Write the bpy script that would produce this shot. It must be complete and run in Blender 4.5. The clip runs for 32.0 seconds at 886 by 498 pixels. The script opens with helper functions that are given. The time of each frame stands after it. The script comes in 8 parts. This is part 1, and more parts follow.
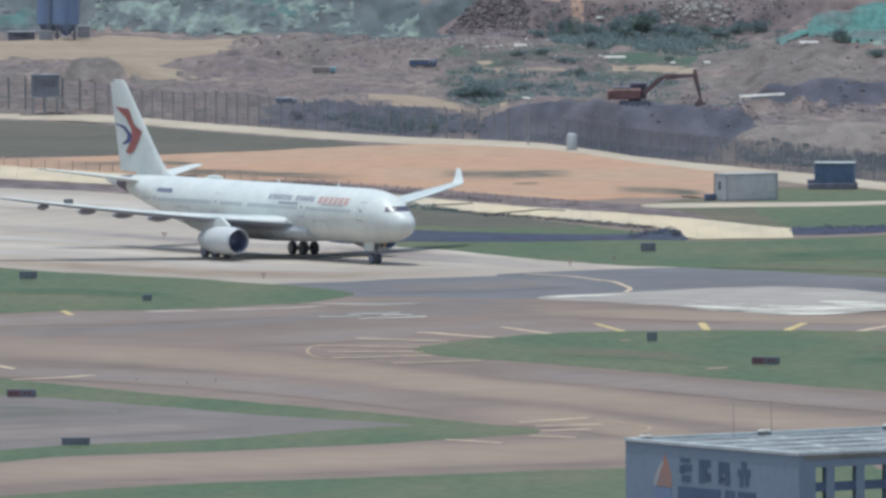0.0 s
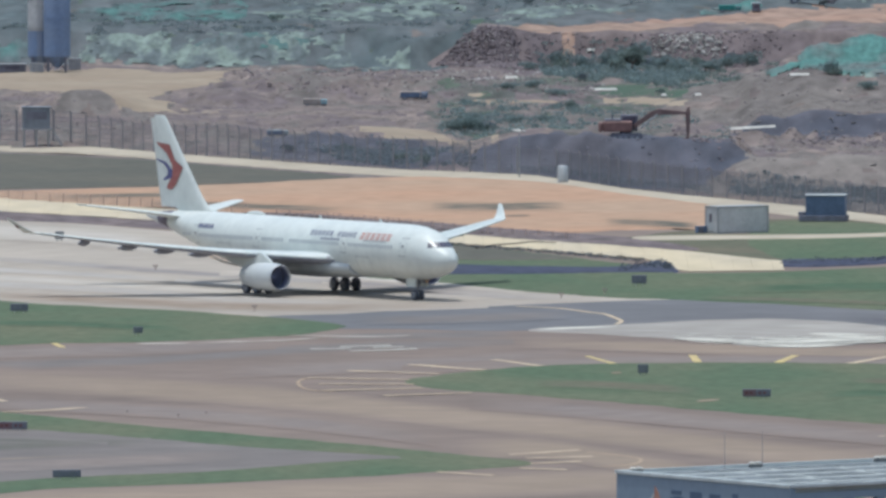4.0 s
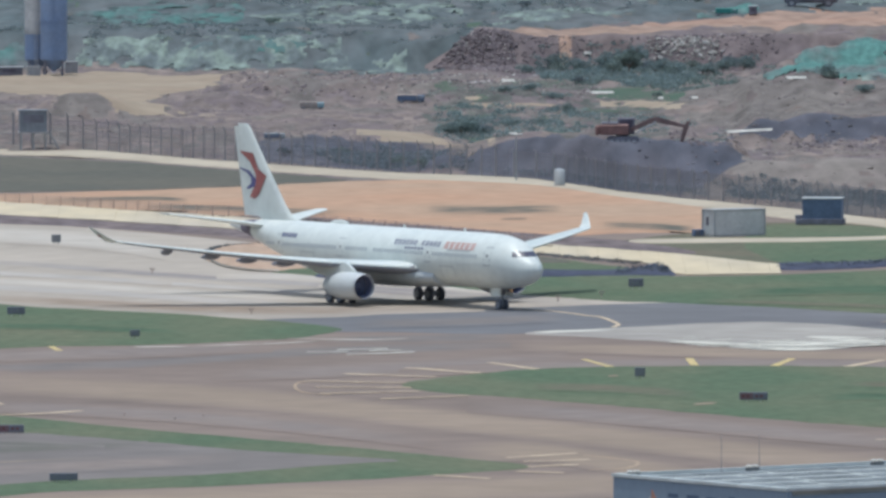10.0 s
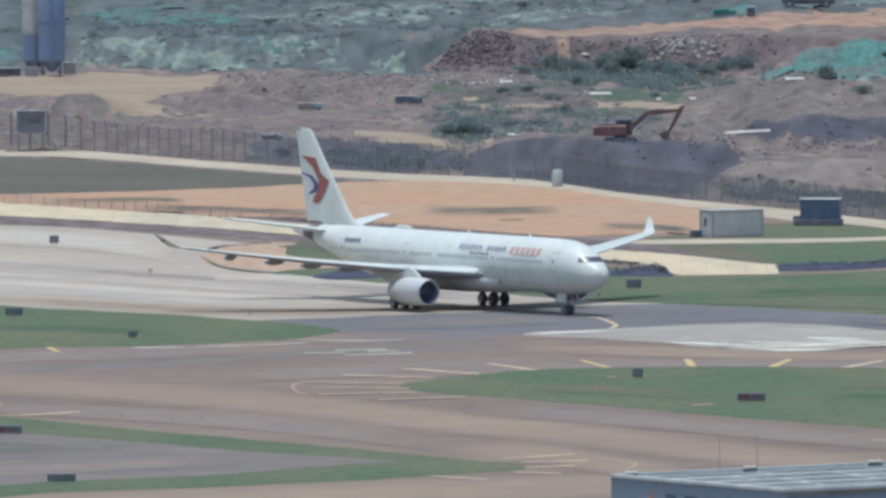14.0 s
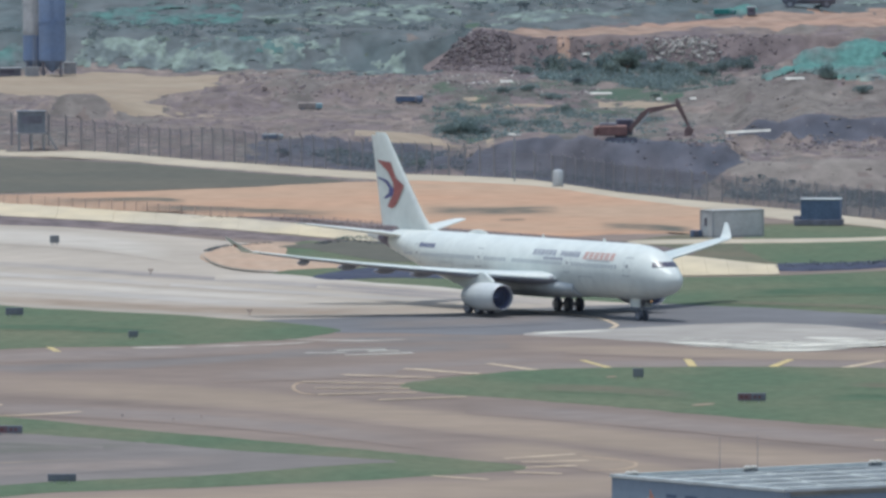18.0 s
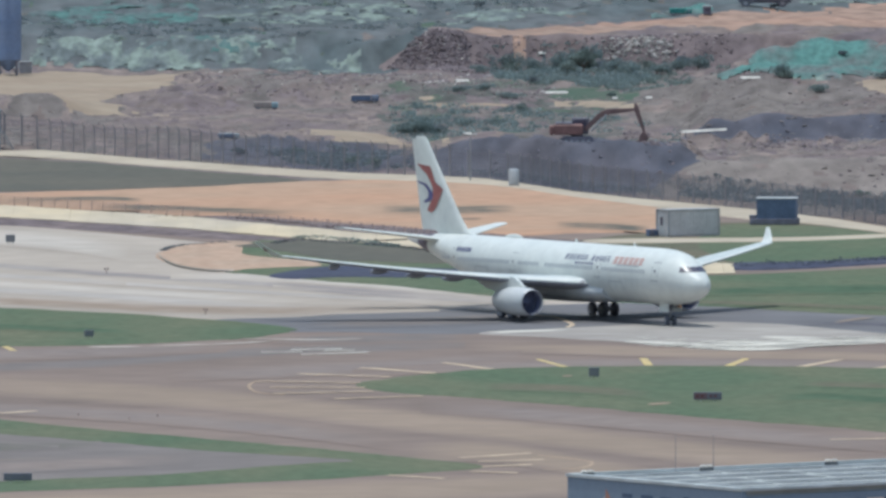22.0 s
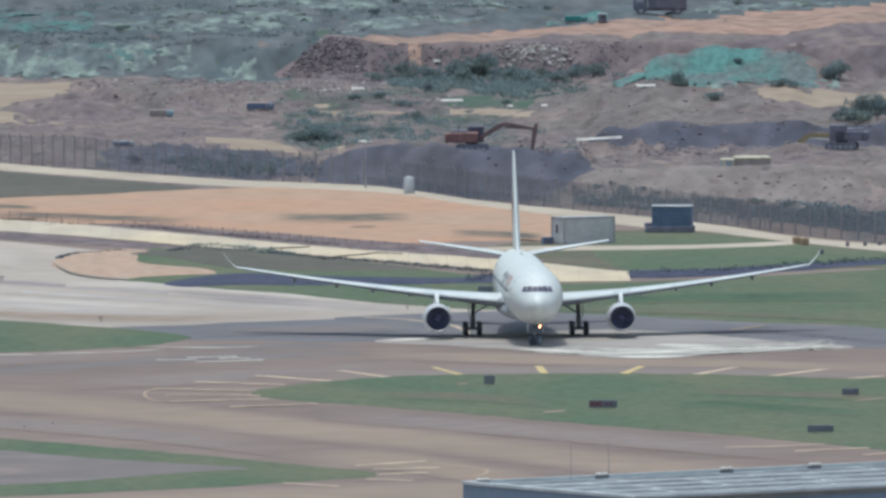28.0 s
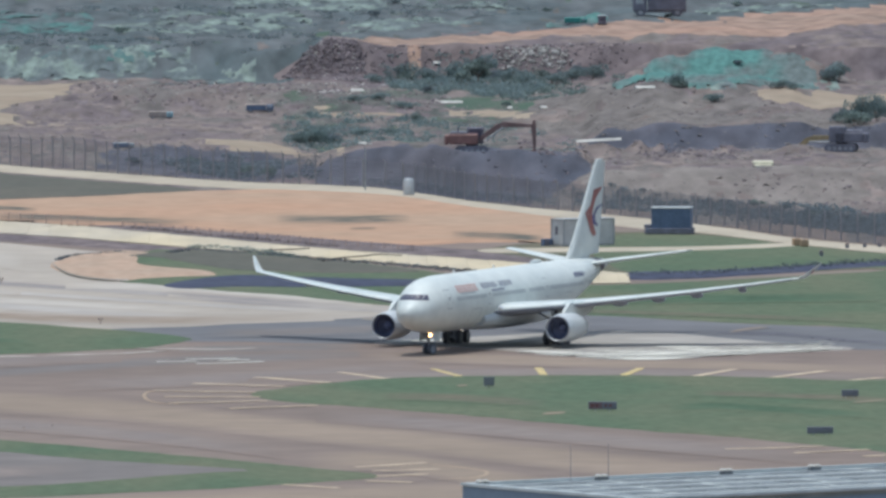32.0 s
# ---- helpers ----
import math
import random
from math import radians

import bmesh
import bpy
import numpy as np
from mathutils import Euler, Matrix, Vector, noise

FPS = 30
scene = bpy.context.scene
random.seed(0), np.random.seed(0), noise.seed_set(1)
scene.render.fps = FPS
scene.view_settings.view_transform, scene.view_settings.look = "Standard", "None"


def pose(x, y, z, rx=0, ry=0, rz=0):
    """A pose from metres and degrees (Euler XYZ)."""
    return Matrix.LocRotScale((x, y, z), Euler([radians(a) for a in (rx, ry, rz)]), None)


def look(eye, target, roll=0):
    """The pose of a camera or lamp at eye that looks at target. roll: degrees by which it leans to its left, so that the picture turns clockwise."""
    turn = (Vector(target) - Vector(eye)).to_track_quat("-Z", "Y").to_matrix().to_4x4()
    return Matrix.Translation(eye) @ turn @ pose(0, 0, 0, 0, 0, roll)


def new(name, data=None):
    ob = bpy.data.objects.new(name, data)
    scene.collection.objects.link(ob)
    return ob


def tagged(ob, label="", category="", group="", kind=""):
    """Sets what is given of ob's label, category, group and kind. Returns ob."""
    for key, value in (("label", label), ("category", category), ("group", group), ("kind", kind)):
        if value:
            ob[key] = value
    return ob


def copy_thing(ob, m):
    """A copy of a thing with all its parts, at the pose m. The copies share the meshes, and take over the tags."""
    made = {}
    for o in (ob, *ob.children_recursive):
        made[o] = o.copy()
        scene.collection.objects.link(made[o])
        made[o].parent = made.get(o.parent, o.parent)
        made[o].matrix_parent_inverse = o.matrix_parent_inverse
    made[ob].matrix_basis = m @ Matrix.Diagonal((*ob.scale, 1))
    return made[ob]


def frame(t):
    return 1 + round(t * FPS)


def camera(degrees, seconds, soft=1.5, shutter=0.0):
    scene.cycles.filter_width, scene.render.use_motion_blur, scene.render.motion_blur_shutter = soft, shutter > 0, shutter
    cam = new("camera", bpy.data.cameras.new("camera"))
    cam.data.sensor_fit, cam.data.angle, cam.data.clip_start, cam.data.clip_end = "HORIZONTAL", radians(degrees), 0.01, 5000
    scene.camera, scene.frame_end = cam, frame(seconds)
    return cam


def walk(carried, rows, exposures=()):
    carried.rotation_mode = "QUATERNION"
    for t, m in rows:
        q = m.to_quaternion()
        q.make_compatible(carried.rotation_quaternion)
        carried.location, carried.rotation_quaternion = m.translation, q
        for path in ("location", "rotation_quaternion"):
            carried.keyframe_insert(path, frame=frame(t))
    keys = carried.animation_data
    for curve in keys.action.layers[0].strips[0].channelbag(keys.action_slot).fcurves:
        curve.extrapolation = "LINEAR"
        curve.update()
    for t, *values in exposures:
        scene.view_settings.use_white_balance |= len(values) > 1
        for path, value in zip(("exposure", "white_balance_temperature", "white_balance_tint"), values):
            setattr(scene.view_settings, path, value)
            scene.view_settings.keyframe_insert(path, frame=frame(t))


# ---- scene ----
EYE = (0.0, 0.0, 116.08)
cam = camera(2.0533, 32.0, soft=3.0)
# the camera stands on a tripod and pans: seconds, and where its axis meets the plane y = 2500
PAN = [(0, -1.50, 3.10), (0.5, -1.32, 3.71), (1, -0.97, 4.85), (1.5, -0.84, 5.55), (2, -0.75, 5.91), (2.5, -0.57, 5.77), (3, -0.53, 6.17), (3.5, -0.61, 6.30), (5.5, -0.43, 6.65), (6, -0.43, 6.65), (6.5, -0.31, 6.61), (7, -0.35, 6.69), (7.5, -0.44, 6.86), (8, -0.26, 6.78), (8.5, -0.31, 6.69), (9, -0.22, 6.73), (9.5, -0.09, 6.69), (10, -0.26, 6.69), (10.5, -0.44, 6.56), (11, -0.26, 6.78), (11.5, -0.26, 6.56), (12, -0.18, 6.65), (12.5, -0.04, 6.69), (13, 0.00, 6.69), (13.5, 0.00, 6.74), (14, -0.04, 6.78), (14.5, -0.00, 6.61), (16.5, -0.09, 6.87), (17, -0.09, 6.86), (17.5, -0.17, 6.86), (18, -0.09, 6.78), (18.5, -0.09, 6.78), (19, -0.09, 6.78), (19.5, -0.09, 6.78), (20, -0.09, 6.78), (20.5, -0.09, 6.87), (20.6, 0.34, 6.80), (20.8, 0.91, 6.52), (21, 1.22, 6.34), (21.2, 1.77, 6.51), (21.4, 2.80, 6.45), (21.5, 3.06, 6.42), (21.6, 3.26, 6.51), (21.8, 3.83, 6.57), (22, 4.38, 6.68), (22.1, 5.32, 6.90), (22.2, 7.49, 6.95), (22.3, 10.98, 7.06), (22.4, 13.73, 7.11), (22.5, 16.55, 7.17), (22.6, 17.73, 7.15), (22.7, 18.59, 7.21), (22.8, 18.65, 7.32), (22.9, 18.13, 7.38), (23, 17.17, 7.52), (23.2, 16.25, 7.56), (23.5, 15.81, 7.61), (24, 15.68, 7.53), (24.5, 15.51, 7.52), (25, 15.15, 7.57), (25.5, 15.07, 7.61), (27.5, 14.89, 7.48), (28, 14.98, 7.44), (28.5, 15.02, 7.53), (29, 14.98, 7.53), (29.5, 15.07, 7.52), (30, 14.98, 7.53), (30.5, 15.02, 7.52), (31, 15.02, 7.52), (31.5, 14.98, 7.57), (32, 15.02, 7.61)]
walk(cam, [(t, look(EYE, (x, 2500.0, z), -0.17)) for t, x, z in PAN], [(0, -0.1, 5900, 3), (32, -0.1, 5900, 3)])

# ---- daylight ----
SUN_UP, SUN_ROUND = radians(84), radians(245)
world = bpy.data.worlds.new("world")
scene.world = world
world.use_nodes = True
wn = world.node_tree.nodes
sky = wn.new("ShaderNodeTexSky")
sky.sky_type, sky.sun_disc, sky.sun_elevation, sky.sun_rotation = "NISHITA", False, SUN_UP, SUN_ROUND
sky.dust_density, sky.air_density = 4.0, 1.5
wn["Background"].inputs["Strength"].default_value = 0.136
world.node_tree.links.new(sky.outputs["Color"], wn["Background"].inputs["Color"])
sun = new("sun", bpy.data.lights.new("sun", "SUN"))
sun.data.energy, sun.data.angle, sun.data.color = 2.1, radians(0.6), (1.0, 0.96, 0.9)
sun.matrix_world = look((0, 2400, 400), (0 - 400 * math.cos(SUN_UP) * math.sin(SUN_ROUND), 2400 - 400 * math.cos(SUN_UP) * math.cos(SUN_ROUND), 400 - 400 * math.sin(SUN_UP)))


# ---- materials ----
def surface_colour(n, l, color, var=0.18, scale=0.6, color2=None, fine=6.0, fine_amt=0.12, stretch=(1, 1, 1), island=0.0, contrast=(0.35, 0.65)):
    """Nodes for a colour that varies at two scales; scale below nought is laid in the world, else on the object. Gives the colour and the fine grain."""
    geo = n.new("ShaderNodeNewGeometry") if scale < 0 else n.new("ShaderNodeTexCoord")
    mp = n.new("ShaderNodeMapping")
    mp.inputs["Scale"].default_value = stretch
    l.new(geo.outputs["Position" if scale < 0 else "Object"], mp.inputs["Vector"])
    big, small = n.new("ShaderNodeTexNoise"), n.new("ShaderNodeTexNoise")
    for t, s, d in ((big, abs(scale), 5.0), (small, fine, 4.0)):
        t.inputs["Scale"].default_value, t.inputs["Detail"].default_value = s, d
        l.new(mp.outputs["Vector"], t.inputs["Vector"])
    ramp_ = n.new("ShaderNodeMapRange")
    ramp_.inputs["From Min"].default_value, ramp_.inputs["From Max"].default_value = contrast
    l.new(big.outputs["Fac"], ramp_.inputs["Value"])
    mix = n.new("ShaderNodeMix")
    mix.data_type = "RGBA"
    other = color2 or tuple(c * (1 - var) for c in color)
    mix.inputs[6].default_value, mix.inputs[7].default_value = (*color, 1), (*other, 1)
    l.new(ramp_.outputs["Result"], mix.inputs[0])
    hsv = n.new("ShaderNodeHueSaturation")
    val = n.new("ShaderNodeMapRange")
    val.inputs["From Min"].default_value, val.inputs["From Max"].default_value = 0.25, 0.75
    val.inputs["To Min"].default_value, val.inputs["To Max"].default_value = 1 - fine_amt * 1.3, 1 + fine_amt * 1.3
    l.new(small.outputs["Fac"], val.inputs["Value"])
    last = val.outputs["Result"]
    if island:
        info = n.new("ShaderNodeNewGeometry") if island > 0 else n.new("ShaderNodeObjectInfo")
        rnd_ = n.new("ShaderNodeMapRange")
        rnd_.inputs["To Min"].default_value, rnd_.inputs["To Max"].default_value = 1 - abs(island), 1 + abs(island)
        l.new(info.outputs["Random Per Island" if island > 0 else "Random"], rnd_.inputs["Value"])
        mul = n.new("ShaderNodeMath")
        mul.operation = "MULTIPLY"
        l.new(last, mul.inputs[0]), l.new(rnd_.outputs["Result"], mul.inputs[1])
        last = mul.outputs["Value"]
    l.new(last, hsv.inputs["Value"])
    l.new(mix.outputs[2], hsv.inputs["Color"])
    return hsv.outputs["Color"], small.outputs["Fac"]


RECIPES = {}


def mat(name, color, rough=0.8, metal=0.0, bump=0.0, spec=0.3, **how):
    """A procedural surface: two scales of noise that move the colour, and fine relief."""
    m = bpy.data.materials.new(name)
    m.use_nodes = True
    RECIPES[name] = (color, how, rough, spec)
    n, l = m.node_tree.nodes, m.node_tree.links
    b = n["Principled BSDF"]
    b.inputs["Roughness"].default_value, b.inputs["Metallic"].default_value = rough, metal
    b.inputs["Specular IOR Level"].default_value = spec
    colour, grain = surface_colour(n, l, color, **how)
    l.new(colour, b.inputs["Base Color"])
    if bump:
        bp = n.new("ShaderNodeBump")
        bp.inputs["Strength"].default_value, bp.inputs["Distance"].default_value = 0.6, bump
        l.new(grain, bp.inputs["Height"])
        l.new(bp.outputs["Normal"], b.inputs["Normal"])
    return m


BLENDS = {}


def stained(over, under, patchy=0.45):
    """The surface `under` with a stain of the surface `over` that thins out where the mesh's fade does."""
    key = over.name + "_on_" + under.name
    if key in BLENDS:
        return BLENDS[key]
    m = bpy.data.materials.new(key)
    m.use_nodes = True
    n, l = m.node_tree.nodes, m.node_tree.links
    b = n["Principled BSDF"]
    b.inputs["Roughness"].default_value, b.inputs["Specular IOR Level"].default_value = RECIPES[under.name][2:]
    top, _ = surface_colour(n, l, RECIPES[over.name][0], **RECIPES[over.name][1])
    low, _ = surface_colour(n, l, RECIPES[under.name][0], **RECIPES[under.name][1])
    fade, geo, tex, rng, mul, mix = (n.new("ShaderNode" + k) for k in ("Attribute", "NewGeometry", "TexNoise", "MapRange", "Math", "Mix"))
    fade.attribute_name = "fade"
    tex.inputs["Scale"].default_value, tex.inputs["Detail"].default_value = 0.22, 6.0
    l.new(geo.outputs["Position"], tex.inputs["Vector"])
    rng.inputs["From Min"].default_value, rng.inputs["From Max"].default_value = 0.3, 0.62
    rng.inputs["To Min"].default_value, rng.inputs["To Max"].default_value = 1 - patchy, 1.15
    l.new(tex.outputs["Fac"], rng.inputs["Value"])
    mul.operation, mul.use_clamp = "MULTIPLY", True
    l.new(rng.outputs["Result"], mul.inputs[0]), l.new(fade.outputs["Fac"], mul.inputs[1])
    mix.data_type = "RGBA"
    l.new(mul.outputs["Value"], mix.inputs[0])
    l.new(low, mix.inputs[6]), l.new(top, mix.inputs[7])
    l.new(mix.outputs[2], b.inputs["Base Color"])
    BLENDS[key] = m
    return m


ASPHALT = mat("asphalt_worn", (0.235, 0.179, 0.152), 0.85, var=0.2, scale=-0.02, fine=0.15, fine_amt=0.1)
ASPHALT_NEW = mat("asphalt_dark", (0.17, 0.165, 0.175), 0.85, var=0.2, scale=-0.03, fine=0.2, fine_amt=0.1)
ASPHALT_LILAC = mat("asphalt_grey", (0.193, 0.167, 0.158), 0.85, var=0.15, scale=-0.03, fine=0.2, fine_amt=0.1)
DUSTY = mat("dusty_band", (0.302, 0.231, 0.178), 0.9, var=0.12, scale=-0.03, fine=0.2, fine_amt=0.08)
CONCRETE = mat("pale_concrete", (0.43, 0.37, 0.315), 0.85, var=0.16, scale=-0.03, fine=0.25, fine_amt=0.08)
CONCRETE_CLEAN = mat("clean_concrete", (0.37, 0.338, 0.307), 0.85, color2=(0.29, 0.262, 0.24), scale=-0.12, fine=0.6, fine_amt=0.16, stretch=(0.3, 0.6, 1))
GRASS = mat("mown_grass", (0.1, 0.137, 0.088), 0.95, color2=(0.158, 0.158, 0.106), scale=-0.06, stretch=(1, 0.35, 1), fine=0.7, fine_amt=0.12, spec=0.1, contrast=(0.38, 0.78))
GRASS_DRY = mat("dry_grass", (0.125, 0.128, 0.092), 0.95, color2=(0.16, 0.14, 0.105), scale=-0.04, fine=0.5, fine_amt=0.15, spec=0.1)
GRASS_DULL = mat("dull_grass", (0.114, 0.112, 0.097), 0.95, color2=(0.136, 0.126, 0.106), scale=-0.05, fine=0.5, fine_amt=0.12, spec=0.1)
SOIL_ORANGE = mat("orange_soil", (0.44, 0.274, 0.187), 0.95, color2=(0.41, 0.287, 0.207), scale=-0.03, fine=0.3, fine_amt=0.12, spec=0.1)
SOIL_BROWN = mat("brown_soil", (0.15, 0.125, 0.122), 0.95, color2=(0.225, 0.182, 0.165), scale=-0.1, stretch=(1, 0.25, 1), fine=0.45, fine_amt=0.3, bump=0.1, spec=0.1)
SOIL_DARK = mat("dark_soil", (0.142, 0.118, 0.126), 0.95, color2=(0.186, 0.15, 0.148), scale=-0.12, stretch=(1, 0.4, 1), fine=0.45, fine_amt=0.3, bump=0.1, spec=0.1)
SOIL_GREY = mat("grey_soil", (0.186, 0.163, 0.15), 0.95, color2=(0.15, 0.132, 0.126), scale=-0.1, stretch=(1, 0.3, 1), fine=0.45, fine_amt=0.3, bump=0.08, spec=0.1)
SAND = mat("sand_road", (0.335, 0.275, 0.212), 0.95, color2=(0.295, 0.232, 0.178), scale=-0.05, fine=0.3, fine_amt=0.1, spec=0.1)
ROAD_PALE = mat("pale_road", (0.48, 0.415, 0.325), 0.9, color2=(0.4, 0.34, 0.265), scale=-0.05, fine=0.3, fine_amt=0.1)
LINING = mat("channel_lining", (0.59, 0.49, 0.335), 0.9, color2=(0.47, 0.41, 0.33), scale=-0.06, fine=0.3, fine_amt=0.1, stretch=(1, 0.2, 1))
PAINT_YELLOW = mat("yellow_paint", (0.62, 0.48, 0.2), 0.7, color2=(0.46, 0.36, 0.2), scale=-0.3, fine=2.0, fine_amt=0.15)
PAINT_FADED = mat("faded_yellow_paint", (0.64, 0.51, 0.36), 0.8, color2=(0.44, 0.345, 0.255), scale=-0.4, fine=1.6, fine_amt=0.15)
PAINT_WHITE = mat("white_paint", (0.8, 0.76, 0.67), 0.7, var=0.25, scale=-0.2, fine=1.0, fine_amt=0.15)


# ---- mesh helpers ----
def mesh_of(bm, name, material, smooth=False):
    me = bpy.data.meshes.new(name)
    bm.to_mesh(me)
    bm.free()
    for m in material if isinstance(material, (list, tuple)) else [material]:
        me.materials.append(m)
    if smooth:
        me.shade_smooth()
        me.set_sharp_from_angle(angle=radians(38))
    return me


def part(name, bm, material, parent, label="", smooth=False):
    ob = new(name, mesh_of(bm, name, material, smooth))
    ob.parent = parent
    return tagged(ob, label)


def thing(name, x, y, z=0, rz=0, label="", category="", group="", kind=""):
    ob = new(name)
    ob.empty_display_size = 0.2
    ob.matrix_world = pose(x, y, z, 0, 0, rz)
    return tagged(ob, label, category, group, kind)


def box(bm, x0, y0, z0, x1, y1, z1, bevel=0.0):
    r = bmesh.ops.create_cube(bm, size=1, matrix=Matrix.Translation(((x0 + x1) / 2, (y0 + y1) / 2, (z0 + z1) / 2)) @ Matrix.Diagonal((abs(x1 - x0), abs(y1 - y0), abs(z1 - z0), 1)))
    if bevel:
        es = {e for v in r["verts"] for e in v.link_edges}
        bmesh.ops.bevel(bm, geom=list(es), offset=bevel, segments=1, affect="EDGES", clamp_overlap=True)
    return bm


def bx(*a, bevel=0.0):
    return box(bmesh.new(), *a, bevel=bevel)


def rod(bm, a, b, r0, r1=None, seg=10, caps=True):
    a, b = Vector(a), Vector(b)
    d = b - a
    m = Matrix.Translation((a + b) / 2) @ d.to_track_quat("Z", "Y").to_matrix().to_4x4()
    bmesh.ops.create_cone(bm, cap_ends=caps, segments=seg, radius1=r0, radius2=r0 if r1 is None else r1, depth=d.length, matrix=m)
    return bm


def loft(bm, rings, closed=True, cap=True):
    """A skin over rings of equal length."""
    rows = [[bm.verts.new(p) for p in r] for r in rings]
    n = len(rows[0])
    for a, b in zip(rows, rows[1:]):
        for i in range(n if closed else n - 1):
            bm.faces.new((a[i], a[(i + 1) % n], b[(i + 1) % n], b[i]))
    if cap and closed:
        bm.faces.new(rows[0][::-1]), bm.faces.new(rows[-1])
    bmesh.ops.recalc_face_normals(bm, faces=bm.faces[:])
    return bm


def smooth_outline(pts, steps=6, closed=True):
    """A rounded outline through corners (Catmull-Rom)."""
    out, n = [], len(pts)
    last = n if closed else n - 1
    for i in range(last):
        p = [Vector(pts[(i + k) % n] if closed else pts[min(max(i + k, 0), n - 1)]) for k in (-1, 0, 1, 2)]
        for s in range(steps):
            w = s / steps
            out.append(p[1] + 0.5 * w * (p[2] - p[0] + w * (2 * p[0] - 5 * p[1] + 4 * p[2] - p[3] + w * (3 * (p[1] - p[2]) + p[3] - p[0]))))
    if not closed:
        out.append(Vector(pts[-1]))
    return out


LAYERS, FILMS = [0], [0]


def patch(name, pts, z, material, label="", category="ground", steps=5, ragged=0.0, seed=3, thick=0.02):
    """A flat piece of ground with a rounded, slightly ragged outline and a real edge."""
    out = smooth_outline(pts, steps) if steps > 1 else [Vector(p) for p in pts]
    if ragged:
        fine = []
        for a, b in zip(out, out[1:] + out[:1]):
            k = max(1, int((b - a).length / 2.5))
            fine += [a.lerp(b, i / k) for i in range(k)]
        out = []
        for p in fine:
            q = noise.noise_vector((p.x * 0.25, p.y * 0.1, seed))
            q2 = noise.noise_vector((p.x * 0.9, p.y * 0.3, seed + 9))
            out.append(Vector((p.x + ragged * (q.x + 0.4 * q2.x), p.y + 3.0 * ragged * (q.y + 0.5 * q2.y))))
    bm = bmesh.new()
    LAYERS[0] += 1
    z += 0.0022 * (LAYERS[0] % 9)
    vs = [bm.verts.new((p.x, p.y, z)) for p in out]
    turn = 1 if sum(a.x * b.y - b.x * a.y for a, b in zip(out, out[1:] + out[:1])) > 0 else -1
    bm.faces.new(vs[::turn])
    if thick:
        n = len(out)
        low = []
        for i, p in enumerate(out):
            d = out[(i + 1) % n] - out[i - 1]
            d = Vector((d.y, -d.x)).normalized() if d.length else Vector((0, 0))
            low.append(bm.verts.new((p.x + d.x * 0.35 * turn, p.y + d.y * 0.35 * turn, 0.0)))
        for i in range(n):
            bm.faces.new((vs[i], low[i], low[(i + 1) % n], vs[(i + 1) % n]))
        bmesh.ops.recalc_face_normals(bm, faces=bm.faces[:])
    bmesh.ops.triangulate(bm, faces=[f for f in bm.faces if len(f.verts) > 4])
    ob = new(name, mesh_of(bm, name, material))
    return tagged(ob, label, category, kind="structure")


def band(name, pts, width, z, material, label, category="stain"):
    """A flat stain along a line, fading out at its sides and ends."""
    line = smooth_outline(pts, 6, False)
    FILMS[0] += 1
    z += 0.0007 * (FILMS[0] % 29)
    verts, faces, fades = [], [], []
    last = len(line) - 1
    for i, p in enumerate(line):
        d = (line[min(i + 1, last)] - line[max(i - 1, 0)]).normalized()
        n = Vector((0.0, width / 2)) if abs(line[-1].x - line[0].x) * 6 > abs(line[-1].y - line[0].y) else Vector((-d.y, d.x)) * width / 2
        end = min(1.0, 4.0 * min(i, last - i) / last)
        for k in (-1, -0.7, -0.4, 0, 0.4, 0.7, 1):
            q = p + n * k
            verts.append((q.x, q.y, z))
            fades.append(min(1.0, (1 - abs(k)) * 1.6) * end)
        if i:
            a = 7 * (i - 1)
            faces += [(a + j, a + j + 1, a + j + 8, a + j + 7) for j in range(6)]
    me = bpy.data.meshes.new(name)
    me.from_pydata(verts, [], faces)
    at = me.attributes.new("fade", "FLOAT", "POINT")
    at.data.foreach_set("value", fades)
    me.materials.append(material)
    bm = bmesh.new()
    bm.from_mesh(me)
    for f in bm.faces:
        if f.normal.z < 0:
            f.normal_flip()
    bm.to_mesh(me)
    bm.free()
    return tagged(new(name, me), label, category, kind="structure")



def line_mark(pts, width, z, material, label):
    """A painted line of even width, laid as a strip."""
    line = smooth_outline(pts, 6, False)
    LAYERS[0] += 1
    z += 0.0022 * (LAYERS[0] % 9)
    bm = bmesh.new()
    rows = []
    for i, p in enumerate(line):
        d = (line[min(i + 1, len(line) - 1)] - line[max(i - 1, 0)]).normalized()
        n = Vector((-d.y, d.x)) * width / 2
        n = Vector((n.x, math.copysign(max(abs(n.y), width * 1.0), n.y or 1)))
        rows.append((bm.verts.new((p.x + n.x, p.y + n.y, z)), bm.verts.new((p.x - n.x, p.y - n.y, z))))
    for a, b in zip(rows, rows[1:]):
        f = bm.faces.new((a[0], a[1], b[1], b[0]))
        f.normal_update()
        if f.normal.z < 0:
            f.normal_flip()
    return tagged(new("taxiway_marking", mesh_of(bm, "taxiway_marking", material)), label, "marking", kind="structure")


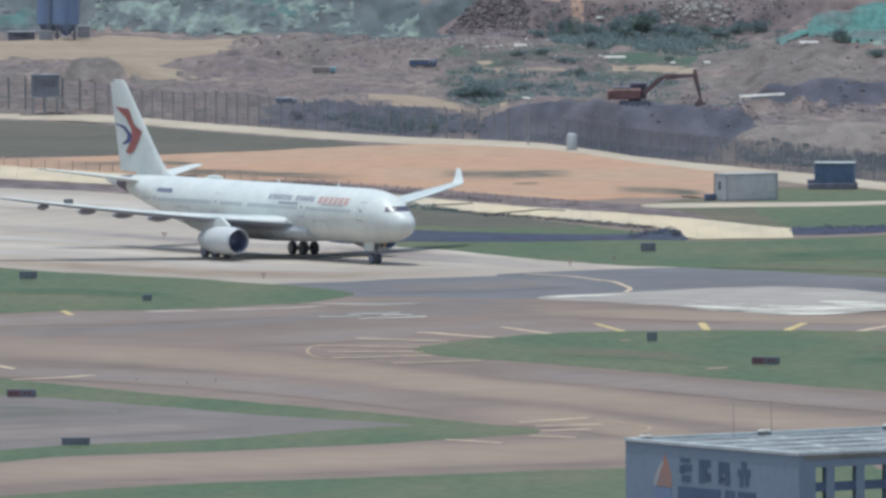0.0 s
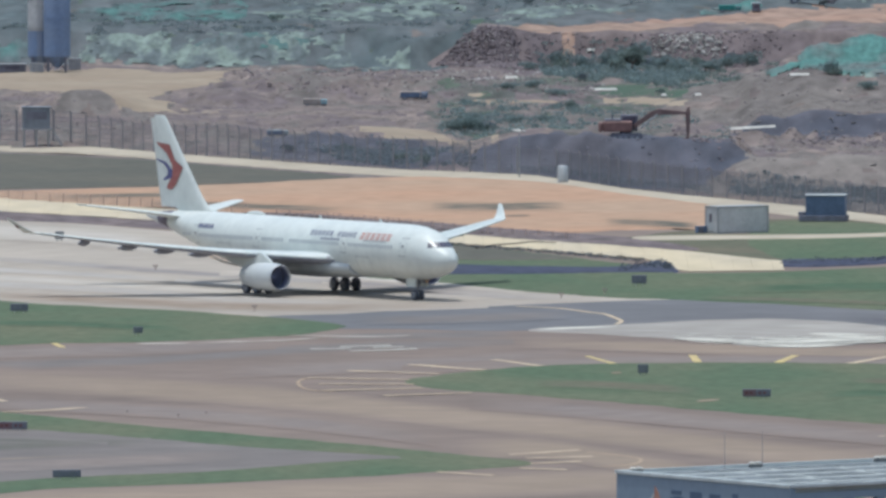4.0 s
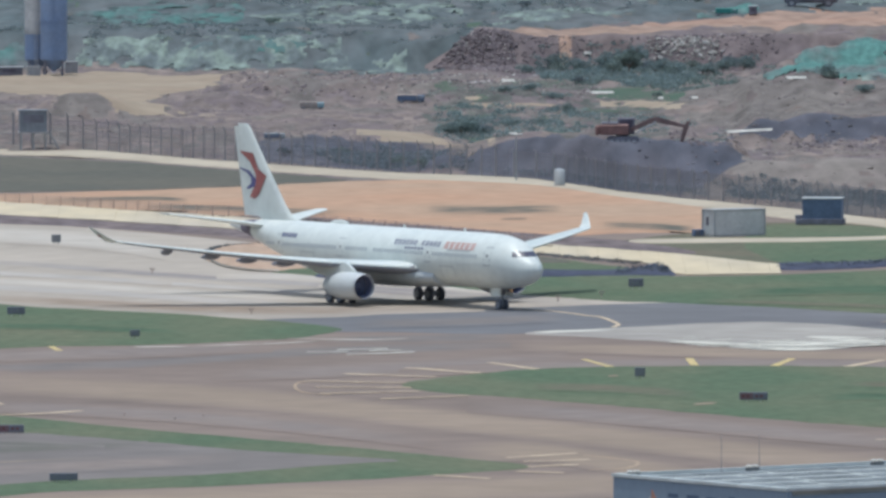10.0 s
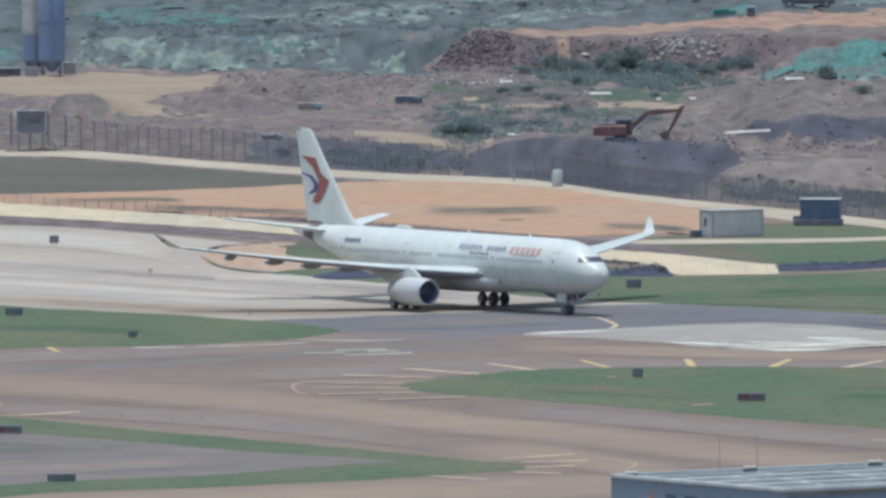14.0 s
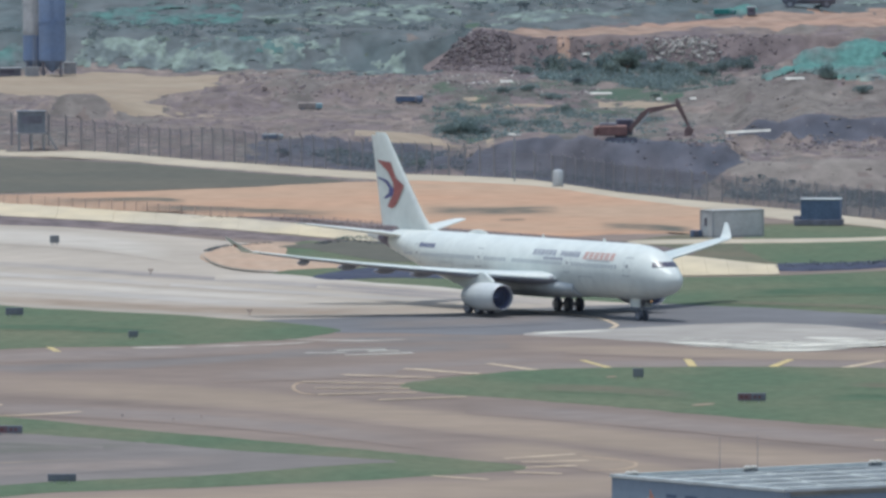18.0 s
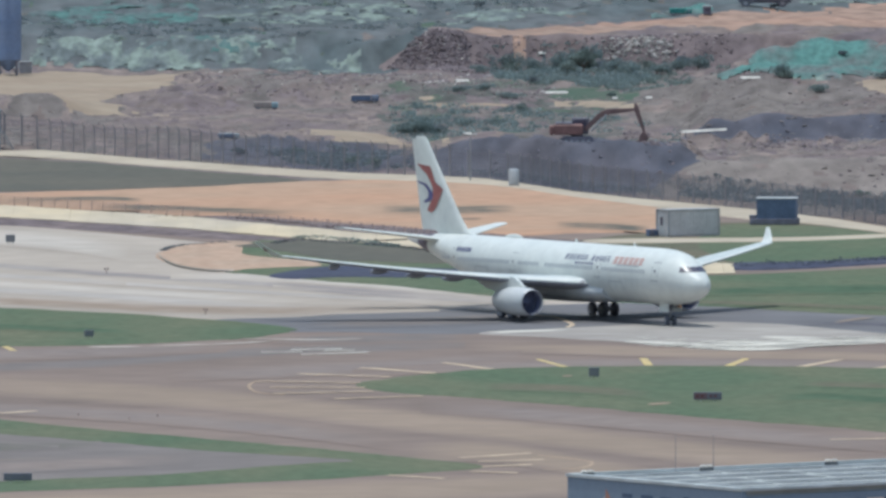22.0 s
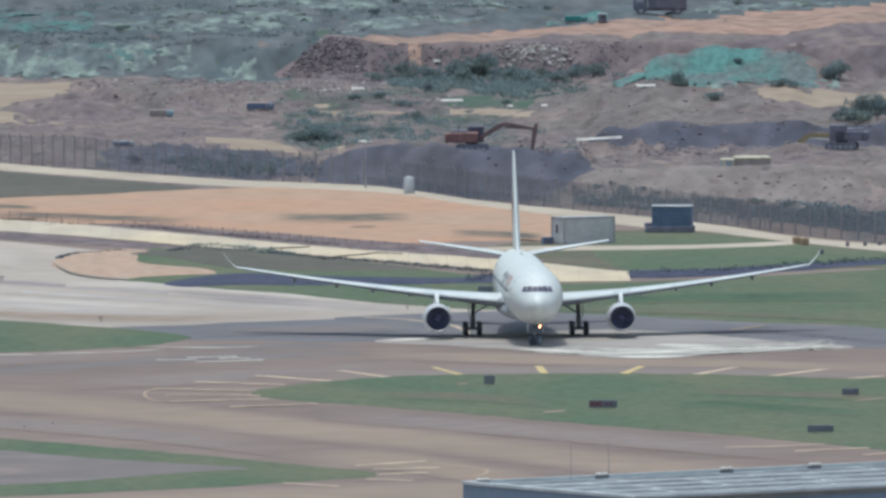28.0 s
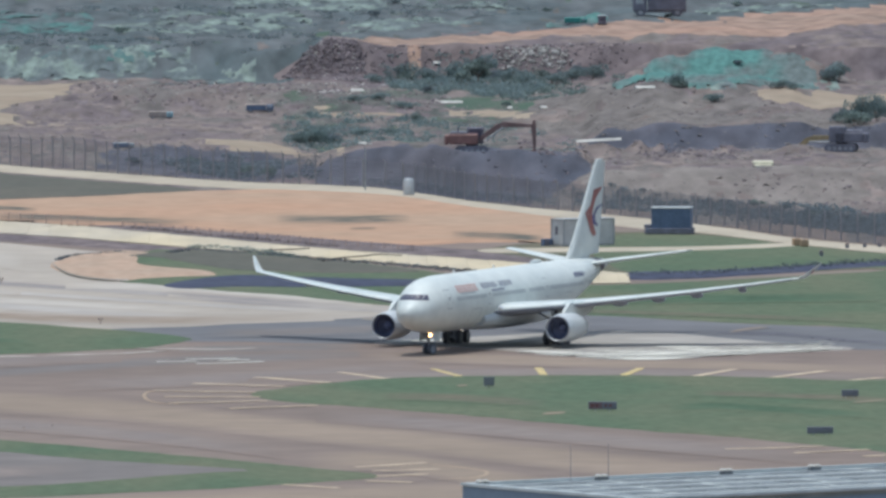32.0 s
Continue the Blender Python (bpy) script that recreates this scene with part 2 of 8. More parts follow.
# ---- the ground: one sheet, level on the airfield, heaped up beyond the perimeter ----
# scrub and slate earth have the blue of distance haze in their colours
SCRUB = mat("scrub_ground", (0.097, 0.118, 0.126), 0.95, color2=(0.122, 0.129, 0.135), scale=-0.09, stretch=(1, 0.2, 1), fine=0.35, fine_amt=0.28, bump=0.2, spec=0.1)
SOIL_TAN = mat("orange_brown_soil", (0.34, 0.225, 0.175), 0.95, color2=(0.29, 0.21, 0.17), scale=-0.04, fine=0.35, fine_amt=0.28, bump=0.1, spec=0.1)
SLATE = mat("slate_earth", (0.084, 0.088, 0.112), 0.95, color2=(0.112, 0.108, 0.128), scale=-0.12, stretch=(1, 0.35, 1), fine=0.35, fine_amt=0.28, bump=0.2, spec=0.1)
SCRUB_WARM = mat("weedy_earth", (0.105, 0.108, 0.1), 0.95, color2=(0.175, 0.15, 0.14), scale=-0.12, stretch=(1, 0.3, 1), fine=0.5, fine_amt=0.3, bump=0.1, spec=0.1, contrast=(0.42, 0.58))
SOIL_PALE = mat("pale_heap_soil", (0.225, 0.197, 0.18), 0.95, color2=(0.192, 0.166, 0.155), scale=-0.12, stretch=(1, 0.4, 1), fine=0.45, fine_amt=0.22, bump=0.08, spec=0.1)
SITE_GRASS = mat("rough_grass", (0.07, 0.112, 0.082), 0.95, color2=(0.112, 0.122, 0.1), scale=-0.08, fine=0.5, fine_amt=0.2, bump=0.1, spec=0.1)


# <terrain>
def ramp(v, a, b):
    t = np.clip((v - a) / (b - a), 0, 1)
    return t * t * (3 - 2 * t)


def bump(x, y, xc, yc, rx, ry, h):
    """A rounded heap."""
    r = np.sqrt(((x - xc) / rx) ** 2 + ((y - yc) / ry) ** 2)
    return h * (0.5 + 0.5 * np.cos(np.pi * np.clip(r, 0, 1)))


def wobble(x, y, s):
    """Uneven ground: sums of slanted waves, about one metre high over s metres."""
    out = 0
    for i, (a, b, p) in enumerate(((1.0, 0.31, 0.3), (-0.63, 0.52, 1.9), (0.37, -0.71, 4.1), (1.71, 0.13, 2.2), (-1.37, 0.83, 5.3), (2.6, -0.4, 0.7))):
        out = out + np.sin((a * x + b * y * 0.6) / s * 2.2 + p + 1.3 * np.sin((b * x - a * y * 0.5) / s + i)) / (1.5 + 0.8 * i)
    return out * 0.45


def lattice(x, y):
    """Smooth random values between -1 and 1 on a lattice of one metre."""
    xi, yi = np.floor(x), np.floor(y)
    fx, fy = x - xi, y - yi
    fx, fy = fx * fx * (3 - 2 * fx), fy * fy * (3 - 2 * fy)

    def h(a, b):
        v = np.sin(a * 127.1 + b * 311.7) * 43758.5453
        return 2 * (v - np.floor(v)) - 1
    top = h(xi, yi) * (1 - fx) + h(xi + 1, yi) * fx
    low = h(xi, yi + 1) * (1 - fx) + h(xi + 1, yi + 1) * fx
    return top * (1 - fy) + low * fy


def lumps(x, y):
    """Tipped and driven-over earth."""
    return 0.75 * lattice(x / 9.0, y / 17.0) + 0.42 * lattice(x / 3.6 + 9, y / 7.0) + 0.2 * lattice(x / 1.6 + 3, y / 3.2)


def heights(x, y):
    x, y = np.asarray(x, float), np.asarray(y, float)
    w = wobble(x, y, 14.0)
    fine = wobble(x + 37, y, 4.0)
    site = ramp(y - 0.35 * np.clip(-x, -200, 200) * 0 - 0.0 * x, 2870, 2910)
    z = 0.0 * x
    # earth bank behind the perimeter fence
    base = 2851 - 1.0 * x + 5 * w
    z = z + 3.6 * ramp(y, base, base + 16) * ramp(x, -8, 10) * (1 - ramp(x, 30, 38.5)) * (1 - ramp(y, base + 30, base + 90))
    z = z + 1.4 * ramp(y, 2895 - 0.5 * x, 2915 - 0.5 * x) * (1 - ramp(x, -10, 6)) * (1 - ramp(y, 2935, 2985))
    # crest of tipped earth before the digger, and a dark heap under the beam
    crest = base + 14 + 2.0 * lattice(x / 3.0, y * 0)
    z = z + (0.75 + 0.35 * lattice(x / 1.7 + 5, y * 0)) * np.clip(1 - np.abs(y - crest) / 5.0, 0, 1) * ramp(x, 6, 14) * (1 - ramp(x, 33, 39))
    z = z + bump(x, y, 36.1, 2932, 4.6, 12, 1.25)
    z = z + bump(x, y, 33.4, 2850, 3.2, 9, 1.5) * (1 + 0.25 * lattice(x / 1.1, y / 2.3))
    # long pale heap to the right of it, and spoil thrown up before the cut
    ridge = 0.5 + 0.5 * np.cos(np.pi * np.clip((y - 2816 - 3 * lattice(x / 6.0, y * 0)) / 23, -1, 1))
    z = z + (3.0 + 0.3 * lattice(x / 5.0 + 2, y * 0)) * ridge * ramp(x, 26.5, 37) * (1 - ramp(x, 96, 120))
    z = z - 0.32 * ramp(x, 44, 49) * ramp(y, 2836, 2842) * (1 - ramp(y, 2874, 2882))
    z = z + bump(x, y, 41.0, 2944, 2.2, 6, 1.4) + bump(x, y, 43.8, 2944, 1.6, 5, 1.1) + bump(x, y, 51.5, 2944, 2.4, 5, 0.8) + bump(x, y, 60, 2936, 5, 9, 1.0)
    # cut face and the ground above it
    cut = 2955 + 2.0 * w - 0.05 * x
    z = z + (2.2 + 0.7 * lattice(x / 4.0, y * 0)) * ramp(y, cut, cut + 5.0) * ramp(x, 34.5, 38) * (1 - ramp(y, cut + 60, cut + 150))
    z = z + bump(x, y, 44, 3052, 26, 62, 3.0) + bump(x, y, 62, 3040, 26, 50, 1.6)
    # heaps on the left
    z = z + bump(x, y, -43.5, 3032, 8.0, 18, 3.2) + bump(x, y, -56, 3028, 9, 16, 1.3) + bump(x, y, -36, 3040, 6, 16, 0.9) + bump(x, y, -49, 3028, 6, 16, 1.2) + bump(x, y, -28.0, 3058, 6.5, 14, 1.6)
    z = z + bump(x, y, -12, 3090, 26, 40, 2.2) + bump(x, y, 6, 3085, 16, 40, 1.6) + bump(x, y, -25, 3080, 16, 30, 1.0)
    # the terrace at the back, with a steep rubble face on the right
    edge = 3176 + 6 * w + 10 * ramp(-x, 0, 40)
    wide = 6 + 22 * ramp(-x, -2, 16)
    z = z + (3.7 + 0.5 * ramp(x, 0, 20)) * ramp(y, edge, edge + wide) + 1.0 * ramp(y, 3230, 3500) * ramp(-x, 0, 20)
    z = z + bump(x, y, 56, 3166, 17, 16, 4.4) + bump(x, y, 66, 3162, 9, 14, 2.2) + bump(x, y, 45, 3160, 10, 12, 1.8)
    z = z + bump(x, y, 4.5, 3182, 8, 14, 1.6)
    rough = ramp(y, 2848 - 0.95 * np.clip(x, -60, 110), 2872 - 0.95 * np.clip(x, -60, 110))
    return z + rough * (0.15 * w + 0.06 * fine + 0.65 * lumps(x, y)) * (0.55 + 0.45 * ramp(z, 0.3, 2.0))
# </terrain>


def inside(poly, x, y):
    """Which points lie in an outline of the plan."""
    hit = np.zeros(np.shape(x), bool)
    for (x0, y0), (x1, y1) in zip(poly, poly[1:] + poly[:1]):
        cross = (y0 > y) != (y1 > y)
        with np.errstate(divide="ignore", invalid="ignore"):
            hit ^= cross & (x < (x1 - x0) * (y - y0) / (y1 - y0) + x0)
    return hit


# parts of the building site in plan: outline and surface
ZONES = [
    ([(-71.8, 3192.0), (-61.5, 3189.5), (-47.7, 3192.0), (-35.2, 3187.0), (-16.2, 3176.5), (-1.7, 3170.5), (0.5, 3177.5), (4.2, 3180.0), (9.0, 3215.5), (23.5, 3235.5), (38.5, 3251.0), (49.9, 3273.0), (59.1, 3293.0), (79.8, 3332.5), (93.2, 3346.0)] + [(200, 4900), (-200, 4900)], 1),
    ([(6.3, 3179.0), (9.0, 3214.5), (23.4, 3232.5), (38.5, 3251.0), (49.9, 3273.0), (59.1, 3292.0), (79.8, 3332.5), (92.4, 3345.0), (90.3, 3271.0), (78.2, 3266.5), (67.9, 3235.0), (57.7, 3214.5), (41.6, 3204.0), (26.9, 3198.0), (15.8, 3184.0)], 2),
    ([(-68.1, 3156.0), (-47.4, 3176.5), (-38.0, 3174.0), (-27.0, 3166.5), (-28.9, 3137.0), (-34.2, 3093.5), (-37.8, 3070.5), (-33.5, 3035.0), (-25.2, 3036.0), (-31.4, 3033.0), (-40.3, 3023.5), (-41.2, 3028.0), (-48.5, 3101.0), (-66.9, 3100.0)], 3),
    ([(-12.7, 2950.5), (-9.1, 2975.0), (-1.6, 2958.5), (5.5, 2861.5), (5.5, 2859.5), (-1.6, 2910.5), (-6.9, 2926.0)], 3),
    ([(55.8, 3021.0), (63.4, 3024.5), (75.8, 3134.5), (86.8, 3145.5), (83.4, 3022.0), (72.6, 3001.5), (62.4, 3008.0), (59.1, 3013.5)], 3),
    ([(-1.6, 3081.0), (8.4, 3142.0), (15.6, 3140.0), (29.2, 3058.0), (28.0, 3009.5), (22.0, 2861.5), (14.2, 2858.0), (2.5, 2950.5), (-2.3, 3011.5)], 9),
    ([(-1.3, 3174.5), (1.2, 3177.5), (4.9, 3180.0), (8.2, 3179.5), (15.8, 3181.5), (26.7, 3182.0), (37.7, 3188.0), (46.4, 3183.5), (57.1, 3182.0), (74.2, 3188.0), (88.0, 3186.0), (87.7, 3178.5), (70.3, 3176.5), (62.4, 3182.0), (50.4, 3162.0), (41.7, 3157.5), (33.7, 3158.5), (19.3, 3154.0), (8.4, 3157.5)], 8),
    ([(56.0, 3184.0), (62.0, 3210.0), (70.0, 3234.0), (90.0, 3266.0), (95.0, 3180.0)], 8),
    ([(18.3, 3117.5), (24.1, 3122.5), (32.0, 3062.5), (32.5, 3047.5), (27.7, 3053.5), (19.5, 3083.5)], 6),
    ([(27.5, 3027.5), (36.5, 3147.0), (42.8, 3032.5), (54.2, 3020.5), (62.3, 3003.5), (66.4, 2971.5), (76.3, 2985.5), (81.9, 2968.0), (79.8, 2892.5), (50.5, 2815.0), (40.6, 2881.0), (34.1, 2830.0), (30.0, 2812.0), (26.6, 2791.5), (32.8, 2780.5), (49.1, 2737.0), (73.9, 2677.5), (79.8, 2892.5), (53.0, 2950.5), (35.1, 2968.5)], 4),
    ([(2.1, 2853.0), (5.0, 2859.0), (10.0, 2864.0), (18.0, 2862.0), (25.7, 2862.0), (33.0, 2866.0), (38.5, 2858.0), (38.0, 2838.0), (34.5, 2826.0), (30.3, 2813.0), (26.6, 2796.0), (13.9, 2809.5), (7.5, 2829.0)], 5),
    ([(28.0, 2868.0), (33.0, 2875.0), (38.0, 2868.0), (39.0, 2935.0), (33.0, 2940.0), (28.0, 2900.0)], 8),
    ([(18.9, 3073.0), (23.6, 3066.0), (29.3, 3038.5), (28.9, 3029.0), (22.1, 3051.0), (19.1, 3068.0)], 3),
    ([(1.2, 3060.5), (5.4, 3062.0), (14.1, 3063.5), (13.4, 3050.5), (5.4, 3050.0), (1.9, 3055.0)], 3),
    ([(31.4, 2853.0), (33.0, 2862.0), (36.2, 2858.0), (36.0, 2842.0), (34.2, 2834.0), (32.4, 2842.0)], 7),
    ([(-23.0, 2924.0), (-15.0, 2934.5), (-5.6, 2923.0), (2.4, 2862.0), (3.0, 2854.5), (-5.5, 2857.0), (-14.7, 2876.0), (-22.8, 2896.5)], 5),
]


def ground_sheet():
    xs = np.unique(np.concatenate([np.linspace(-3000, -140, 14), np.arange(-140, -66, 4.0), np.arange(-66, 106, 0.42), np.arange(106, 150, 4.0), np.linspace(150, 3000, 14)]))
    ys = np.unique(np.concatenate([np.linspace(-600, 1900, 12), np.linspace(1900, 2780, 20), np.arange(2780, 3260, 1.1), np.arange(3260, 3700, 6.0), np.linspace(3700, 4900, 8)]))
    gx, gy = np.meshgrid(xs, ys)
    gz = heights(gx, gy)
    verts = np.stack([gx, gy, gz], -1).reshape(-1, 3)
    nx, ny = len(xs), len(ys)
    i, j = np.meshgrid(np.arange(nx - 1), np.arange(ny - 1))
    a = (j * nx + i).ravel()
    faces = np.stack([a, a + 1, a + nx + 1, a + nx], -1)
    c = verts[faces].mean(1)
    rx = c[:, 0] + 1.0 * wobble(c[:, 0], c[:, 1], 3.0) + 1.3 * lattice(c[:, 0] / 1.8, c[:, 1] / 5.0)
    ry = c[:, 1] + 5.0 * wobble(c[:, 1] * 0.3, c[:, 0], 5.0) + 5.0 * lattice(c[:, 0] / 1.8 + 7, c[:, 1] / 5.0)
    kind = np.where(c[:, 1] < 2790 - 0.9 * c[:, 0], 0, 7)
    slope = np.abs(verts[faces][:, 3, 2] - verts[faces][:, 0, 2]) / np.maximum(1e-6, verts[faces][:, 3, 1] - verts[faces][:, 0, 1])
    for poly, k in ZONES:
        kind = np.where(inside(poly, rx, ry), k, kind)
    # patches of other earth mixed in by the machines
    mixed = 0.62 * lattice(c[:, 0] / 4.6, c[:, 1] / 14.0) + 0.38 * lattice(c[:, 0] / 1.1, c[:, 1] / 3.4)
    base = kind.copy()
    for a, b, cut in ((7, 8, 0.2), (4, 7, 0.3), (1, 9, 0.62), (9, 8, 0.3)):
        kind = np.where((base == a) & (mixed > cut), b, kind)
    for a, b, cut in ((7, 4, -0.26), (8, 7, -0.35), (1, 6, -0.62), (9, 6, -0.4)):
        kind = np.where((base == a) & (mixed < cut), b, kind)
    kind = np.where((slope > 0.33) & (c[:, 1] > 3150) & (c[:, 0] > -3.5 + 1.5 * c[:, 2] + 0.8 * lattice(c[:, 0] / 1.5, c[:, 1] / 3.0)), 8, kind)
    # the paler front face of the long heap
    front = (c[:, 1] < 2820 + 3 * lattice(c[:, 0] / 6.0, c[:, 1] * 0)) & (c[:, 1] > 2786 + 4 * lattice(c[:, 0] / 3.0, c[:, 1] / 6.0)) & (c[:, 0] > 28.2 + 0.16 * (c[:, 1] - 2800) + lattice(c[:, 1] / 2.0, c[:, 0] * 0))
    kind = np.where(front & ((mixed < 0.33) | (c[:, 2] > 2.6)), 10, kind)
    # sand spilt down the face from the track above
    spill = np.abs(c[:, 0] - 15.1 + 0.5 * lattice(c[:, 1] / 1.5, c[:, 0] * 0)) < 0.9 + 0.3 * lattice(c[:, 0] * 0, c[:, 1] / 0.9)
    kind = np.where(spill & (c[:, 1] > 3177.0) & (c[:, 1] < 3184.0), 2, kind)
    # the dark cut face
    cut = 2955 + 2.0 * wobble(c[:, 0], c[:, 1], 14.0) - 0.05 * c[:, 0]
    low = 5.0 + 7.0 * lattice(c[:, 0] / 3.0, c[:, 1] * 0) + 3.0 * lattice(c[:, 0] / 1.2 + 4, c[:, 1] * 0)
    kind = np.where((c[:, 1] > cut - low) & (c[:, 1] < cut + 6.5) & (c[:, 0] > 35.0 + 1.5 * lattice(c[:, 1] / 3.0, c[:, 0] * 0)), 5, kind)
    me = bpy.data.meshes.new("ground")
    me.from_pydata(verts.tolist(), [], faces.tolist())
    for m in (ASPHALT, SCRUB, SOIL_TAN, SAND, SOIL_GREY, SLATE, SITE_GRASS, SOIL_BROWN, SOIL_DARK, SCRUB_WARM, SOIL_PALE):
        me.materials.append(m)
    me.polygons.foreach_set("material_index", kind.astype(np.int32))
    me.shade_smooth()
    tagged(new("ground", me), "airfield paving running into the heaped brown earth of a building site", "ground", kind="structure")


ground_sheet()

# paving
patch("concrete_taxiway", [(-59.0, 2732.8), (-48.8, 2718.9), (-41.8, 2712.6), (-33.6, 2697.6), (-23.5, 2675.5), (-18.5, 2661.2), (-13.4, 2614.2), (-8.6, 2600.4), (-0.0, 2577.4), (10.4, 2548.2), (18.3, 2534.9), (23.7, 2524.4), (15.9, 2519.9), (3.8, 2510.7), (-4.8, 2502.6), (-10.5, 2495.6), (-19.0, 2488.8), (-26.6, 2501.5), (-33.6, 2509.4), (-42.3, 2518.7), (-54.7, 2530.8)], 0.02, CONCRETE, "pale concrete taxiway stained by tyres", "taxiway")
patch("dark_taxiway", [(-19.0, 2488.8), (-10.5, 2495.6), (-4.8, 2502.6), (3.8, 2510.7), (10.1, 2516.5), (23.7, 2524.4), (35.4, 2512.4), (44.8, 2498.2), (63.3, 2478.6), (62.4, 2445.1), (51.2, 2445.8), (44.2, 2464.1), (32.1, 2479.4), (25.8, 2477.4), (17.8, 2469.4), (8.3, 2460.4), (3.7, 2458.3), (-4.8, 2463.7), (-12.7, 2466.6)], 0.04, ASPHALT_NEW, "dark grey asphalt taxiway", "taxiway")
patch("concrete_apron", [(8.3, 2460.4), (17.8, 2470.6), (25.8, 2478.6), (32.1, 2481.8), (39.4, 2474.1), (47.0, 2458.0), (55.5, 2444.4), (47.7, 2437.8), (39.8, 2430.1), (32.0, 2423.6), (30.3, 2424.9), (25.9, 2433.3), (20.4, 2444.2), (14.9, 2451.7)], 0.06, CONCRETE_CLEAN, "clean whitish concrete slab patch between taxiways", "pavement", ragged=0.4)
band("grey_band", [(-57.0, 2383.6), (-42.9, 2391.7), (-29.4, 2401.0), (-12.5, 2424.1), (0.9, 2432.6), (10.9, 2443.7)], 22, 0.01, stained(ASPHALT_LILAC, ASPHALT), "lighter grey asphalt band", "taxiway")
band("taxiway_band", [(-51.3, 2374.3), (-42.4, 2362.7), (-28.7, 2345.5), (-15.1, 2324.2), (-0.0, 2290.7), (11.2, 2267.5), (26.3, 2231.6), (41.1, 2201.7), (55.5, 2174.4)], 46, 0.012, stained(DUSTY, ASPHALT, 0.3), "pale dusty taxiway centre", "taxiway")
band("taxiway_band", [(-46.2, 2134.2), (-38.5, 2142.8), (-19.0, 2156.3), (-0.1, 2168.2), (14.4, 2177.6), (25.7, 2185.4)], 44, 0.012, stained(DUSTY, ASPHALT, 0.3), "pale dusty taxiway centre", "taxiway")

# grass
patch("grass_verge", [(-54.7, 2530.8), (-42.3, 2518.7), (-33.6, 2509.4), (-26.6, 2501.5), (-19.0, 2488.8), (-13.9, 2481.1), (-10.4, 2470.0), (-12.6, 2460.6), (-17.1, 2449.0), (-27.0, 2439.0), (-38.2, 2436.2), (-52.7, 2437.1)], 0.08, GRASS, "mown green grass between taxiways", "grass", ragged=0.5)
patch("grass_island", [(-3.8, 2354.8), (-1.3, 2366.8), (3.6, 2377.6), (9.0, 2385.1), (17.2, 2390.2), (28.2, 2390.7), (36.4, 2389.0), (42.8, 2386.4), (49.9, 2380.3), (63.6, 2362.8), (60.1, 2234.6), (53.8, 2247.9), (47.3, 2260.3), (40.7, 2272.9), (32.2, 2286.8), (21.9, 2305.1), (14.1, 2319.3), (6.2, 2332.6), (-0.3, 2341.6)], 0.08, GRASS, "mown green grass island with a pointed end", "grass", ragged=0.5)
patch("grass_loop", [(-49.9, 2307.2), (-39.1, 2294.1), (-33.2, 2283.4), (-25.2, 2268.6), (-17.3, 2255.0), (-9.5, 2241.6), (-4.3, 2231.4), (0.8, 2221.4), (7.1, 2206.5), (0.7, 2196.3), (-6.8, 2187.3), (-16.7, 2179.4), (-24.1, 2173.2), (-34.0, 2168.2), (-46.8, 2164.3)], 0.08, GRASS, "band of green grass round a grey asphalt lane", "grass", ragged=0.4)
patch("inner_lane", [(-49.2, 2276.1), (-40.8, 2268.5), (-35.5, 2262.1), (-30.2, 2254.8), (-24.9, 2245.5), (-17.1, 2233.2), (-4.8, 2217.8), (-8.4, 2212.2), (-16.9, 2200.2), (-24.3, 2191.1), (-34.3, 2185.0), (-47.1, 2178.3)], 0.11, ASPHALT_LILAC, "grey asphalt lane inside the grass", "taxiway", ragged=0.4)
patch("grass_near", [(-45.4, 2095.3), (-39.1, 2102.8), (-24.8, 2119.6), (-5.4, 2131.9), (14.2, 2144.4), (35.3, 2155.1), (32.2, 1970.6), (-42.8, 1974.4)], 0.08, GRASS, "mown green grass beside the near taxiway", "grass", ragged=0.4)
patch("grass_field", [(12.5, 2537.8), (14.5, 2576.4), (23.4, 2583.7), (34.7, 2586.9), (46.6, 2598.0), (60.8, 2614.5), (70.5, 2619.3), (66.6, 2474.8), (55.6, 2491.3), (44.8, 2499.4), (35.4, 2511.2), (23.7, 2524.4)], 0.08, GRASS, "wide green grass field beside the taxiway", "grass", ragged=0.5)
patch("grass_verge", [(-19.6, 2609.2), (-16.1, 2669.4), (-8.8, 2675.9), (0.0, 2654.3), (13.0, 2623.2), (23.4, 2586.3), (14.5, 2572.5), (12.5, 2536.5), (-0.0, 2563.0), (-10.9, 2582.0)], 0.09, GRASS, "green grass strip below the channel", "grass", ragged=0.5)
patch("soil_tip", [(-25.6, 2637.7), (-24.6, 2622.2), (-22.0, 2607.0), (-18.1, 2599.5), (-16.0, 2604.0), (-12.5, 2608.0), (-8.5, 2611.0), (-9.8, 2623.0), (-16.2, 2636.0), (-17.0, 2655.0), (-15.8, 2665.0), (-17.7, 2670.8), (-20.7, 2668.2), (-23.7, 2658.7), (-25.0, 2648.6)], 0.118, mat("pinkish_soil", (0.45, 0.315, 0.235), 0.95, color2=(0.4, 0.3, 0.23), scale=-0.15, stretch=(1, 0.4, 1), fine=0.6, fine_amt=0.14, spec=0.1), "rounded tip of bare orange soil", "soil", ragged=0.4)

band("soil_rim", [(-25.8, 2640.0), (-25.2, 2628.0), (-23.4, 2612.0), (-20.5, 2602.0), (-17.5, 2599.5)], 4.0, 0.142, stained(GRASS_DULL, CONCRETE, 0.2), "dark rim of weeds round the soil", "soil")

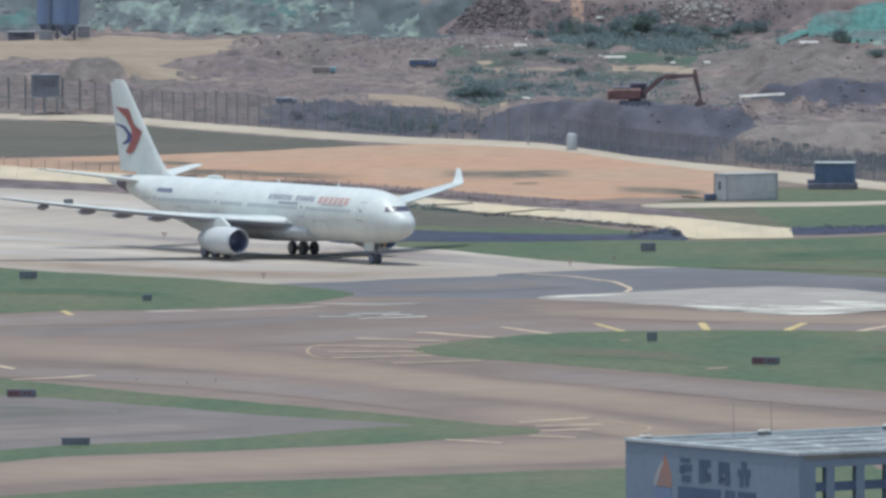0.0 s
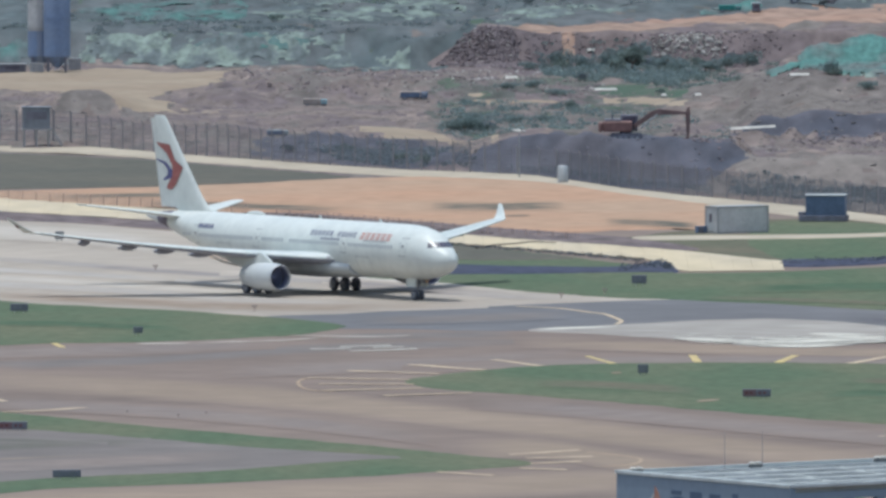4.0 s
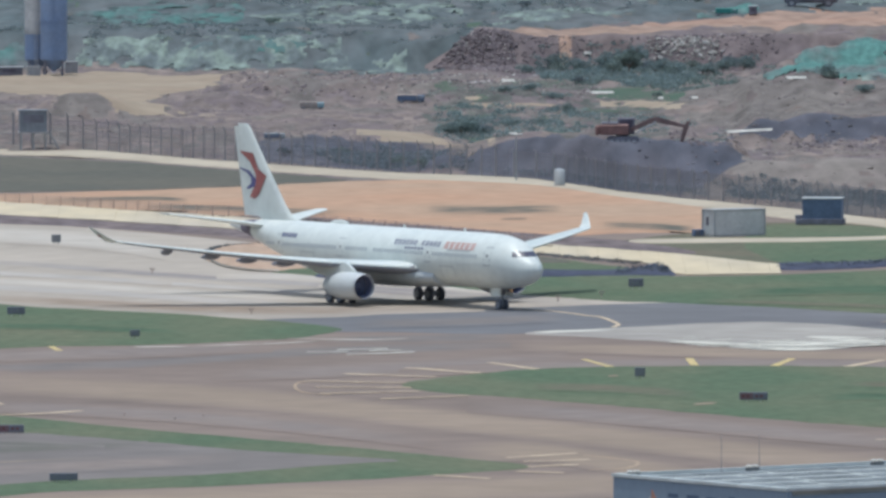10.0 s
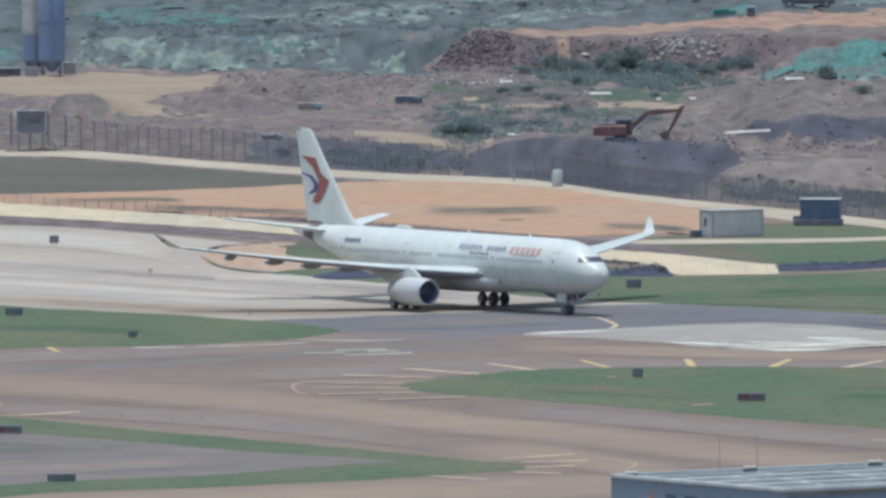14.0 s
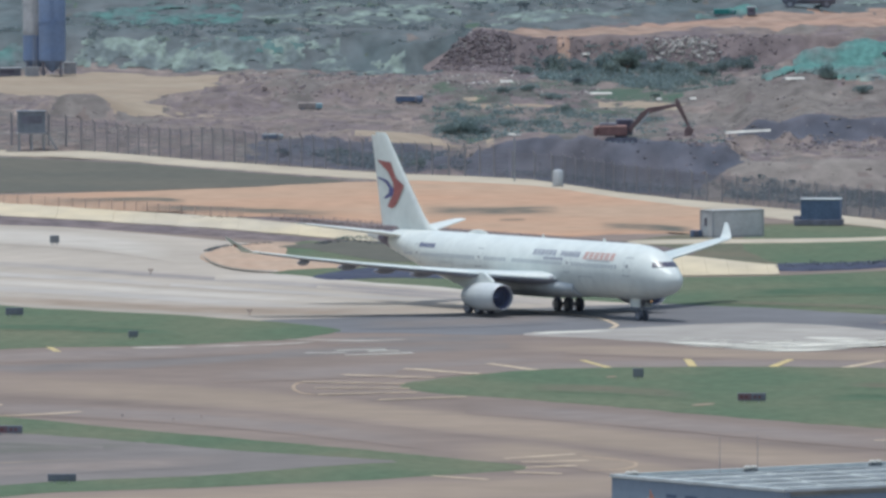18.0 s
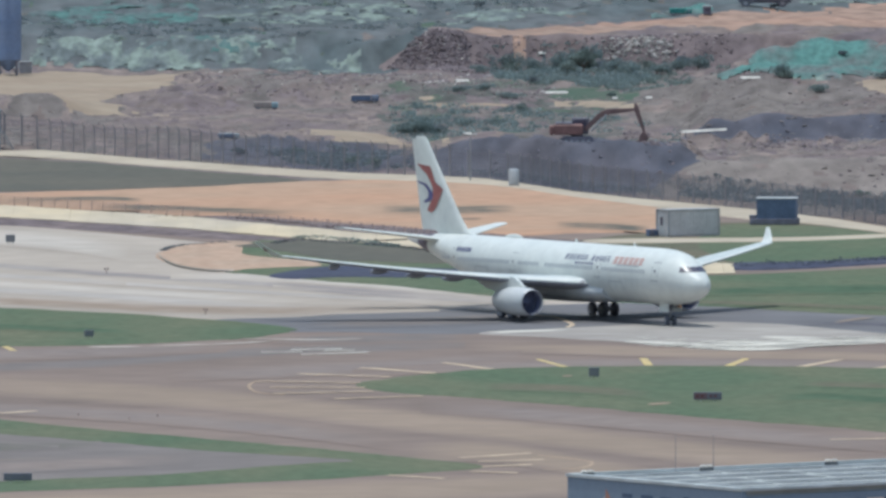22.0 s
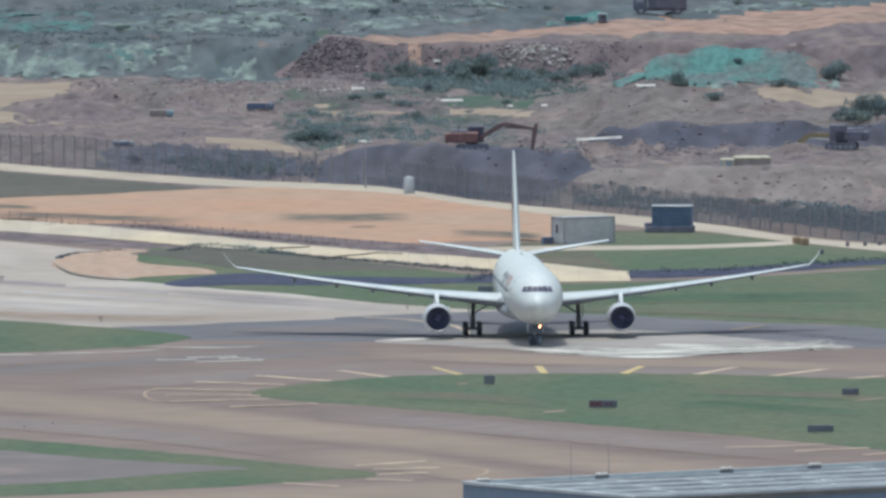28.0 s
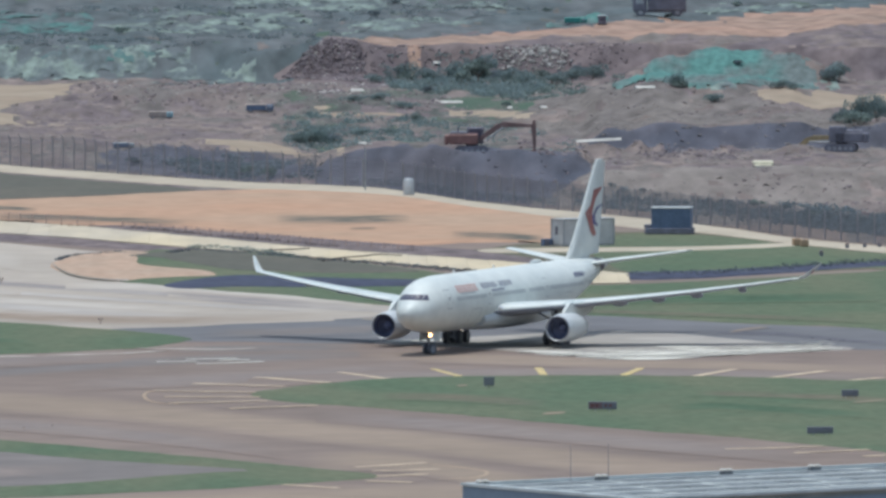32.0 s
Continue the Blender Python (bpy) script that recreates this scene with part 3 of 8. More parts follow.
# channel, soil field and perimeter road
patch("verge_strip", [(-59.4, 2752.1), (-49.2, 2740.9), (-36.4, 2722.4), (-23.7, 2702.6), (-11.3, 2677.5), (-9.4, 2671.7), (-18.6, 2678.0), (-23.6, 2686.9), (-33.6, 2701.9), (-41.8, 2714.0), (-59.0, 2731.3)], 0.10, SOIL_DARK, "strip of dark brown earth along the channel", "soil", ragged=0.3)
CHANNEL_TOP = [(-60.2, 2786.9), (-49.7, 2772.4), (-36.8, 2751.9), (-24.0, 2733.2), (-7.5, 2697.2), (4.8, 2669.4), (15.5, 2651.9), (25.1, 2634.7), (35.2, 2609.5)]
CHANNEL_LOW = [(-59.5, 2753.6), (-49.2, 2740.9), (-36.4, 2723.8), (-23.7, 2704.1), (-7.5, 2671.6), (4.1, 2651.3), (13.1, 2632.7), (20.8, 2618.6), (23.4, 2587.7), (34.6, 2589.6)]


def channel():
    """The lined slope, slab by slab with open joints."""
    root = tagged(new("channel_slope"), "cream concrete-slab lining of a drainage channel", "channel", kind="structure")
    rnd = random.Random(8)
    xs = [p[0] for p in CHANNEL_TOP]
    x = xs[0]
    while x < xs[-1] - 0.5:
        w = min(rnd.uniform(1.9, 2.5), xs[-1] - x)
        ends = []
        for q in (x + 0.01, x + w - 0.01):
            ends.append((float(np.interp(q, xs, [p[1] for p in CHANNEL_TOP])), float(np.interp(q, [p[0] for p in CHANNEL_LOW], [p[1] for p in CHANNEL_LOW]))))
        bm = bmesh.new()
        h0, h1 = 0.22 + rnd.uniform(-0.03, 0.03), 0.13 + rnd.uniform(-0.03, 0.03)
        top = [bm.verts.new(p) for p in ((x + 0.01, ends[0][1], h1), (x + w - 0.01, ends[1][1], h1), (x + w - 0.01, ends[1][0], h0), (x + 0.01, ends[0][0], h0))]
        low = [bm.verts.new((v.co.x, v.co.y, 0.0)) for v in top]
        bm.faces.new(top)
        for i in range(4):
            bm.faces.new((top[i], low[i], low[(i + 1) % 4], top[(i + 1) % 4]))
        part("lining_slab", bm, LINING, root)
        x += w


channel()
patch("soil_field", [(-60.2, 2789.9), (-43.8, 2799.5), (-31.1, 2807.9), (-21.5, 2816.5), (-11.9, 2828.4), (-2.2, 2832.4), (7.5, 2823.8), (13.9, 2810.8), (21.5, 2788.6), (28.2, 2765.3), (28.5, 2732.5), (27.2, 2697.6), (19.5, 2691.0), (10.2, 2684.5), (1.0, 2696.6), (-11.4, 2720.6), (-24.1, 2740.6), (-36.8, 2757.9), (-60.0, 2777.7)], 0.10, SOIL_ORANGE, "flat field of bare orange soil", "soil", ragged=0.8)
patch("grass_dark", [(-62.8, 2908.4), (-52.0, 2900.9), (-39.9, 2888.4), (-25.1, 2861.3), (-12.4, 2834.8), (-15.7, 2824.0), (-31.1, 2811.0), (-50.3, 2803.1), (-60.4, 2797.6)], 0.13, GRASS_DULL, "dull dark grass inside the perimeter road", "grass", ragged=0.5)
patch("grass_far", [(15.5, 2653.2), (21.2, 2675.3), (28.1, 2694.7), (29.6, 2716.3), (38.3, 2714.2), (44.5, 2716.7), (53.9, 2687.2), (62.0, 2666.8), (71.3, 2649.4), (70.2, 2608.5), (60.9, 2621.3), (46.8, 2610.1), (35.1, 2602.8), (35.3, 2613.6), (25.1, 2636.0)], 0.09, GRASS_DRY, "olive grass round the site hut", "grass", ragged=0.5)
patch("perimeter_road", [(-63.4, 2938.7), (-52.5, 2927.7), (-42.3, 2920.2), (-32.1, 2899.4), (-18.6, 2873.8), (-5.5, 2851.8), (7.6, 2838.1), (13.0, 2823.4), (20.9, 2794.8), (29.6, 2771.3), (38.8, 2749.6), (43.0, 2737.4), (48.8, 2719.3), (54.1, 2698.6), (62.3, 2678.1), (71.5, 2657.8), (71.1, 2642.5), (61.9, 2664.0), (53.8, 2684.4), (46.8, 2706.4), (38.4, 2725.9), (28.8, 2756.2), (20.8, 2781.0), (12.9, 2809.3), (7.5, 2822.3), (-5.4, 2835.8), (-18.5, 2857.6), (-31.9, 2882.9), (-42.1, 2901.8), (-52.2, 2910.9), (-63.1, 2921.8)], 0.14, ROAD_PALE, "pale dusty perimeter road", "road", ragged=0.3)
patch("foot_path", [(21.2, 2672.4), (31.6, 2674.6), (43.8, 2676.5), (53.9, 2684.3), (53.8, 2677.3), (43.7, 2668.1), (31.5, 2664.7), (21.1, 2664.0)], 0.14, ROAD_PALE, "narrow pale path across the grass", "path", ragged=0.2)

patch("lawn", [(32.3, 2674.5), (34.4, 2702.9), (39.5, 2711.2), (47.9, 2699.1), (53.7, 2681.5), (61.9, 2661.2), (71.1, 2641.1), (70.3, 2612.5), (61.0, 2624.0), (46.9, 2614.1), (36.8, 2612.1), (33.0, 2641.0)], 0.105, GRASS, "green lawn round the site hut", "grass", ragged=0.5)
# ---- the airliner: x forward from the main wheels, y to its left, z up ----
WHITE = mat("white_aircraft_paint", (0.7, 0.725, 0.7), 0.4, color2=(0.62, 0.65, 0.635), scale=0.25, fine=1.2, fine_amt=0.05, spec=0.5)
WING_GREY = mat("wing_paint", (0.6, 0.645, 0.635), 0.4, color2=(0.53, 0.575, 0.57), scale=0.3, fine=1.5, fine_amt=0.05, spec=0.5)
# darker copy of the wing colour, standing in for shade below the wing
WING_SHADE = mat("wing_underside_shade", (0.3, 0.31, 0.37), 0.45, color2=(0.25, 0.26, 0.31), scale=0.3, fine=1.5, fine_amt=0.08)
BELLY_GREY = mat("belly_fairing_grey", (0.55, 0.58, 0.6), 0.45, var=0.12, scale=0.2, fine=1.0, fine_amt=0.05)
NACELLE = mat("nacelle_paint", (0.6, 0.62, 0.63), 0.4, var=0.07, scale=0.5, fine=2.0, fine_amt=0.04, spec=0.5)
BARE_METAL = mat("polished_metal", (0.6, 0.61, 0.63), 0.5, 0.6, var=0.1, scale=1.0, fine=4.0, fine_amt=0.05)
DARK_METAL = mat("dark_metal", (0.17, 0.15, 0.2), 0.6, 0.0, var=0.25, scale=1.0, fine=4.0, fine_amt=0.1)
GEAR_GREY = mat("gear_grey", (0.36, 0.37, 0.41), 0.5, 0.2, var=0.25, scale=1.5, fine=5.0, fine_amt=0.1)
FAN_METAL = mat("fan_metal", (0.25, 0.27, 0.4), 0.6, 0.0, var=0.25, scale=1.0, fine=4.0, fine_amt=0.1)
CABIN_GLASS = mat("cabin_glass", (0.36, 0.39, 0.43), 0.4, var=0.2, scale=1.0, fine=4.0, fine_amt=0.05, spec=0.5)
# tyre black lifted to grey, with distance haze put into the colour
RUBBER = mat("tyre_rubber", (0.16, 0.165, 0.2), 0.85, var=0.3, scale=2.0, fine=8.0, fine_amt=0.15)
DARK_GLASS = mat("dark_glass", (0.08, 0.075, 0.12), 0.3, var=0.2, scale=1.0, fine=4.0, fine_amt=0.05, spec=0.6)
LIVERY_RED = mat("livery_red", (0.35, 0.13, 0.125), 0.35, var=0.12, scale=0.6, fine=3.0, fine_amt=0.05)
LIVERY_BLUE = mat("livery_blue", (0.11, 0.115, 0.27), 0.35, var=0.15, scale=0.6, fine=3.0, fine_amt=0.05)
LIVERY_ORANGE = mat("livery_orange_red", (0.6, 0.27, 0.22), 0.35, var=0.12, scale=0.6, fine=3.0, fine_amt=0.05)
LIVERY_TEXT = mat("livery_dark_blue", (0.1, 0.105, 0.22), 0.35, var=0.15, scale=0.6, fine=3.0, fine_amt=0.05)
SEAM = mat("panel_seam", (0.4, 0.42, 0.44), 0.5, var=0.15, scale=1.0, fine=3.0, fine_amt=0.05)
LAMP_GLOW = bpy.data.materials.new("taxi_light_glow")
LAMP_GLOW.use_nodes = True
LAMP_GLOW.node_tree.nodes["Principled BSDF"].inputs["Emission Color"].default_value = (1.0, 0.52, 0.2, 1)
LAMP_GLOW.node_tree.nodes["Principled BSDF"].inputs["Emission Strength"].default_value = 16.0

PLANE_ROWS = [(0, -20.47, 2553.76, -57.24), (1, -19.25, 2551.64, -57.20), (2, -17.97, 2549.47, -57.31), (3, -16.60, 2547.21, -57.23), (4, -15.19, 2544.88, -57.24), (5, -13.78, 2542.51, -57.15), (6, -12.36, 2540.10, -57.16), (7, -10.88, 2537.66, -57.31), (8, -9.38, 2535.19, -57.51), (9, -7.83, 2532.70, -57.54), (10, -6.18, 2530.18, -57.50), (11, -4.56, 2527.61, -57.40), (12, -2.93, 2524.97, -57.22), (13, -1.18, 2522.24, -57.06), (14, 0.62, 2519.41, -57.32), (15, 2.45, 2516.52, -57.37), (16, 4.37, 2513.55, -57.53), (17, 6.25, 2510.52, -57.72), (18, 8.13, 2507.42, -57.84), (19, 10.07, 2504.27, -57.98), (20, 12.05, 2501.06, -58.07), (21, 13.99, 2497.79, -58.42), (22, 15.97, 2494.44, -59.74), (23, 17.84, 2491.00, -62.70), (24, 19.51, 2487.42, -66.97), (25, 20.90, 2483.70, -71.71), (26, 21.97, 2479.87, -76.98), (27, 22.69, 2475.97, -82.36), (28, 23.07, 2472.05, -88.03), (29, 23.12, 2468.16, -93.92), (30, 22.78, 2464.32, -99.45), (31, 22.04, 2460.52, -105.03), (32, 21.05, 2456.78, -110.51)]

# the body's outline: x, top, bottom, half width
HULL = [(28.95, 4.28, 4.2, 0.04), (28.8, 4.7, 3.78, 0.48), (28.4, 5.1, 3.35, 0.92), (27.8, 5.48, 3.0, 1.32), (27.0, 5.9, 2.7, 1.7), (26.2, 6.5, 2.5, 2.0),
        (25.3, 7.02, 2.34, 2.28), (24.2, 7.36, 2.22, 2.5), (22.8, 7.6, 2.12, 2.69), (21, 7.7, 2.08, 2.79), (19, 7.72, 2.07, 2.82), (14, 7.72, 2.07, 2.82), (8, 7.72, 2.07, 2.82),
        (2, 7.72, 2.07, 2.82), (-4, 7.72, 2.07, 2.82), (-8, 7.72, 2.12, 2.82), (-11, 7.73, 2.4, 2.79), (-14, 7.74, 2.9, 2.66), (-17, 7.74, 3.6, 2.4), (-20, 7.72, 4.4, 2.03),
        (-23, 7.66, 5.2, 1.55), (-25.5, 7.55, 5.85, 1.1), (-27.5, 7.4, 6.3, 0.72), (-29.2, 7.18, 6.62, 0.36), (-29.8, 7.02, 6.78, 0.16)]


def hull_at(x):
    for a, b in zip(HULL, HULL[1:]):
        if b[0] <= x <= a[0]:
            w = (a[0] - x) / (a[0] - b[0])
            return tuple(p + (q - p) * w for p, q in zip(a[1:], b[1:]))
    return HULL[0][1:] if x > 0 else HULL[-1][1:]


def hull_ring(x, n=36, grow=0.0):
    t, b, w = hull_at(x)
    return [(x, (w + grow) * math.cos(k / n * math.tau), (t + b) / 2 + ((t - b) / 2 + grow) * math.sin(k / n * math.tau)) for k in range(n)]


def side_point(x, z, side, off=0.012):
    t, b, w = hull_at(x)
    c, h = (t + b) / 2, (t - b) / 2
    k = max(-1.0, min(1.0, (z - c) / h))
    y = w * math.sqrt(max(0.0, 1 - k * k))
    n = Vector((0, y / (w * w) if w else 1, k / h)).normalized()
    return (x, side * (y + n.y * off), z + n.z * off)


def side_panel(bm, x0, x1, z0, z1, side, off=0.012, nx=3, nz=3, slant=0.0):
    g = [[bm.verts.new(side_point(x0 + (x1 - x0) * i / nx + slant * (j / nz), z0 + (z1 - z0) * j / nz, side, off)) for i in range(nx + 1)] for j in range(nz + 1)]
    for j in range(nz):
        for i in range(nx):
            q = (g[j][i], g[j][i + 1], g[j + 1][i + 1], g[j + 1][i])
            bm.faces.new(q if side * (x1 - x0) < 0 else q[::-1])
    return bm


def nose_point(y, z, off):
    lo, hi = 20.0, 28.95
    for _ in range(30):
        x = (lo + hi) / 2
        t, b, w = hull_at(x)
        inside = (y / w) ** 2 + ((z - (t + b) / 2) / ((t - b) / 2)) ** 2 < 1
        lo, hi = (x, hi) if inside else (lo, x)
    return (lo + off, y * (1 + off / 3), z + off * 0.5)


def foil(c0, c1, thick, n=7):
    """Points of an aerofoil from c0 to c1 of its chord, over the top and back below: chord fraction, height in chords."""
    def half(c):
        c = min(max(c, 0.0), 1.0)
        return 5 * thick * (0.2969 * math.sqrt(c) - 0.126 * c - 0.3516 * c * c + 0.2843 * c ** 3 - 0.1015 * c ** 4)
    cs = [c0 + (c1 - c0) * (i / n) ** (1.7 if c0 == 0 else 1) for i in range(n + 1)]
    return [(c, half(c) + 0.002) for c in cs] + [(c, -half(c) * 0.85 - 0.002) for c in cs[::-1]]


def panel_between(bm, stations, c0, c1, pitch=0.0, droop=0.0):
    """A lifting surface over stations (leading edge x, y, z, chord, thickness), cut from c0 to c1 of the chord."""
    return loft(bm, [[(lx - c * ch, y, z + h * ch + pitch * ch * (0.45 - c) - droop * ch * max(0.0, c - 0.725)) for c, h in foil(c0, c1, th)] for lx, y, z, ch, th in stations])


def wing_station(y, side):
    y = abs(y)
    lead = 10.2 - (y - 2.8) * 0.6
    tail = -1.2 - (y - 2.8) * 0.06 if y < 9.6 else -1.6 - (y - 9.6) * 0.327
    z = 3.75 + (y - 2.8) * 0.075 + 0.0014 * (y - 2.8) ** 2
    return (lead, side * y, z, lead - tail, 0.135 - 0.045 * min(1, y / 20))


def shade_undersides(bm):
    """Puts shade into the colour: the darker material on faces that look down."""
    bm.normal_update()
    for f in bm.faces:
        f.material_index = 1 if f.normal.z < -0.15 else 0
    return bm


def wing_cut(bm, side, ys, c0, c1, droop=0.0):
    return shade_undersides(panel_between(bm, [wing_station(y, side) for y in ys], c0, c1, 0.015, droop))


def canoe(bm, x0, x1, y, z, r, drop=0.0):
    rings = []
    for i in range(9):
        k = i / 8
        rr = max(0.03, r * math.sin(math.pi * (0.08 + 0.9 * k)) ** 0.7)
        rings.append([(x0 + (x1 - x0) * k, y + rr * 0.55 * math.cos(a / 10 * math.tau), z - drop * k + rr * math.sin(a / 10 * math.tau)) for a in range(10)])
    return loft(bm, rings)


def turned(bm, profile, axis, n=32, cap=False):
    """A body turned round the x axis through axis: profile of (x, radius)."""
    return loft(bm, [[(x, axis[0] + r * math.cos(k / n * math.tau), axis[1] + r * math.sin(k / n * math.tau)) for k in range(n)] for x, r in profile], cap=cap)


def wheel_mesh(name, r, w):
    bm = bmesh.new()
    for y0, y1, rr, k in ((-w / 2, w / 2, r, 0),):
        rings = []
        for yy, q in ((-0.5, 0.62), (-0.5, 0.86), (-0.38, 0.97), (-0.15, 1.0), (0.15, 1.0), (0.38, 0.97), (0.5, 0.86), (0.5, 0.62)):
            rings.append([(r * q * math.cos(a / 24 * math.tau), yy * w, r * q * math.sin(a / 24 * math.tau)) for a in range(24)])
        loft(bm, rings, cap=False)
    n = len(bm.faces)
    for s in (-1, 1):
        rings = [[(r * q * math.cos(a / 24 * math.tau), s * w * d, r * q * math.sin(a / 24 * math.tau)) for a in range(24)] for q, d in ((0.62, 0.5), (0.56, 0.44), (0.3, 0.36), (0.2, 0.48), (0.04, 0.5))]
        loft(bm, rings, cap=False)
    for a in range(6):
        c, s = math.cos(a / 6 * math.tau) * r * 0.43, math.sin(a / 6 * math.tau) * r * 0.43
        rod(bm, (c, -w * 0.44, s), (c, w * 0.44, s), r * 0.06, seg=6)
    bm.faces.ensure_lookup_table()
    for i, f in enumerate(bm.faces):
        f.material_index = 0 if i < n else 1
    return mesh_of(bm, name, [RUBBER, GEAR_GREY], True)


WHEELS = []


def airliner():
    a = thing("airliner", 0, 0, 0, 0, "white twin-engine wide-body airliner taxiing with its light on", "airplane")
    bm = bmesh.new()
    xs = [h[0] for h in HULL if h[0] >= -23] + [-23.8]
    fus = part("fuselage", loft(bm, [hull_ring(x) for x in xs]), WHITE, a, smooth=True)
    bm = bmesh.new()
    loft(bm, [hull_ring(x, 28) for x in (-23.82, -24.6, -25.5, -26.5)])
    # the section below the tailplane, dark all round
    cone = part("tail_cone", bm, DARK_METAL, a, "dark tail cone", True)
    part("exhaust_outlet", loft(bmesh.new(), [hull_ring(x, 24) for x in (-26.52, -27.5, -28.4, -29.2, -29.8)]), NACELLE, cone, "light grey exhaust outlet", True)
    # belly fairing
    rings = []
    for i in range(15):
        k = i / 14
        s = math.sin(math.pi * min(max(k, 0.02), 0.98)) ** 0.45
        x = 13.0 - 22.0 * k
        rings.append([(x, (2.3 + 0.85 * s) * math.cos(q / 24 * math.tau), 3.05 + (0.85 + 0.48 * s) * math.sin(q / 24 * math.tau)) for q in range(24)])
    part("belly_fairing", loft(bmesh.new(), rings), BELLY_GREY, a, smooth=True)
    # antenna hump and blade aerials on the roof
    part("antenna_hump", canoe(bmesh.new(), -7.0, -10.6, 0, 7.7, 0.42), WHITE, a, smooth=True)
    for x in (15.5, 4.0):
        bm = bmesh.new()
        loft(bm, [[(x, 0.03, 7.68), (x - 0.5, 0.03, 7.68), (x - 0.5, -0.03, 7.68), (x, -0.03, 7.68)], [(x - 0.25, 0.02, 8.05), (x - 0.5, 0.02, 8.05), (x - 0.5, -0.02, 8.05), (x - 0.25, -0.02, 8.05)]])
        part("blade_aerial", bm, WHITE, a)
    # windscreen panes
    for s in (1, -1):
        for y0, y1, z0, z1, d, cut in ((0.015, 0.52, 5.6, 6.08, -0.02, 0.02), (0.545, 1.05, 5.58, 6.1, -0.03, 0.06), (1.075, 1.56, 5.55, 6.06, -0.02, 0.26)):
            bm = bmesh.new()
            g = [[bm.verts.new(nose_point(s * (y0 + (y1 - y0 - cut * j / 3) * i / 4), z0 + d * i / 4 + (z1 - z0) * j / 3, 0.025)) for i in range(5)] for j in range(4)]
            for j in range(3):
                for i in range(4):
                    q = (g[j][i], g[j][i + 1], g[j + 1][i + 1], g[j + 1][i])
                    bm.faces.new(q if s > 0 else q[::-1])
            part("windscreen_pane", bm, DARK_GLASS, fus, "dark windscreen pane", True)
    # cabin windows, doors, livery
    doors = (23.3, 12.4, -4.3, -16.6)
    for s in (1, -1):
        side = "left" if s > 0 else "right"
        bm = side_panel(bmesh.new(), 0.14, -0.14, 5.28, 5.66, s, nx=1, nz=2)
        pane = mesh_of(bm, "cabin_window", CABIN_GLASS)
        x = 21.4
        while x > -19.5:
            if min(abs(x - d) for d in doors) > 0.75 and not -0.6 < x - 1.6 < 0.6:
                w = new("cabin_window", pane)
                w.parent = fus
                t, b, hw = hull_at(x)
                y = side_point(x, 5.47, s)[1] - side_point(0, 5.47, s)[1]
                w.location = (x, y, 0.0)
                if x < -8:
                    w.rotation_euler = (0, 0, math.atan2(side_point(x - 0.5, 5.47, s)[1] - side_point(x + 0.5, 5.47, s)[1], -1.0) + (math.pi if s * 0 == 0 else 0))
                    w.rotation_euler[2] = (w.rotation_euler[2] + math.pi / 2) % math.pi - math.pi / 2
            x -= 0.533
        for d in doors:
            z0, z1, hw = 4.55, 6.45, 0.53
            bm = bmesh.new()
            for q in ((d - hw, d - hw + 0.07, z0, z1), (d + hw - 0.07, d + hw, z0, z1), (d - hw, d + hw, z0, z0 + 0.07), (d - hw, d + hw, z1 - 0.07, z1)):
                side_panel(bm, q[0], q[1], q[2], q[3], s, 0.01)
            door = part("cabin_door", bm, SEAM, fus, "passenger door outlined by its seam")
            part("door_window", side_panel(bmesh.new(), d - 0.1, d + 0.1, 5.4, 5.7, s, 0.015, 1, 1), DARK_GLASS, door)
        for x0 in (14.6, -12.0):
            bm = bmesh.new()
            for q in ((x0, x0 + 0.06, 2.7, 4.3), (x0 + 2.6, x0 + 2.66, 2.7, 4.3), (x0, x0 + 2.66, 4.24, 4.3)):
                side_panel(bm, q[0], q[1], q[2] + (0.5 if x0 < 0 else 0), q[3] + (0.5 if x0 < 0 else 0), s, 0.01, 3, 4)
            part("cargo_door", bm, SEAM, fus)
        # the operator's mark stands as plain bars: six red blocks, two rows of dark blue ones
        if s < 0:
            red, blue = [20.8 - 0.98 * i for i in range(6)], [14.2 - 0.74 * i for i in range(12)]
        else:
            red, blue = [16.0 + 0.98 * i for i in range(6)], [5.6 + 0.74 * i for i in range(12)]
        for i, x in enumerate(red):
            dx = 0.78
            bm = bmesh.new()
            for k in range(3):
                side_panel(bm, x, x - dx, 6.06 + 0.26 * k, 6.18 + 0.26 * k, s, 0.012, 2, 1)
            side_panel(bm, x - 0.33, x - 0.46, 6.06, 6.7, s, 0.014, 1, 3)
            part("livery_block", bm, LIVERY_ORANGE, fus)
        part("livery_line", side_panel(bmesh.new(), min(red), max(red) - 0.5, 5.86, 5.98, s, 0.012, 8, 1), SEAM, fus)
        for i, x in enumerate(blue):
            if i in (5,):
                continue
            part("livery_block", side_panel(side_panel(bmesh.new(), x, x - 0.16, 6.16, 6.7, s, 0.012, 1, 2), x - 0.3, x - 0.44, 6.16, 6.7, s, 0.012, 1, 2), LIVERY_TEXT, fus)
        for i in range(6):
            part("livery_block", side_panel(bmesh.new(), 8.3 + 0.62 * i, 7.9 + 0.62 * i, 5.78, 6.0, s, 0.012, 1, 1), LIVERY_TEXT, fus)
        for i in range(6):
            part("livery_block", side_panel(bmesh.new(), -13.2 - 0.52 * i, -13.56 - 0.52 * i, 6.15, 6.6, s, 0.014), LIVERY_TEXT, fus)
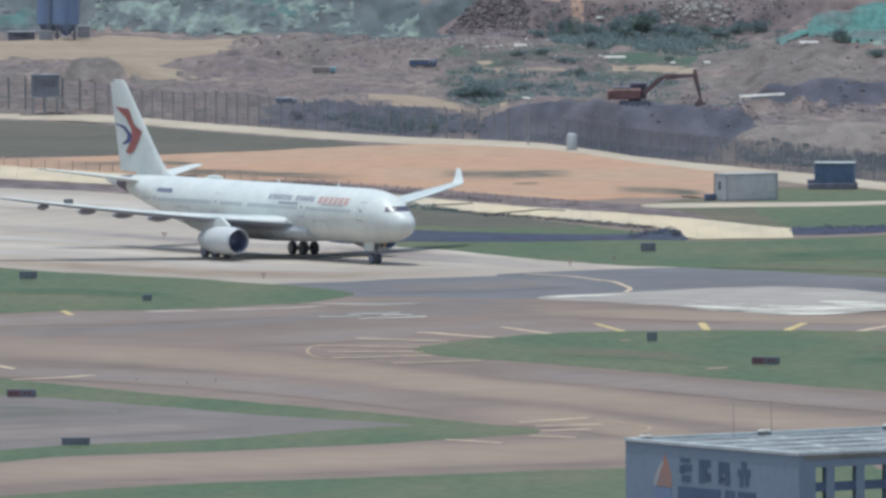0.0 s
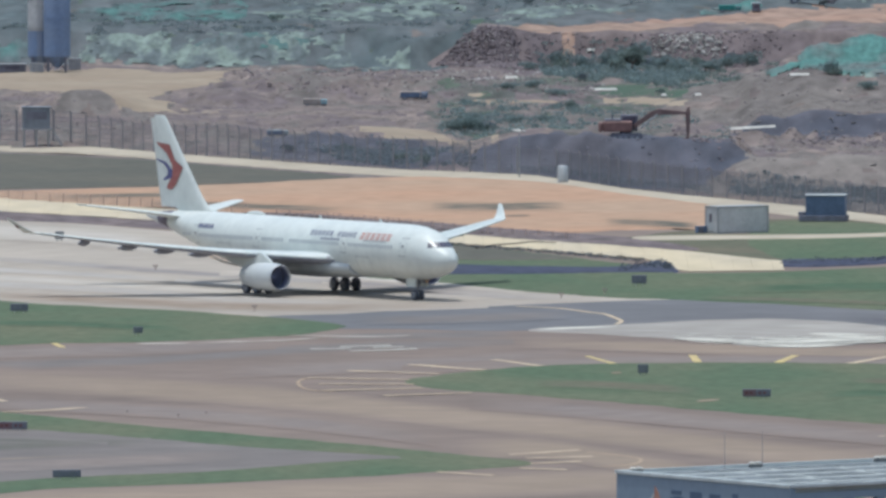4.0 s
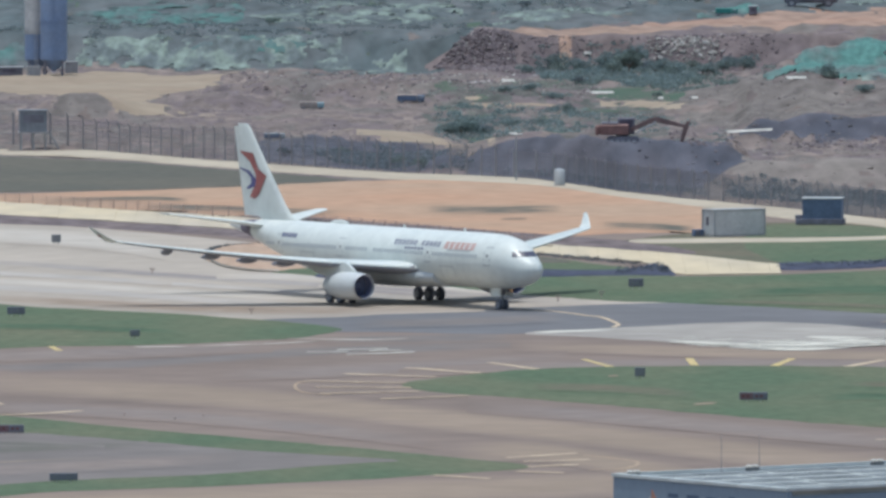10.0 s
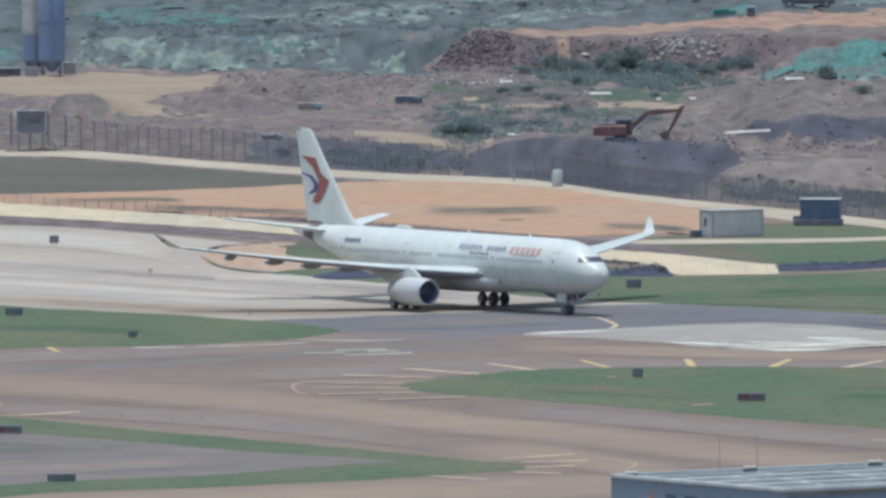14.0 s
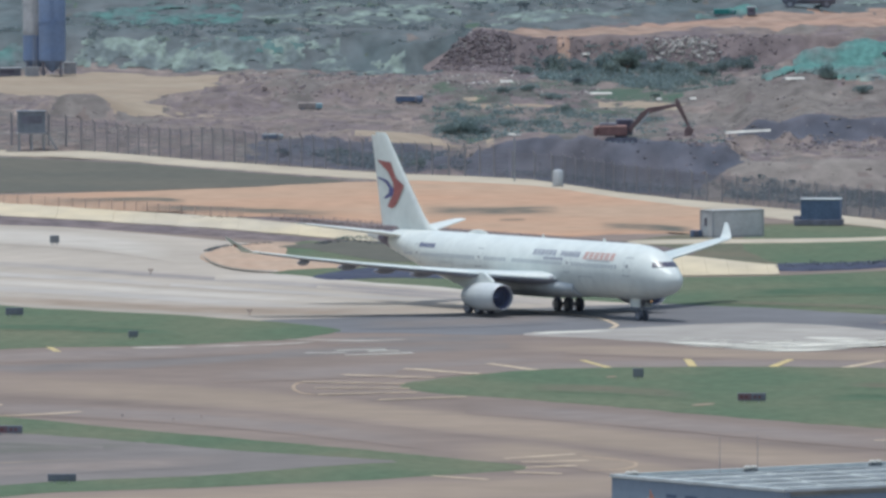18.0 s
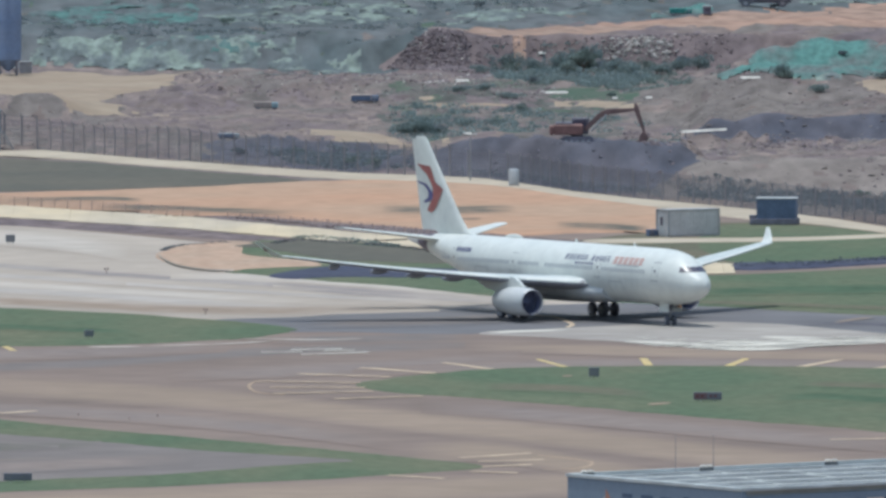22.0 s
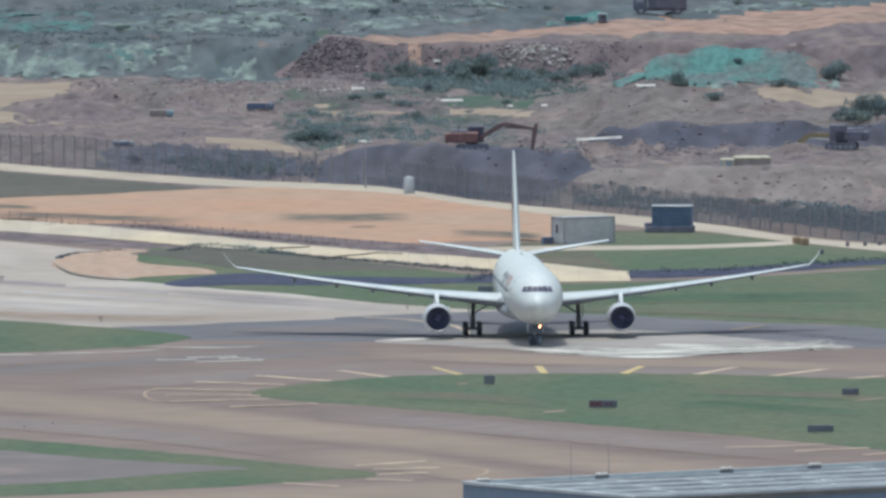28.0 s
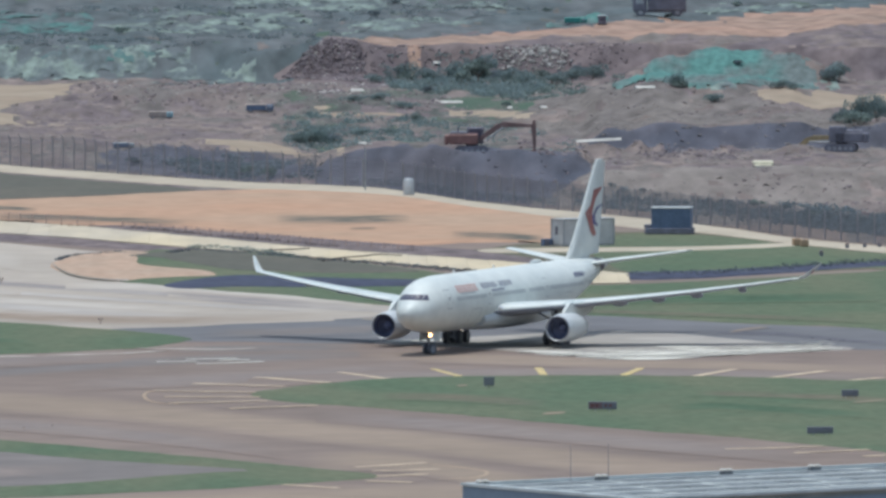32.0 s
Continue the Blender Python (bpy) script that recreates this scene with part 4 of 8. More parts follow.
    # wings
    for s in (1, -1):
        w = part("wing", wing_cut(bmesh.new(), s, (1.5, 5, 9.6, 14, 19, 24, 28.3), 0.125, 0.72), [WING_GREY, WING_SHADE], a, smooth=True)
        part("wing_root", wing_cut(bmesh.new(), s, (1.5, 2.4, 3.3), 0.0, 0.123), [WHITE, WING_SHADE], w, smooth=True)
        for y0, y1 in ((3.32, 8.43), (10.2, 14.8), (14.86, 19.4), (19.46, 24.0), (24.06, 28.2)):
            part("slat", wing_cut(bmesh.new(), s, (y0, (y0 + y1) / 2, y1), 0.0, 0.12), [WHITE, WING_SHADE], w, smooth=True)
        # pale metal cap added where the sun glints on the root light
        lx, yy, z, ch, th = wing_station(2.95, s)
        part("landing_light", turned(bmesh.new(), ((lx + 0.03, 0.02), (lx, 0.16), (lx - 0.08, 0.24), (lx - 0.3, 0.3)), (yy, z + 0.22), 14), BARE_METAL, w, "pale metal cap for a sun glint at the wing root", True)
        part("wing_root", wing_cut(bmesh.new(), s, (8.45, 9.3, 10.15), 0.0, 0.123), [WING_GREY, WING_SHADE], w, smooth=True)
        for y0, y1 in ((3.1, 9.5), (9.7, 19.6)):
            part("flap", wing_cut(bmesh.new(), s, (y0, (y0 + y1) / 2, y1), 0.725, 1.0, 0.05), [WING_GREY, WING_SHADE], w, smooth=True)
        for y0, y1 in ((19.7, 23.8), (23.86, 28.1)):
            part("aileron", wing_cut(bmesh.new(), s, (y0, (y0 + y1) / 2, y1), 0.725, 1.0, 0.0), [WING_GREY, WING_SHADE], w, smooth=True)
        for y, ln in ((6.3, 4.6), (11.6, 4.4), (15.2, 4.0), (18.8, 3.6), (23.0, 2.2)):
            lx, yy, z, ch, th = wing_station(y, s)
            tail = lx - ch
            # fairings hang in the wing's shade, which is painted into their colour
            part("flap_fairing", canoe(bmesh.new(), tail + ln * 0.75, tail - ln * 0.28, s * y, z - 0.24, 0.36, 0.22), WING_SHADE, w, smooth=True)
        # upturned tip
        st = [wing_station(28.32, s)]
        for y, z, lx, ch in ((28.75, 6.62, -5.75, 2.15), (29.2, 7.0, -6.55, 1.65), (29.65, 7.5, -7.45, 1.2), (30.1, 8.05, -8.5, 0.62)):
            st.append((lx, s * y, z, ch, 0.07))
        wl = part("winglet", panel_between(bmesh.new(), st, 0.0, 1.0, 0.03), WHITE, w, "white upturned wing tip", True)
        bm = bmesh.new()
        o = 0.07 * s
        vs = [bm.verts.new(p) for p in ((-7.5, s * 29.32 + o, 7.1), (-8.2, s * 29.62 + o, 7.5), (-8.35, s * 29.32 + o, 7.1))]
        bm.faces.new(vs)
        bmesh.ops.solidify(bm, geom=bm.faces[:], thickness=0.02)
        part("tip_mark", bm, LIVERY_RED, wl)
        # engine under its pylon
        c = (s * 9.18, 2.14)
        e = part("engine", turned(bmesh.new(), ((10.22, 1.29), (9.8, 1.37), (9.0, 1.43), (8.0, 1.45), (7.0, 1.42), (6.0, 1.33), (5.0, 1.17), (4.1, 0.98), (4.1, 0.9), (5.0, 0.96)), c), NACELLE, a, "light grey engine nacelle", True)
        part("inlet_lip", turned(bmesh.new(), ((10.24, 1.295), (10.42, 1.27), (10.5, 1.23), (10.46, 1.19), (10.3, 1.16), (10.1, 1.15)), c), BARE_METAL, e, "bright metal inlet lip", True)
        part("inlet_duct", turned(bmesh.new(), ((10.1, 1.155), (9.6, 1.2), (9.0, 1.23)), c), FAN_METAL, e, smooth=True)
        bm = bmesh.new()
        for k in range(26):
            q0, q1 = k / 26 * math.tau, (k + 0.72) / 26 * math.tau
            vs = [bm.verts.new((9.05 - d, c[0] + r * math.cos(q), c[1] + r * math.sin(q))) for r, q, d in ((0.42, q0, 0), (1.21, q0 + 0.12, 0), (1.21, q1 + 0.12, 0.16), (0.42, q1, 0.16))]
            bm.faces.new(vs)
        part("fan", bm, FAN_METAL, e, "dark metal fan blades")
        bm = bmesh.new()
        rod(bm, (8.7, c[0], c[1]), (8.82, c[0], c[1]), 1.22, seg=32)
        part("fan_case", bm, FAN_METAL, e)
        part("spinner", turned(bmesh.new(), ((9.75, 0.02), (9.5, 0.2), (9.2, 0.36), (8.9, 0.44)), c), FAN_METAL, e, smooth=True)
        part("exhaust_plug", turned(bmesh.new(), ((5.0, 0.62), (4.2, 0.58), (3.5, 0.4), (2.7, 0.06)), c), DARK_METAL, e, smooth=True)
        bm = bmesh.new()
        loft(bm, [[(x, c[0] - wd, z0), (x, c[0] - wd * 0.6, z1), (x, c[0] + wd * 0.6, z1), (x, c[0] + wd, z0)] for x, wd, z0, z1 in ((9.0, 0.1, 3.42, 3.52), (8.3, 0.24, 3.3, 3.95), (7.2, 0.3, 3.2, 4.5), (6.0, 0.3, 3.1, 4.56), (4.0, 0.28, 2.95, 4.4), (1.5, 0.22, 3.3, 4.2), (-0.6, 0.05, 3.95, 4.1))])
        part("pylon", bm, WHITE, e, smooth=True)
        bm = bmesh.new()
        loft(bm, [[(8.9, c[0] - s * 1.02, 3.1), (7.3, c[0] - s * 1.02, 3.1), (7.3, c[0] - s * 1.05, 3.1), (8.9, c[0] - s * 1.05, 3.1)], [(8.1, c[0] - s * 1.22, 3.28), (7.3, c[0] - s * 1.22, 3.28), (7.3, c[0] - s * 1.25, 3.28), (8.1, c[0] - s * 1.25, 3.28)]])
        part("strake", bm, NACELLE, e)
    # tail
    fin_st = [(-14.6, 0, 7.55, 12.3, 0.035), (-17.6, 0, 7.95, 9.4, 0.07), (-19.2, 0, 9.3, 8.15, 0.09), (-22.4, 0, 12.9, 5.75, 0.09), (-26.0, 0, 17.1, 3.1, 0.09), (-26.5, 0, 17.42, 2.6, 0.05)]

    def fin_ring(st, c0, c1):
        lx, _, z, ch, th = st
        return [(lx - c * ch, h * ch, z) for c, h in foil(c0, c1, th)]
    fin = part("tail_fin", loft(bmesh.new(), [fin_ring(q, 0.0, 0.7) for q in fin_st]), WHITE, a, smooth=True)
    part("rudder", loft(bmesh.new(), [fin_ring((q[0], 0, q[2], q[3], q[4]), 0.701, 1.0) for q in fin_st[1:5]]), WHITE, fin, smooth=True)

    def fin_mark(pts, material, name, label):
        for s in (1, -1):
            bm = bmesh.new()
            vs = []
            for x, z in [(px, 9.72 + (pz - 8.93) * 0.904) for px, pz in pts]:
                for q0, q1 in zip(fin_st, fin_st[1:]):
                    if q0[2] <= z <= q1[2]:
                        k = (z - q0[2]) / (q1[2] - q0[2])
                        lx, ch, th = (q0[i] + (q1[i] - q0[i]) * k for i in (0, 3, 4))
                        cf = min(max((lx - x) / ch, 0.0), 1.0)
                        h = max(abs(q) for f, q in foil(max(cf - 0.01, 0), min(cf + 0.01, 1), th)) * ch
                        vs.append(bm.verts.new((x, s * (h + 0.03), z)))
                        break
            n = len(vs) // 2
            for i in range(n - 1):
                q = (vs[i], vs[i + 1], vs[2 * n - 2 - i], vs[2 * n - 1 - i])
                bm.faces.new(q if s < 0 else q[::-1])
            part(name, bm, material, fin, label)

    fin_mark([(-27.9, 14.33), (-25.1, 14.14), (-24.0, 12.4), (-22.45, 11.6), (-23.0, 10.6), (-23.85, 9.42), (-24.65, 8.93), (-25.75, 9.1), (-25.2, 9.85), (-24.5, 10.5), (-24.4, 11.2), (-24.5, 11.8), (-25.65, 13.1), (-27.8, 14.22)], LIVERY_RED, "fin_mark", "red arrow-shaped mark on the fin")
    fin_mark([(-28.0, 12.42), (-25.83, 12.12), (-24.4, 11.14), (-24.6, 10.35), (-26.1, 9.98), (-26.55, 10.1), (-25.45, 10.65), (-25.4, 11.26), (-26.3, 11.88), (-27.9, 12.25)], LIVERY_BLUE, "fin_mark", "dark blue crescent mark on the fin")
    for s in (1, -1):
        st = [(-20.6, s * 0.6, 7.0, 6.0, 0.09), (-22.2, s * 3.0, 7.4, 5.0, 0.09), (-26.3, s * 9.6, 8.3, 2.3, 0.08)]
        stab = part("tailplane", panel_between(bmesh.new(), st, 0.0, 0.7), WHITE, a, smooth=True)
        part("elevator", panel_between(bmesh.new(), st[1:], 0.705, 1.0), WHITE, stab, smooth=True)
    # main gear
    wm = wheel_mesh("wheel", 0.7, 0.46)
    for s in (1, -1):
        bm = bmesh.new()
        rod(bm, (0, s * 5.34, 0.75), (0, s * 5.2, 4.0), 0.2, 0.24, 14)
        rod(bm, (0, s * 5.34, 0.75), (0, s * 5.3, 1.9), 0.27, 0.27, 14)
        rod(bm, (0.05, s * 5.25, 2.2), (0.3, s * 3.2, 3.4), 0.09)
        rod(bm, (0.2, s * 5.3, 1.6), (1.3, s * 5.2, 3.6), 0.08)
        rod(bm, (-1.0, s * 5.34, 0.68), (1.0, s * 5.34, 0.74), 0.17, seg=10)
        for x in (-0.99, 0.99):
            rod(bm, (x, s * 5.34 - 0.62, 0.7), (x, s * 5.34 + 0.62, 0.7), 0.1, seg=8)
        rod(bm, (-0.3, s * 5.34, 1.0), (-0.45, s * 5.3, 1.7), 0.06)
        gear = part("main_gear", bm, GEAR_GREY, a, "grey main landing gear leg", True)
        part("gear_door", bx(-0.75, s * 5.72 - 0.03, 1.75, 0.75, s * 5.72 + 0.03, 3.95, bevel=0.02), WHITE, gear, "white gear door")
        for x in (-0.99, 0.99):
            for dy in (-0.7, 0.7):
                w = tagged(new("wheel", wm), "black tyre on a grey hub")
                w.parent = gear
                w.location = (x, s * 5.34 + dy, 0.7)
                WHEELS.append((w, w.location.copy(), 0.7))
    # nose gear, which turns to steer
    bm = bmesh.new()
    rod(bm, (0, 0, 0.55), (0.25, 0, 2.6), 0.12, 0.15, 12)
    rod(bm, (0.05, 0, 0.9), (0.6, 0, 2.4), 0.05)
    rod(bm, (0.1, 0, 1.3), (1.3, 0, 2.5), 0.06)
    rod(bm, (0, -0.5, 0.53), (0, 0.5, 0.53), 0.08, seg=8)
    rod(bm, (0.2, -0.26, 1.85), (0.5, 0.2, 1.92), 0.04)
    nose = part("nose_gear", bm, GEAR_GREY, a, "grey nose landing gear leg", True)
    nose.location = (22.18, 0, 0)
    nm = wheel_mesh("nose_wheel", 0.53, 0.36)
    for dy in (-0.36, 0.36):
        w = tagged(new("wheel", nm), "black tyre on a grey hub")
        w.parent = nose
        w.location = (0, dy, 0.53)
        WHEELS.append((w, w.location.copy(), 0.53))
    # one lit lamp beside the nose leg, turned to the airliner's left
    bm = bmesh.new()
    loft(bm, [[(x, r * math.cos(k / 14 * math.tau), r * math.sin(k / 14 * math.tau)) for k in range(14)] for x, r in ((0.1, 0.03), (0.12, 0.14), (0.54, 0.185), (0.54, 0.175), (0.15, 0.16))], cap=False)
    rod(bm, (-0.2, -0.2, 0), (0.12, 0, 0), 0.03, seg=6)
    lamp = part("taxi_light", bm, RUBBER, a)
    lamp.location, lamp.rotation_euler = (22.75, 0.25, 1.95), (0, 0, radians(26))
    bm = bmesh.new()
    rod(bm, (0.2, 0, 0), (0.22, 0, 0), 0.135, seg=14)
    part("lens", bm, LAMP_GLOW, lamp, "lit taxi light lens")
    for dy in (-0.75, 0.75):
        part("gear_door", bx(21.2, dy - 0.02, 1.35, 23.0, dy + 0.02, 2.35, bevel=0.015), WHITE, a, "white nose gear door")
    return a, nose


plane, nose_gear = airliner()
# ---- markings and stains on the paving ----
def marking(pts, z=0.075, material=None, label="faded yellow taxiway line", width=None, steps=4):
    if width:
        return line_mark(pts, width, z, material or PAINT_YELLOW, label)
    out = pts
    return patch("taxiway_marking", out, z, material or PAINT_YELLOW, label, "marking", steps=1, thick=0.0)


YELLOW_BARS = [[(23.3, 2406.9), (24.1, 2406.8), (24.5, 2392.0), (23.7, 2392.1)], [(13.1, 2405.2), (13.7, 2405.2), (16.5, 2389.1), (15.6, 2389.2)], [(3.9, 2399.0), (4.7, 2398.9), (9.6, 2385.1), (8.7, 2384.0)], [(-3.6, 2388.1), (-2.7, 2389.2), (3.3, 2378.7), (2.5, 2377.7)],
               [(31.2, 2389.4), (32.1, 2389.3), (34.1, 2405.1), (33.3, 2405.1)], [(38.0, 2387.8), (39.1, 2387.7), (43.2, 2402.2), (42.2, 2402.3)], [(45.0, 2384.0), (46.2, 2383.9), (52.1, 2398.2), (50.9, 2398.3)], [(51.0, 2375.8), (52.2, 2375.7), (57.4, 2384.4), (56.2, 2384.4)],
               [(-39.3, 2435.1), (-38.6, 2435.0), (-37.6, 2425.7), (-38.3, 2425.7)]]
for i, q in enumerate(YELLOW_BARS):
    marking(q, 0.06, PAINT_FADED if i in (2, 3, 5, 6, 7) else PAINT_YELLOW, "yellow shoulder bar beside the grass")
FADED_LINES = [[(-3.9, 2389.4), (3.4, 2378.3)], [(-9.8, 2377.7), (-1.0, 2371.1)], [(-13.6, 2363.7), (-3.0, 2359.3)], [(-12.4, 2351.8), (-3.3, 2350.5)], [(-12.0, 2339.4), (-2.6, 2343.1)], [(-6.2, 2328.8), (2.1, 2334.1)],
               [(5.4, 2222.1), (11.8, 2229.6)], [(6.9, 2215.5), (12.9, 2218.4)], [(6.0, 2205.8), (11.8, 2209.9)], [(6.3, 2198.6), (10.4, 2195.8)], [(-1.1, 2192.7), (3.8, 2186.7)],
               [(-44.4, 2298.6), (-41.3, 2300.5), (-37.7, 2303.4), (-34.0, 2308.4)], [(-45.1, 2332.4), (-41.7, 2320.5)], [(39.2, 2251.7), (44.1, 2253.5), (48.3, 2256.2)], [(45.4, 2244.4), (49.1, 2247.2), (52.3, 2250.0)], [(51.5, 2238.1), (57.3, 2243.7)], [(-12.9, 2466.6), (-10.4, 2468.8)]]
PAINT_FAINT = mat("worn_yellow_paint", (0.5, 0.37, 0.25), 0.85, color2=(0.32, 0.24, 0.18), scale=-0.4, fine=1.6, fine_amt=0.15)
LOOP_ENDS = [[(-11.0, 2337.4), (-12.6, 2339.4), (-13.8, 2344.0), (-14.4, 2353.4), (-14.0, 2361.5), (-12.8, 2364.4)], [(12.4, 2226.0), (15.6, 2219.5), (17.2, 2212.5), (16.1, 2204.0), (12.8, 2200.8)]]
for q in LOOP_ENDS:
    marking(q, 0.047, PAINT_FAINT, "worn yellow end of the hatching loop", 0.3)
for q in FADED_LINES:
    marking(q, 0.047, PAINT_FADED, "faded yellow hatching line", 0.6)
for q in ([(14.3, 2496.4), (15.7, 2492.7), (16.9, 2482.8), (17.3, 2476.7), (16.7, 2470.7)], [(6.9, 2510.5), (11.2, 2505.3), (14.3, 2496.4)]):
    marking(q, 0.075, PAINT_FADED, "curved yellow taxiway centre line", 0.45)
WORN_WHITE = [[(-13.6, 2421.8), (-11.6, 2421.7), (-9.6, 2422.7)], [(-10.7, 2426.3), (-8.0, 2427.3), (-5.7, 2428.3)], [(-9.7, 2417.0), (-6.9, 2418.0), (-3.1, 2421.2)], [(-7.5, 2423.8), (-5.8, 2424.8), (-4.4, 2424.7)], [(-46.0, 2436.7), (-41.5, 2437.6)], [(-38.2, 2437.4), (-34.0, 2439.4)], [(-31.0, 2433.4), (-25.3, 2434.2)], [(-25.1, 2435.4), (-17.0, 2439.5), (-12.6, 2445.1)], [(-15.9, 2450.1), (-8.1, 2447.2), (-3.6, 2449.3)]]
# rubbed-off bright streaks along the near edge of the concrete slab
SCUFFS = ([(25.9, 2435.7), (34.3, 2432.8), (42.2, 2439.3)], [(28.7, 2429.6), (35.3, 2426.9), (43.2, 2433.4)], [(29.9, 2440.1), (38.8, 2437.2), (47.8, 2443.7)], [(30.8, 2424.9), (35.2, 2423.4), (39.7, 2427.8)], [(36.6, 2443.2), (45.5, 2440.3), (52.3, 2444.6)], [(8.8, 2460.4), (12.7, 2463.0), (17.0, 2466.2)], [(35.6, 2449.2), (41.7, 2446.4)], [(22.1, 2440.6), (28.7, 2435.5)])
# tyre tracks on the concrete
STAIN = mat("tyre_track", (0.25, 0.22, 0.215), 0.85, color2=(0.33, 0.295, 0.275), scale=-0.05, fine=0.3, fine_amt=0.1, contrast=(0.4, 0.6))
STAIN_SOFT = mat("soft_tyre_track", (0.37, 0.335, 0.31), 0.85, color2=(0.44, 0.4, 0.37), scale=-0.05, fine=0.3, fine_amt=0.08, contrast=(0.4, 0.6))
TRACK, TRACK_SOFT = stained(STAIN, CONCRETE, 0.4), stained(STAIN_SOFT, CONCRETE, 0.6)
for q, w, m in (([(-56.9, 2633.4), (-47.0, 2621.8), (-39.7, 2610.6), (-28.7, 2591.1), (-16.7, 2573.3), (-4.9, 2555.6), (6.7, 2538.2), (15.9, 2526.2)], 9, TRACK), ([(-37.5, 2585.1), (-28.5, 2571.4), (-16.6, 2553.8), (-6.1, 2539.0), (4.4, 2527.0)], 6, TRACK_SOFT), ([(-55.7, 2577.2), (-46.0, 2563.5), (-34.1, 2549.8), (-22.3, 2531.2), (-9.5, 2515.3)], 12, TRACK_SOFT),
                ([(-13.2, 2563.9), (-4.9, 2547.9), (3.8, 2534.6), (12.5, 2525.2)], 6, TRACK), ([(-56.3, 2606.3), (-40.5, 2589.3), (-28.5, 2571.4)], 8, TRACK_SOFT), ([(-28.0, 2524.0), (-16.4, 2513.3), (-4.8, 2511.3)], 5, TRACK_SOFT), ([(-55.0, 2546.1), (-39.7, 2534.9), (-27.9, 2519.0)], 8, TRACK_SOFT)):
    band("tyre_track", q, w * 1.5, 0.04, m, "dark tyre track on concrete")
CONCRETE_PALE = mat("bleached_concrete", (0.5, 0.45, 0.4), 0.85, var=0.1, scale=-0.04, fine=0.25, fine_amt=0.06)
for q, w, m in (([(-55.0, 2548.0), (-42.0, 2534.0), (-33.0, 2524.0), (-24.0, 2514.0), (-12.0, 2509.0), (4.0, 2517.0)], 20, DUSTY), ([(-58.0, 2700.0), (-46.0, 2688.0), (-37.0, 2672.0), (-29.0, 2645.0)], 44, CONCRETE_PALE), ([(-57.0, 2590.0), (-42.0, 2572.0), (-26.0, 2550.0), (-10.0, 2530.0)], 14, CONCRETE_PALE), ([(-24.0, 2590.0), (-14.0, 2584.0), (-2.0, 2566.0), (8.0, 2545.0)], 16, CONCRETE_PALE)):
    band("concrete_stain", q, w, 0.041, stained(m, CONCRETE, 0.5), "weathered band on the concrete")
LANE_DARK = mat("lane_stain", (0.215, 0.176, 0.162), 0.9, color2=(0.235, 0.19, 0.17), scale=-0.06, fine=0.3, fine_amt=0.1, contrast=(0.4, 0.6))
for q, w, m, u, z in (([(-48.2, 2229.1), (-40.2, 2236.5), (-33.6, 2242.0), (-27.2, 2243.6)], 8, GRASS_DULL, ASPHALT_LILAC, 0.13), ([(-48.0, 2206.4), (-40.0, 2212.7), (-30.5, 2219.1), (-22.4, 2224.7)], 5, DUSTY, ASPHALT_LILAC, 0.13), ([(-46.0, 2246.0), (-41.0, 2248.0), (-36.0, 2245.0), (-31.0, 2240.0)], 4, GRASS_DULL, ASPHALT_LILAC, 0.13), ([(-47.5, 2197.2), (-39.6, 2202.4), (-29.6, 2211.5), (-18.6, 2220.5)], 13, LANE_DARK, ASPHALT_LILAC, 0.13),
                      ([(-12.6, 2447.5), (-1.9, 2449.2), (6.5, 2451.0)], 10, ASPHALT_LILAC, ASPHALT, 0.012), ([(-9.3, 2480.8), (0.9, 2483.8), (12.3, 2492.9)], 12, ASPHALT_LILAC, ASPHALT_NEW, 0.06),
                      ([(-57.7, 2413.1), (-43.4, 2416.8), (-29.1, 2424.0), (-17.0, 2434.9)], 15, LANE_DARK, ASPHALT, 0.012), ([(-22.0, 2376.9), (-10.1, 2385.2), (0.8, 2395.8), (11.9, 2408.7)], 16, LANE_DARK, ASPHALT, 0.012), ([(-50.2, 2323.1), (-30.9, 2306.1), (-14.9, 2280.3), (-1.3, 2249.1)], 14, LANE_DARK, ASPHALT, 0.012), ([(6.4, 2434.5), (23.0, 2421.9), (39.5, 2411.6), (61.2, 2396.5)], 14, DUSTY, ASPHALT, 0.01),
                      ([(-4.6, 2378.1), (11.8, 2395.1), (28.3, 2397.5), (44.7, 2393.0), (60.8, 2380.8)], 10, LANE_DARK, ASPHALT, 0.012), ([(1.9, 2316.8), (16.5, 2292.9), (31.9, 2263.3), (46.9, 2237.4)], 16, LANE_DARK, ASPHALT, 0.012), ([(0.8, 2231.2), (8.4, 2232.7), (18.4, 2199.1), (23.2, 2183.7)], 22, DUSTY, ASPHALT, 0.01)):
    band("paving_stain", q, w * 1.8, z, stained(m, u), "stained band of old paving")
for q in WORN_WHITE[:4]:
    marking(q, 0.05, PAINT_WHITE, "bright white paint dash", 0.5)
for q in WORN_WHITE[4:]:
    band("worn_line", q, 1.7, 0.045, stained(PAINT_WHITE, ASPHALT, 0.5), "worn white paint dashes", "marking")
for q in SCUFFS:
    band("paint_scuff", q, 4.5, 0.083, stained(PAINT_WHITE, CONCRETE_CLEAN), "streak of scuffed white paint", "marking")
EDGE_DARK = mat("crumbled_asphalt", (0.115, 0.11, 0.13), 0.9, var=0.25, scale=-0.3, fine=1.5, fine_amt=0.15, island=0.2)
band("crumbled_edge", [(40.7, 2478.1), (44.1, 2478.0), (48.5, 2475.1), (52.3, 2467.6), (55.6, 2460.2), (60.7, 2452.0)], 9, 0.063, stained(EDGE_DARK, ASPHALT_NEW, 0.5), "dark crumbled edge of the taxiway")
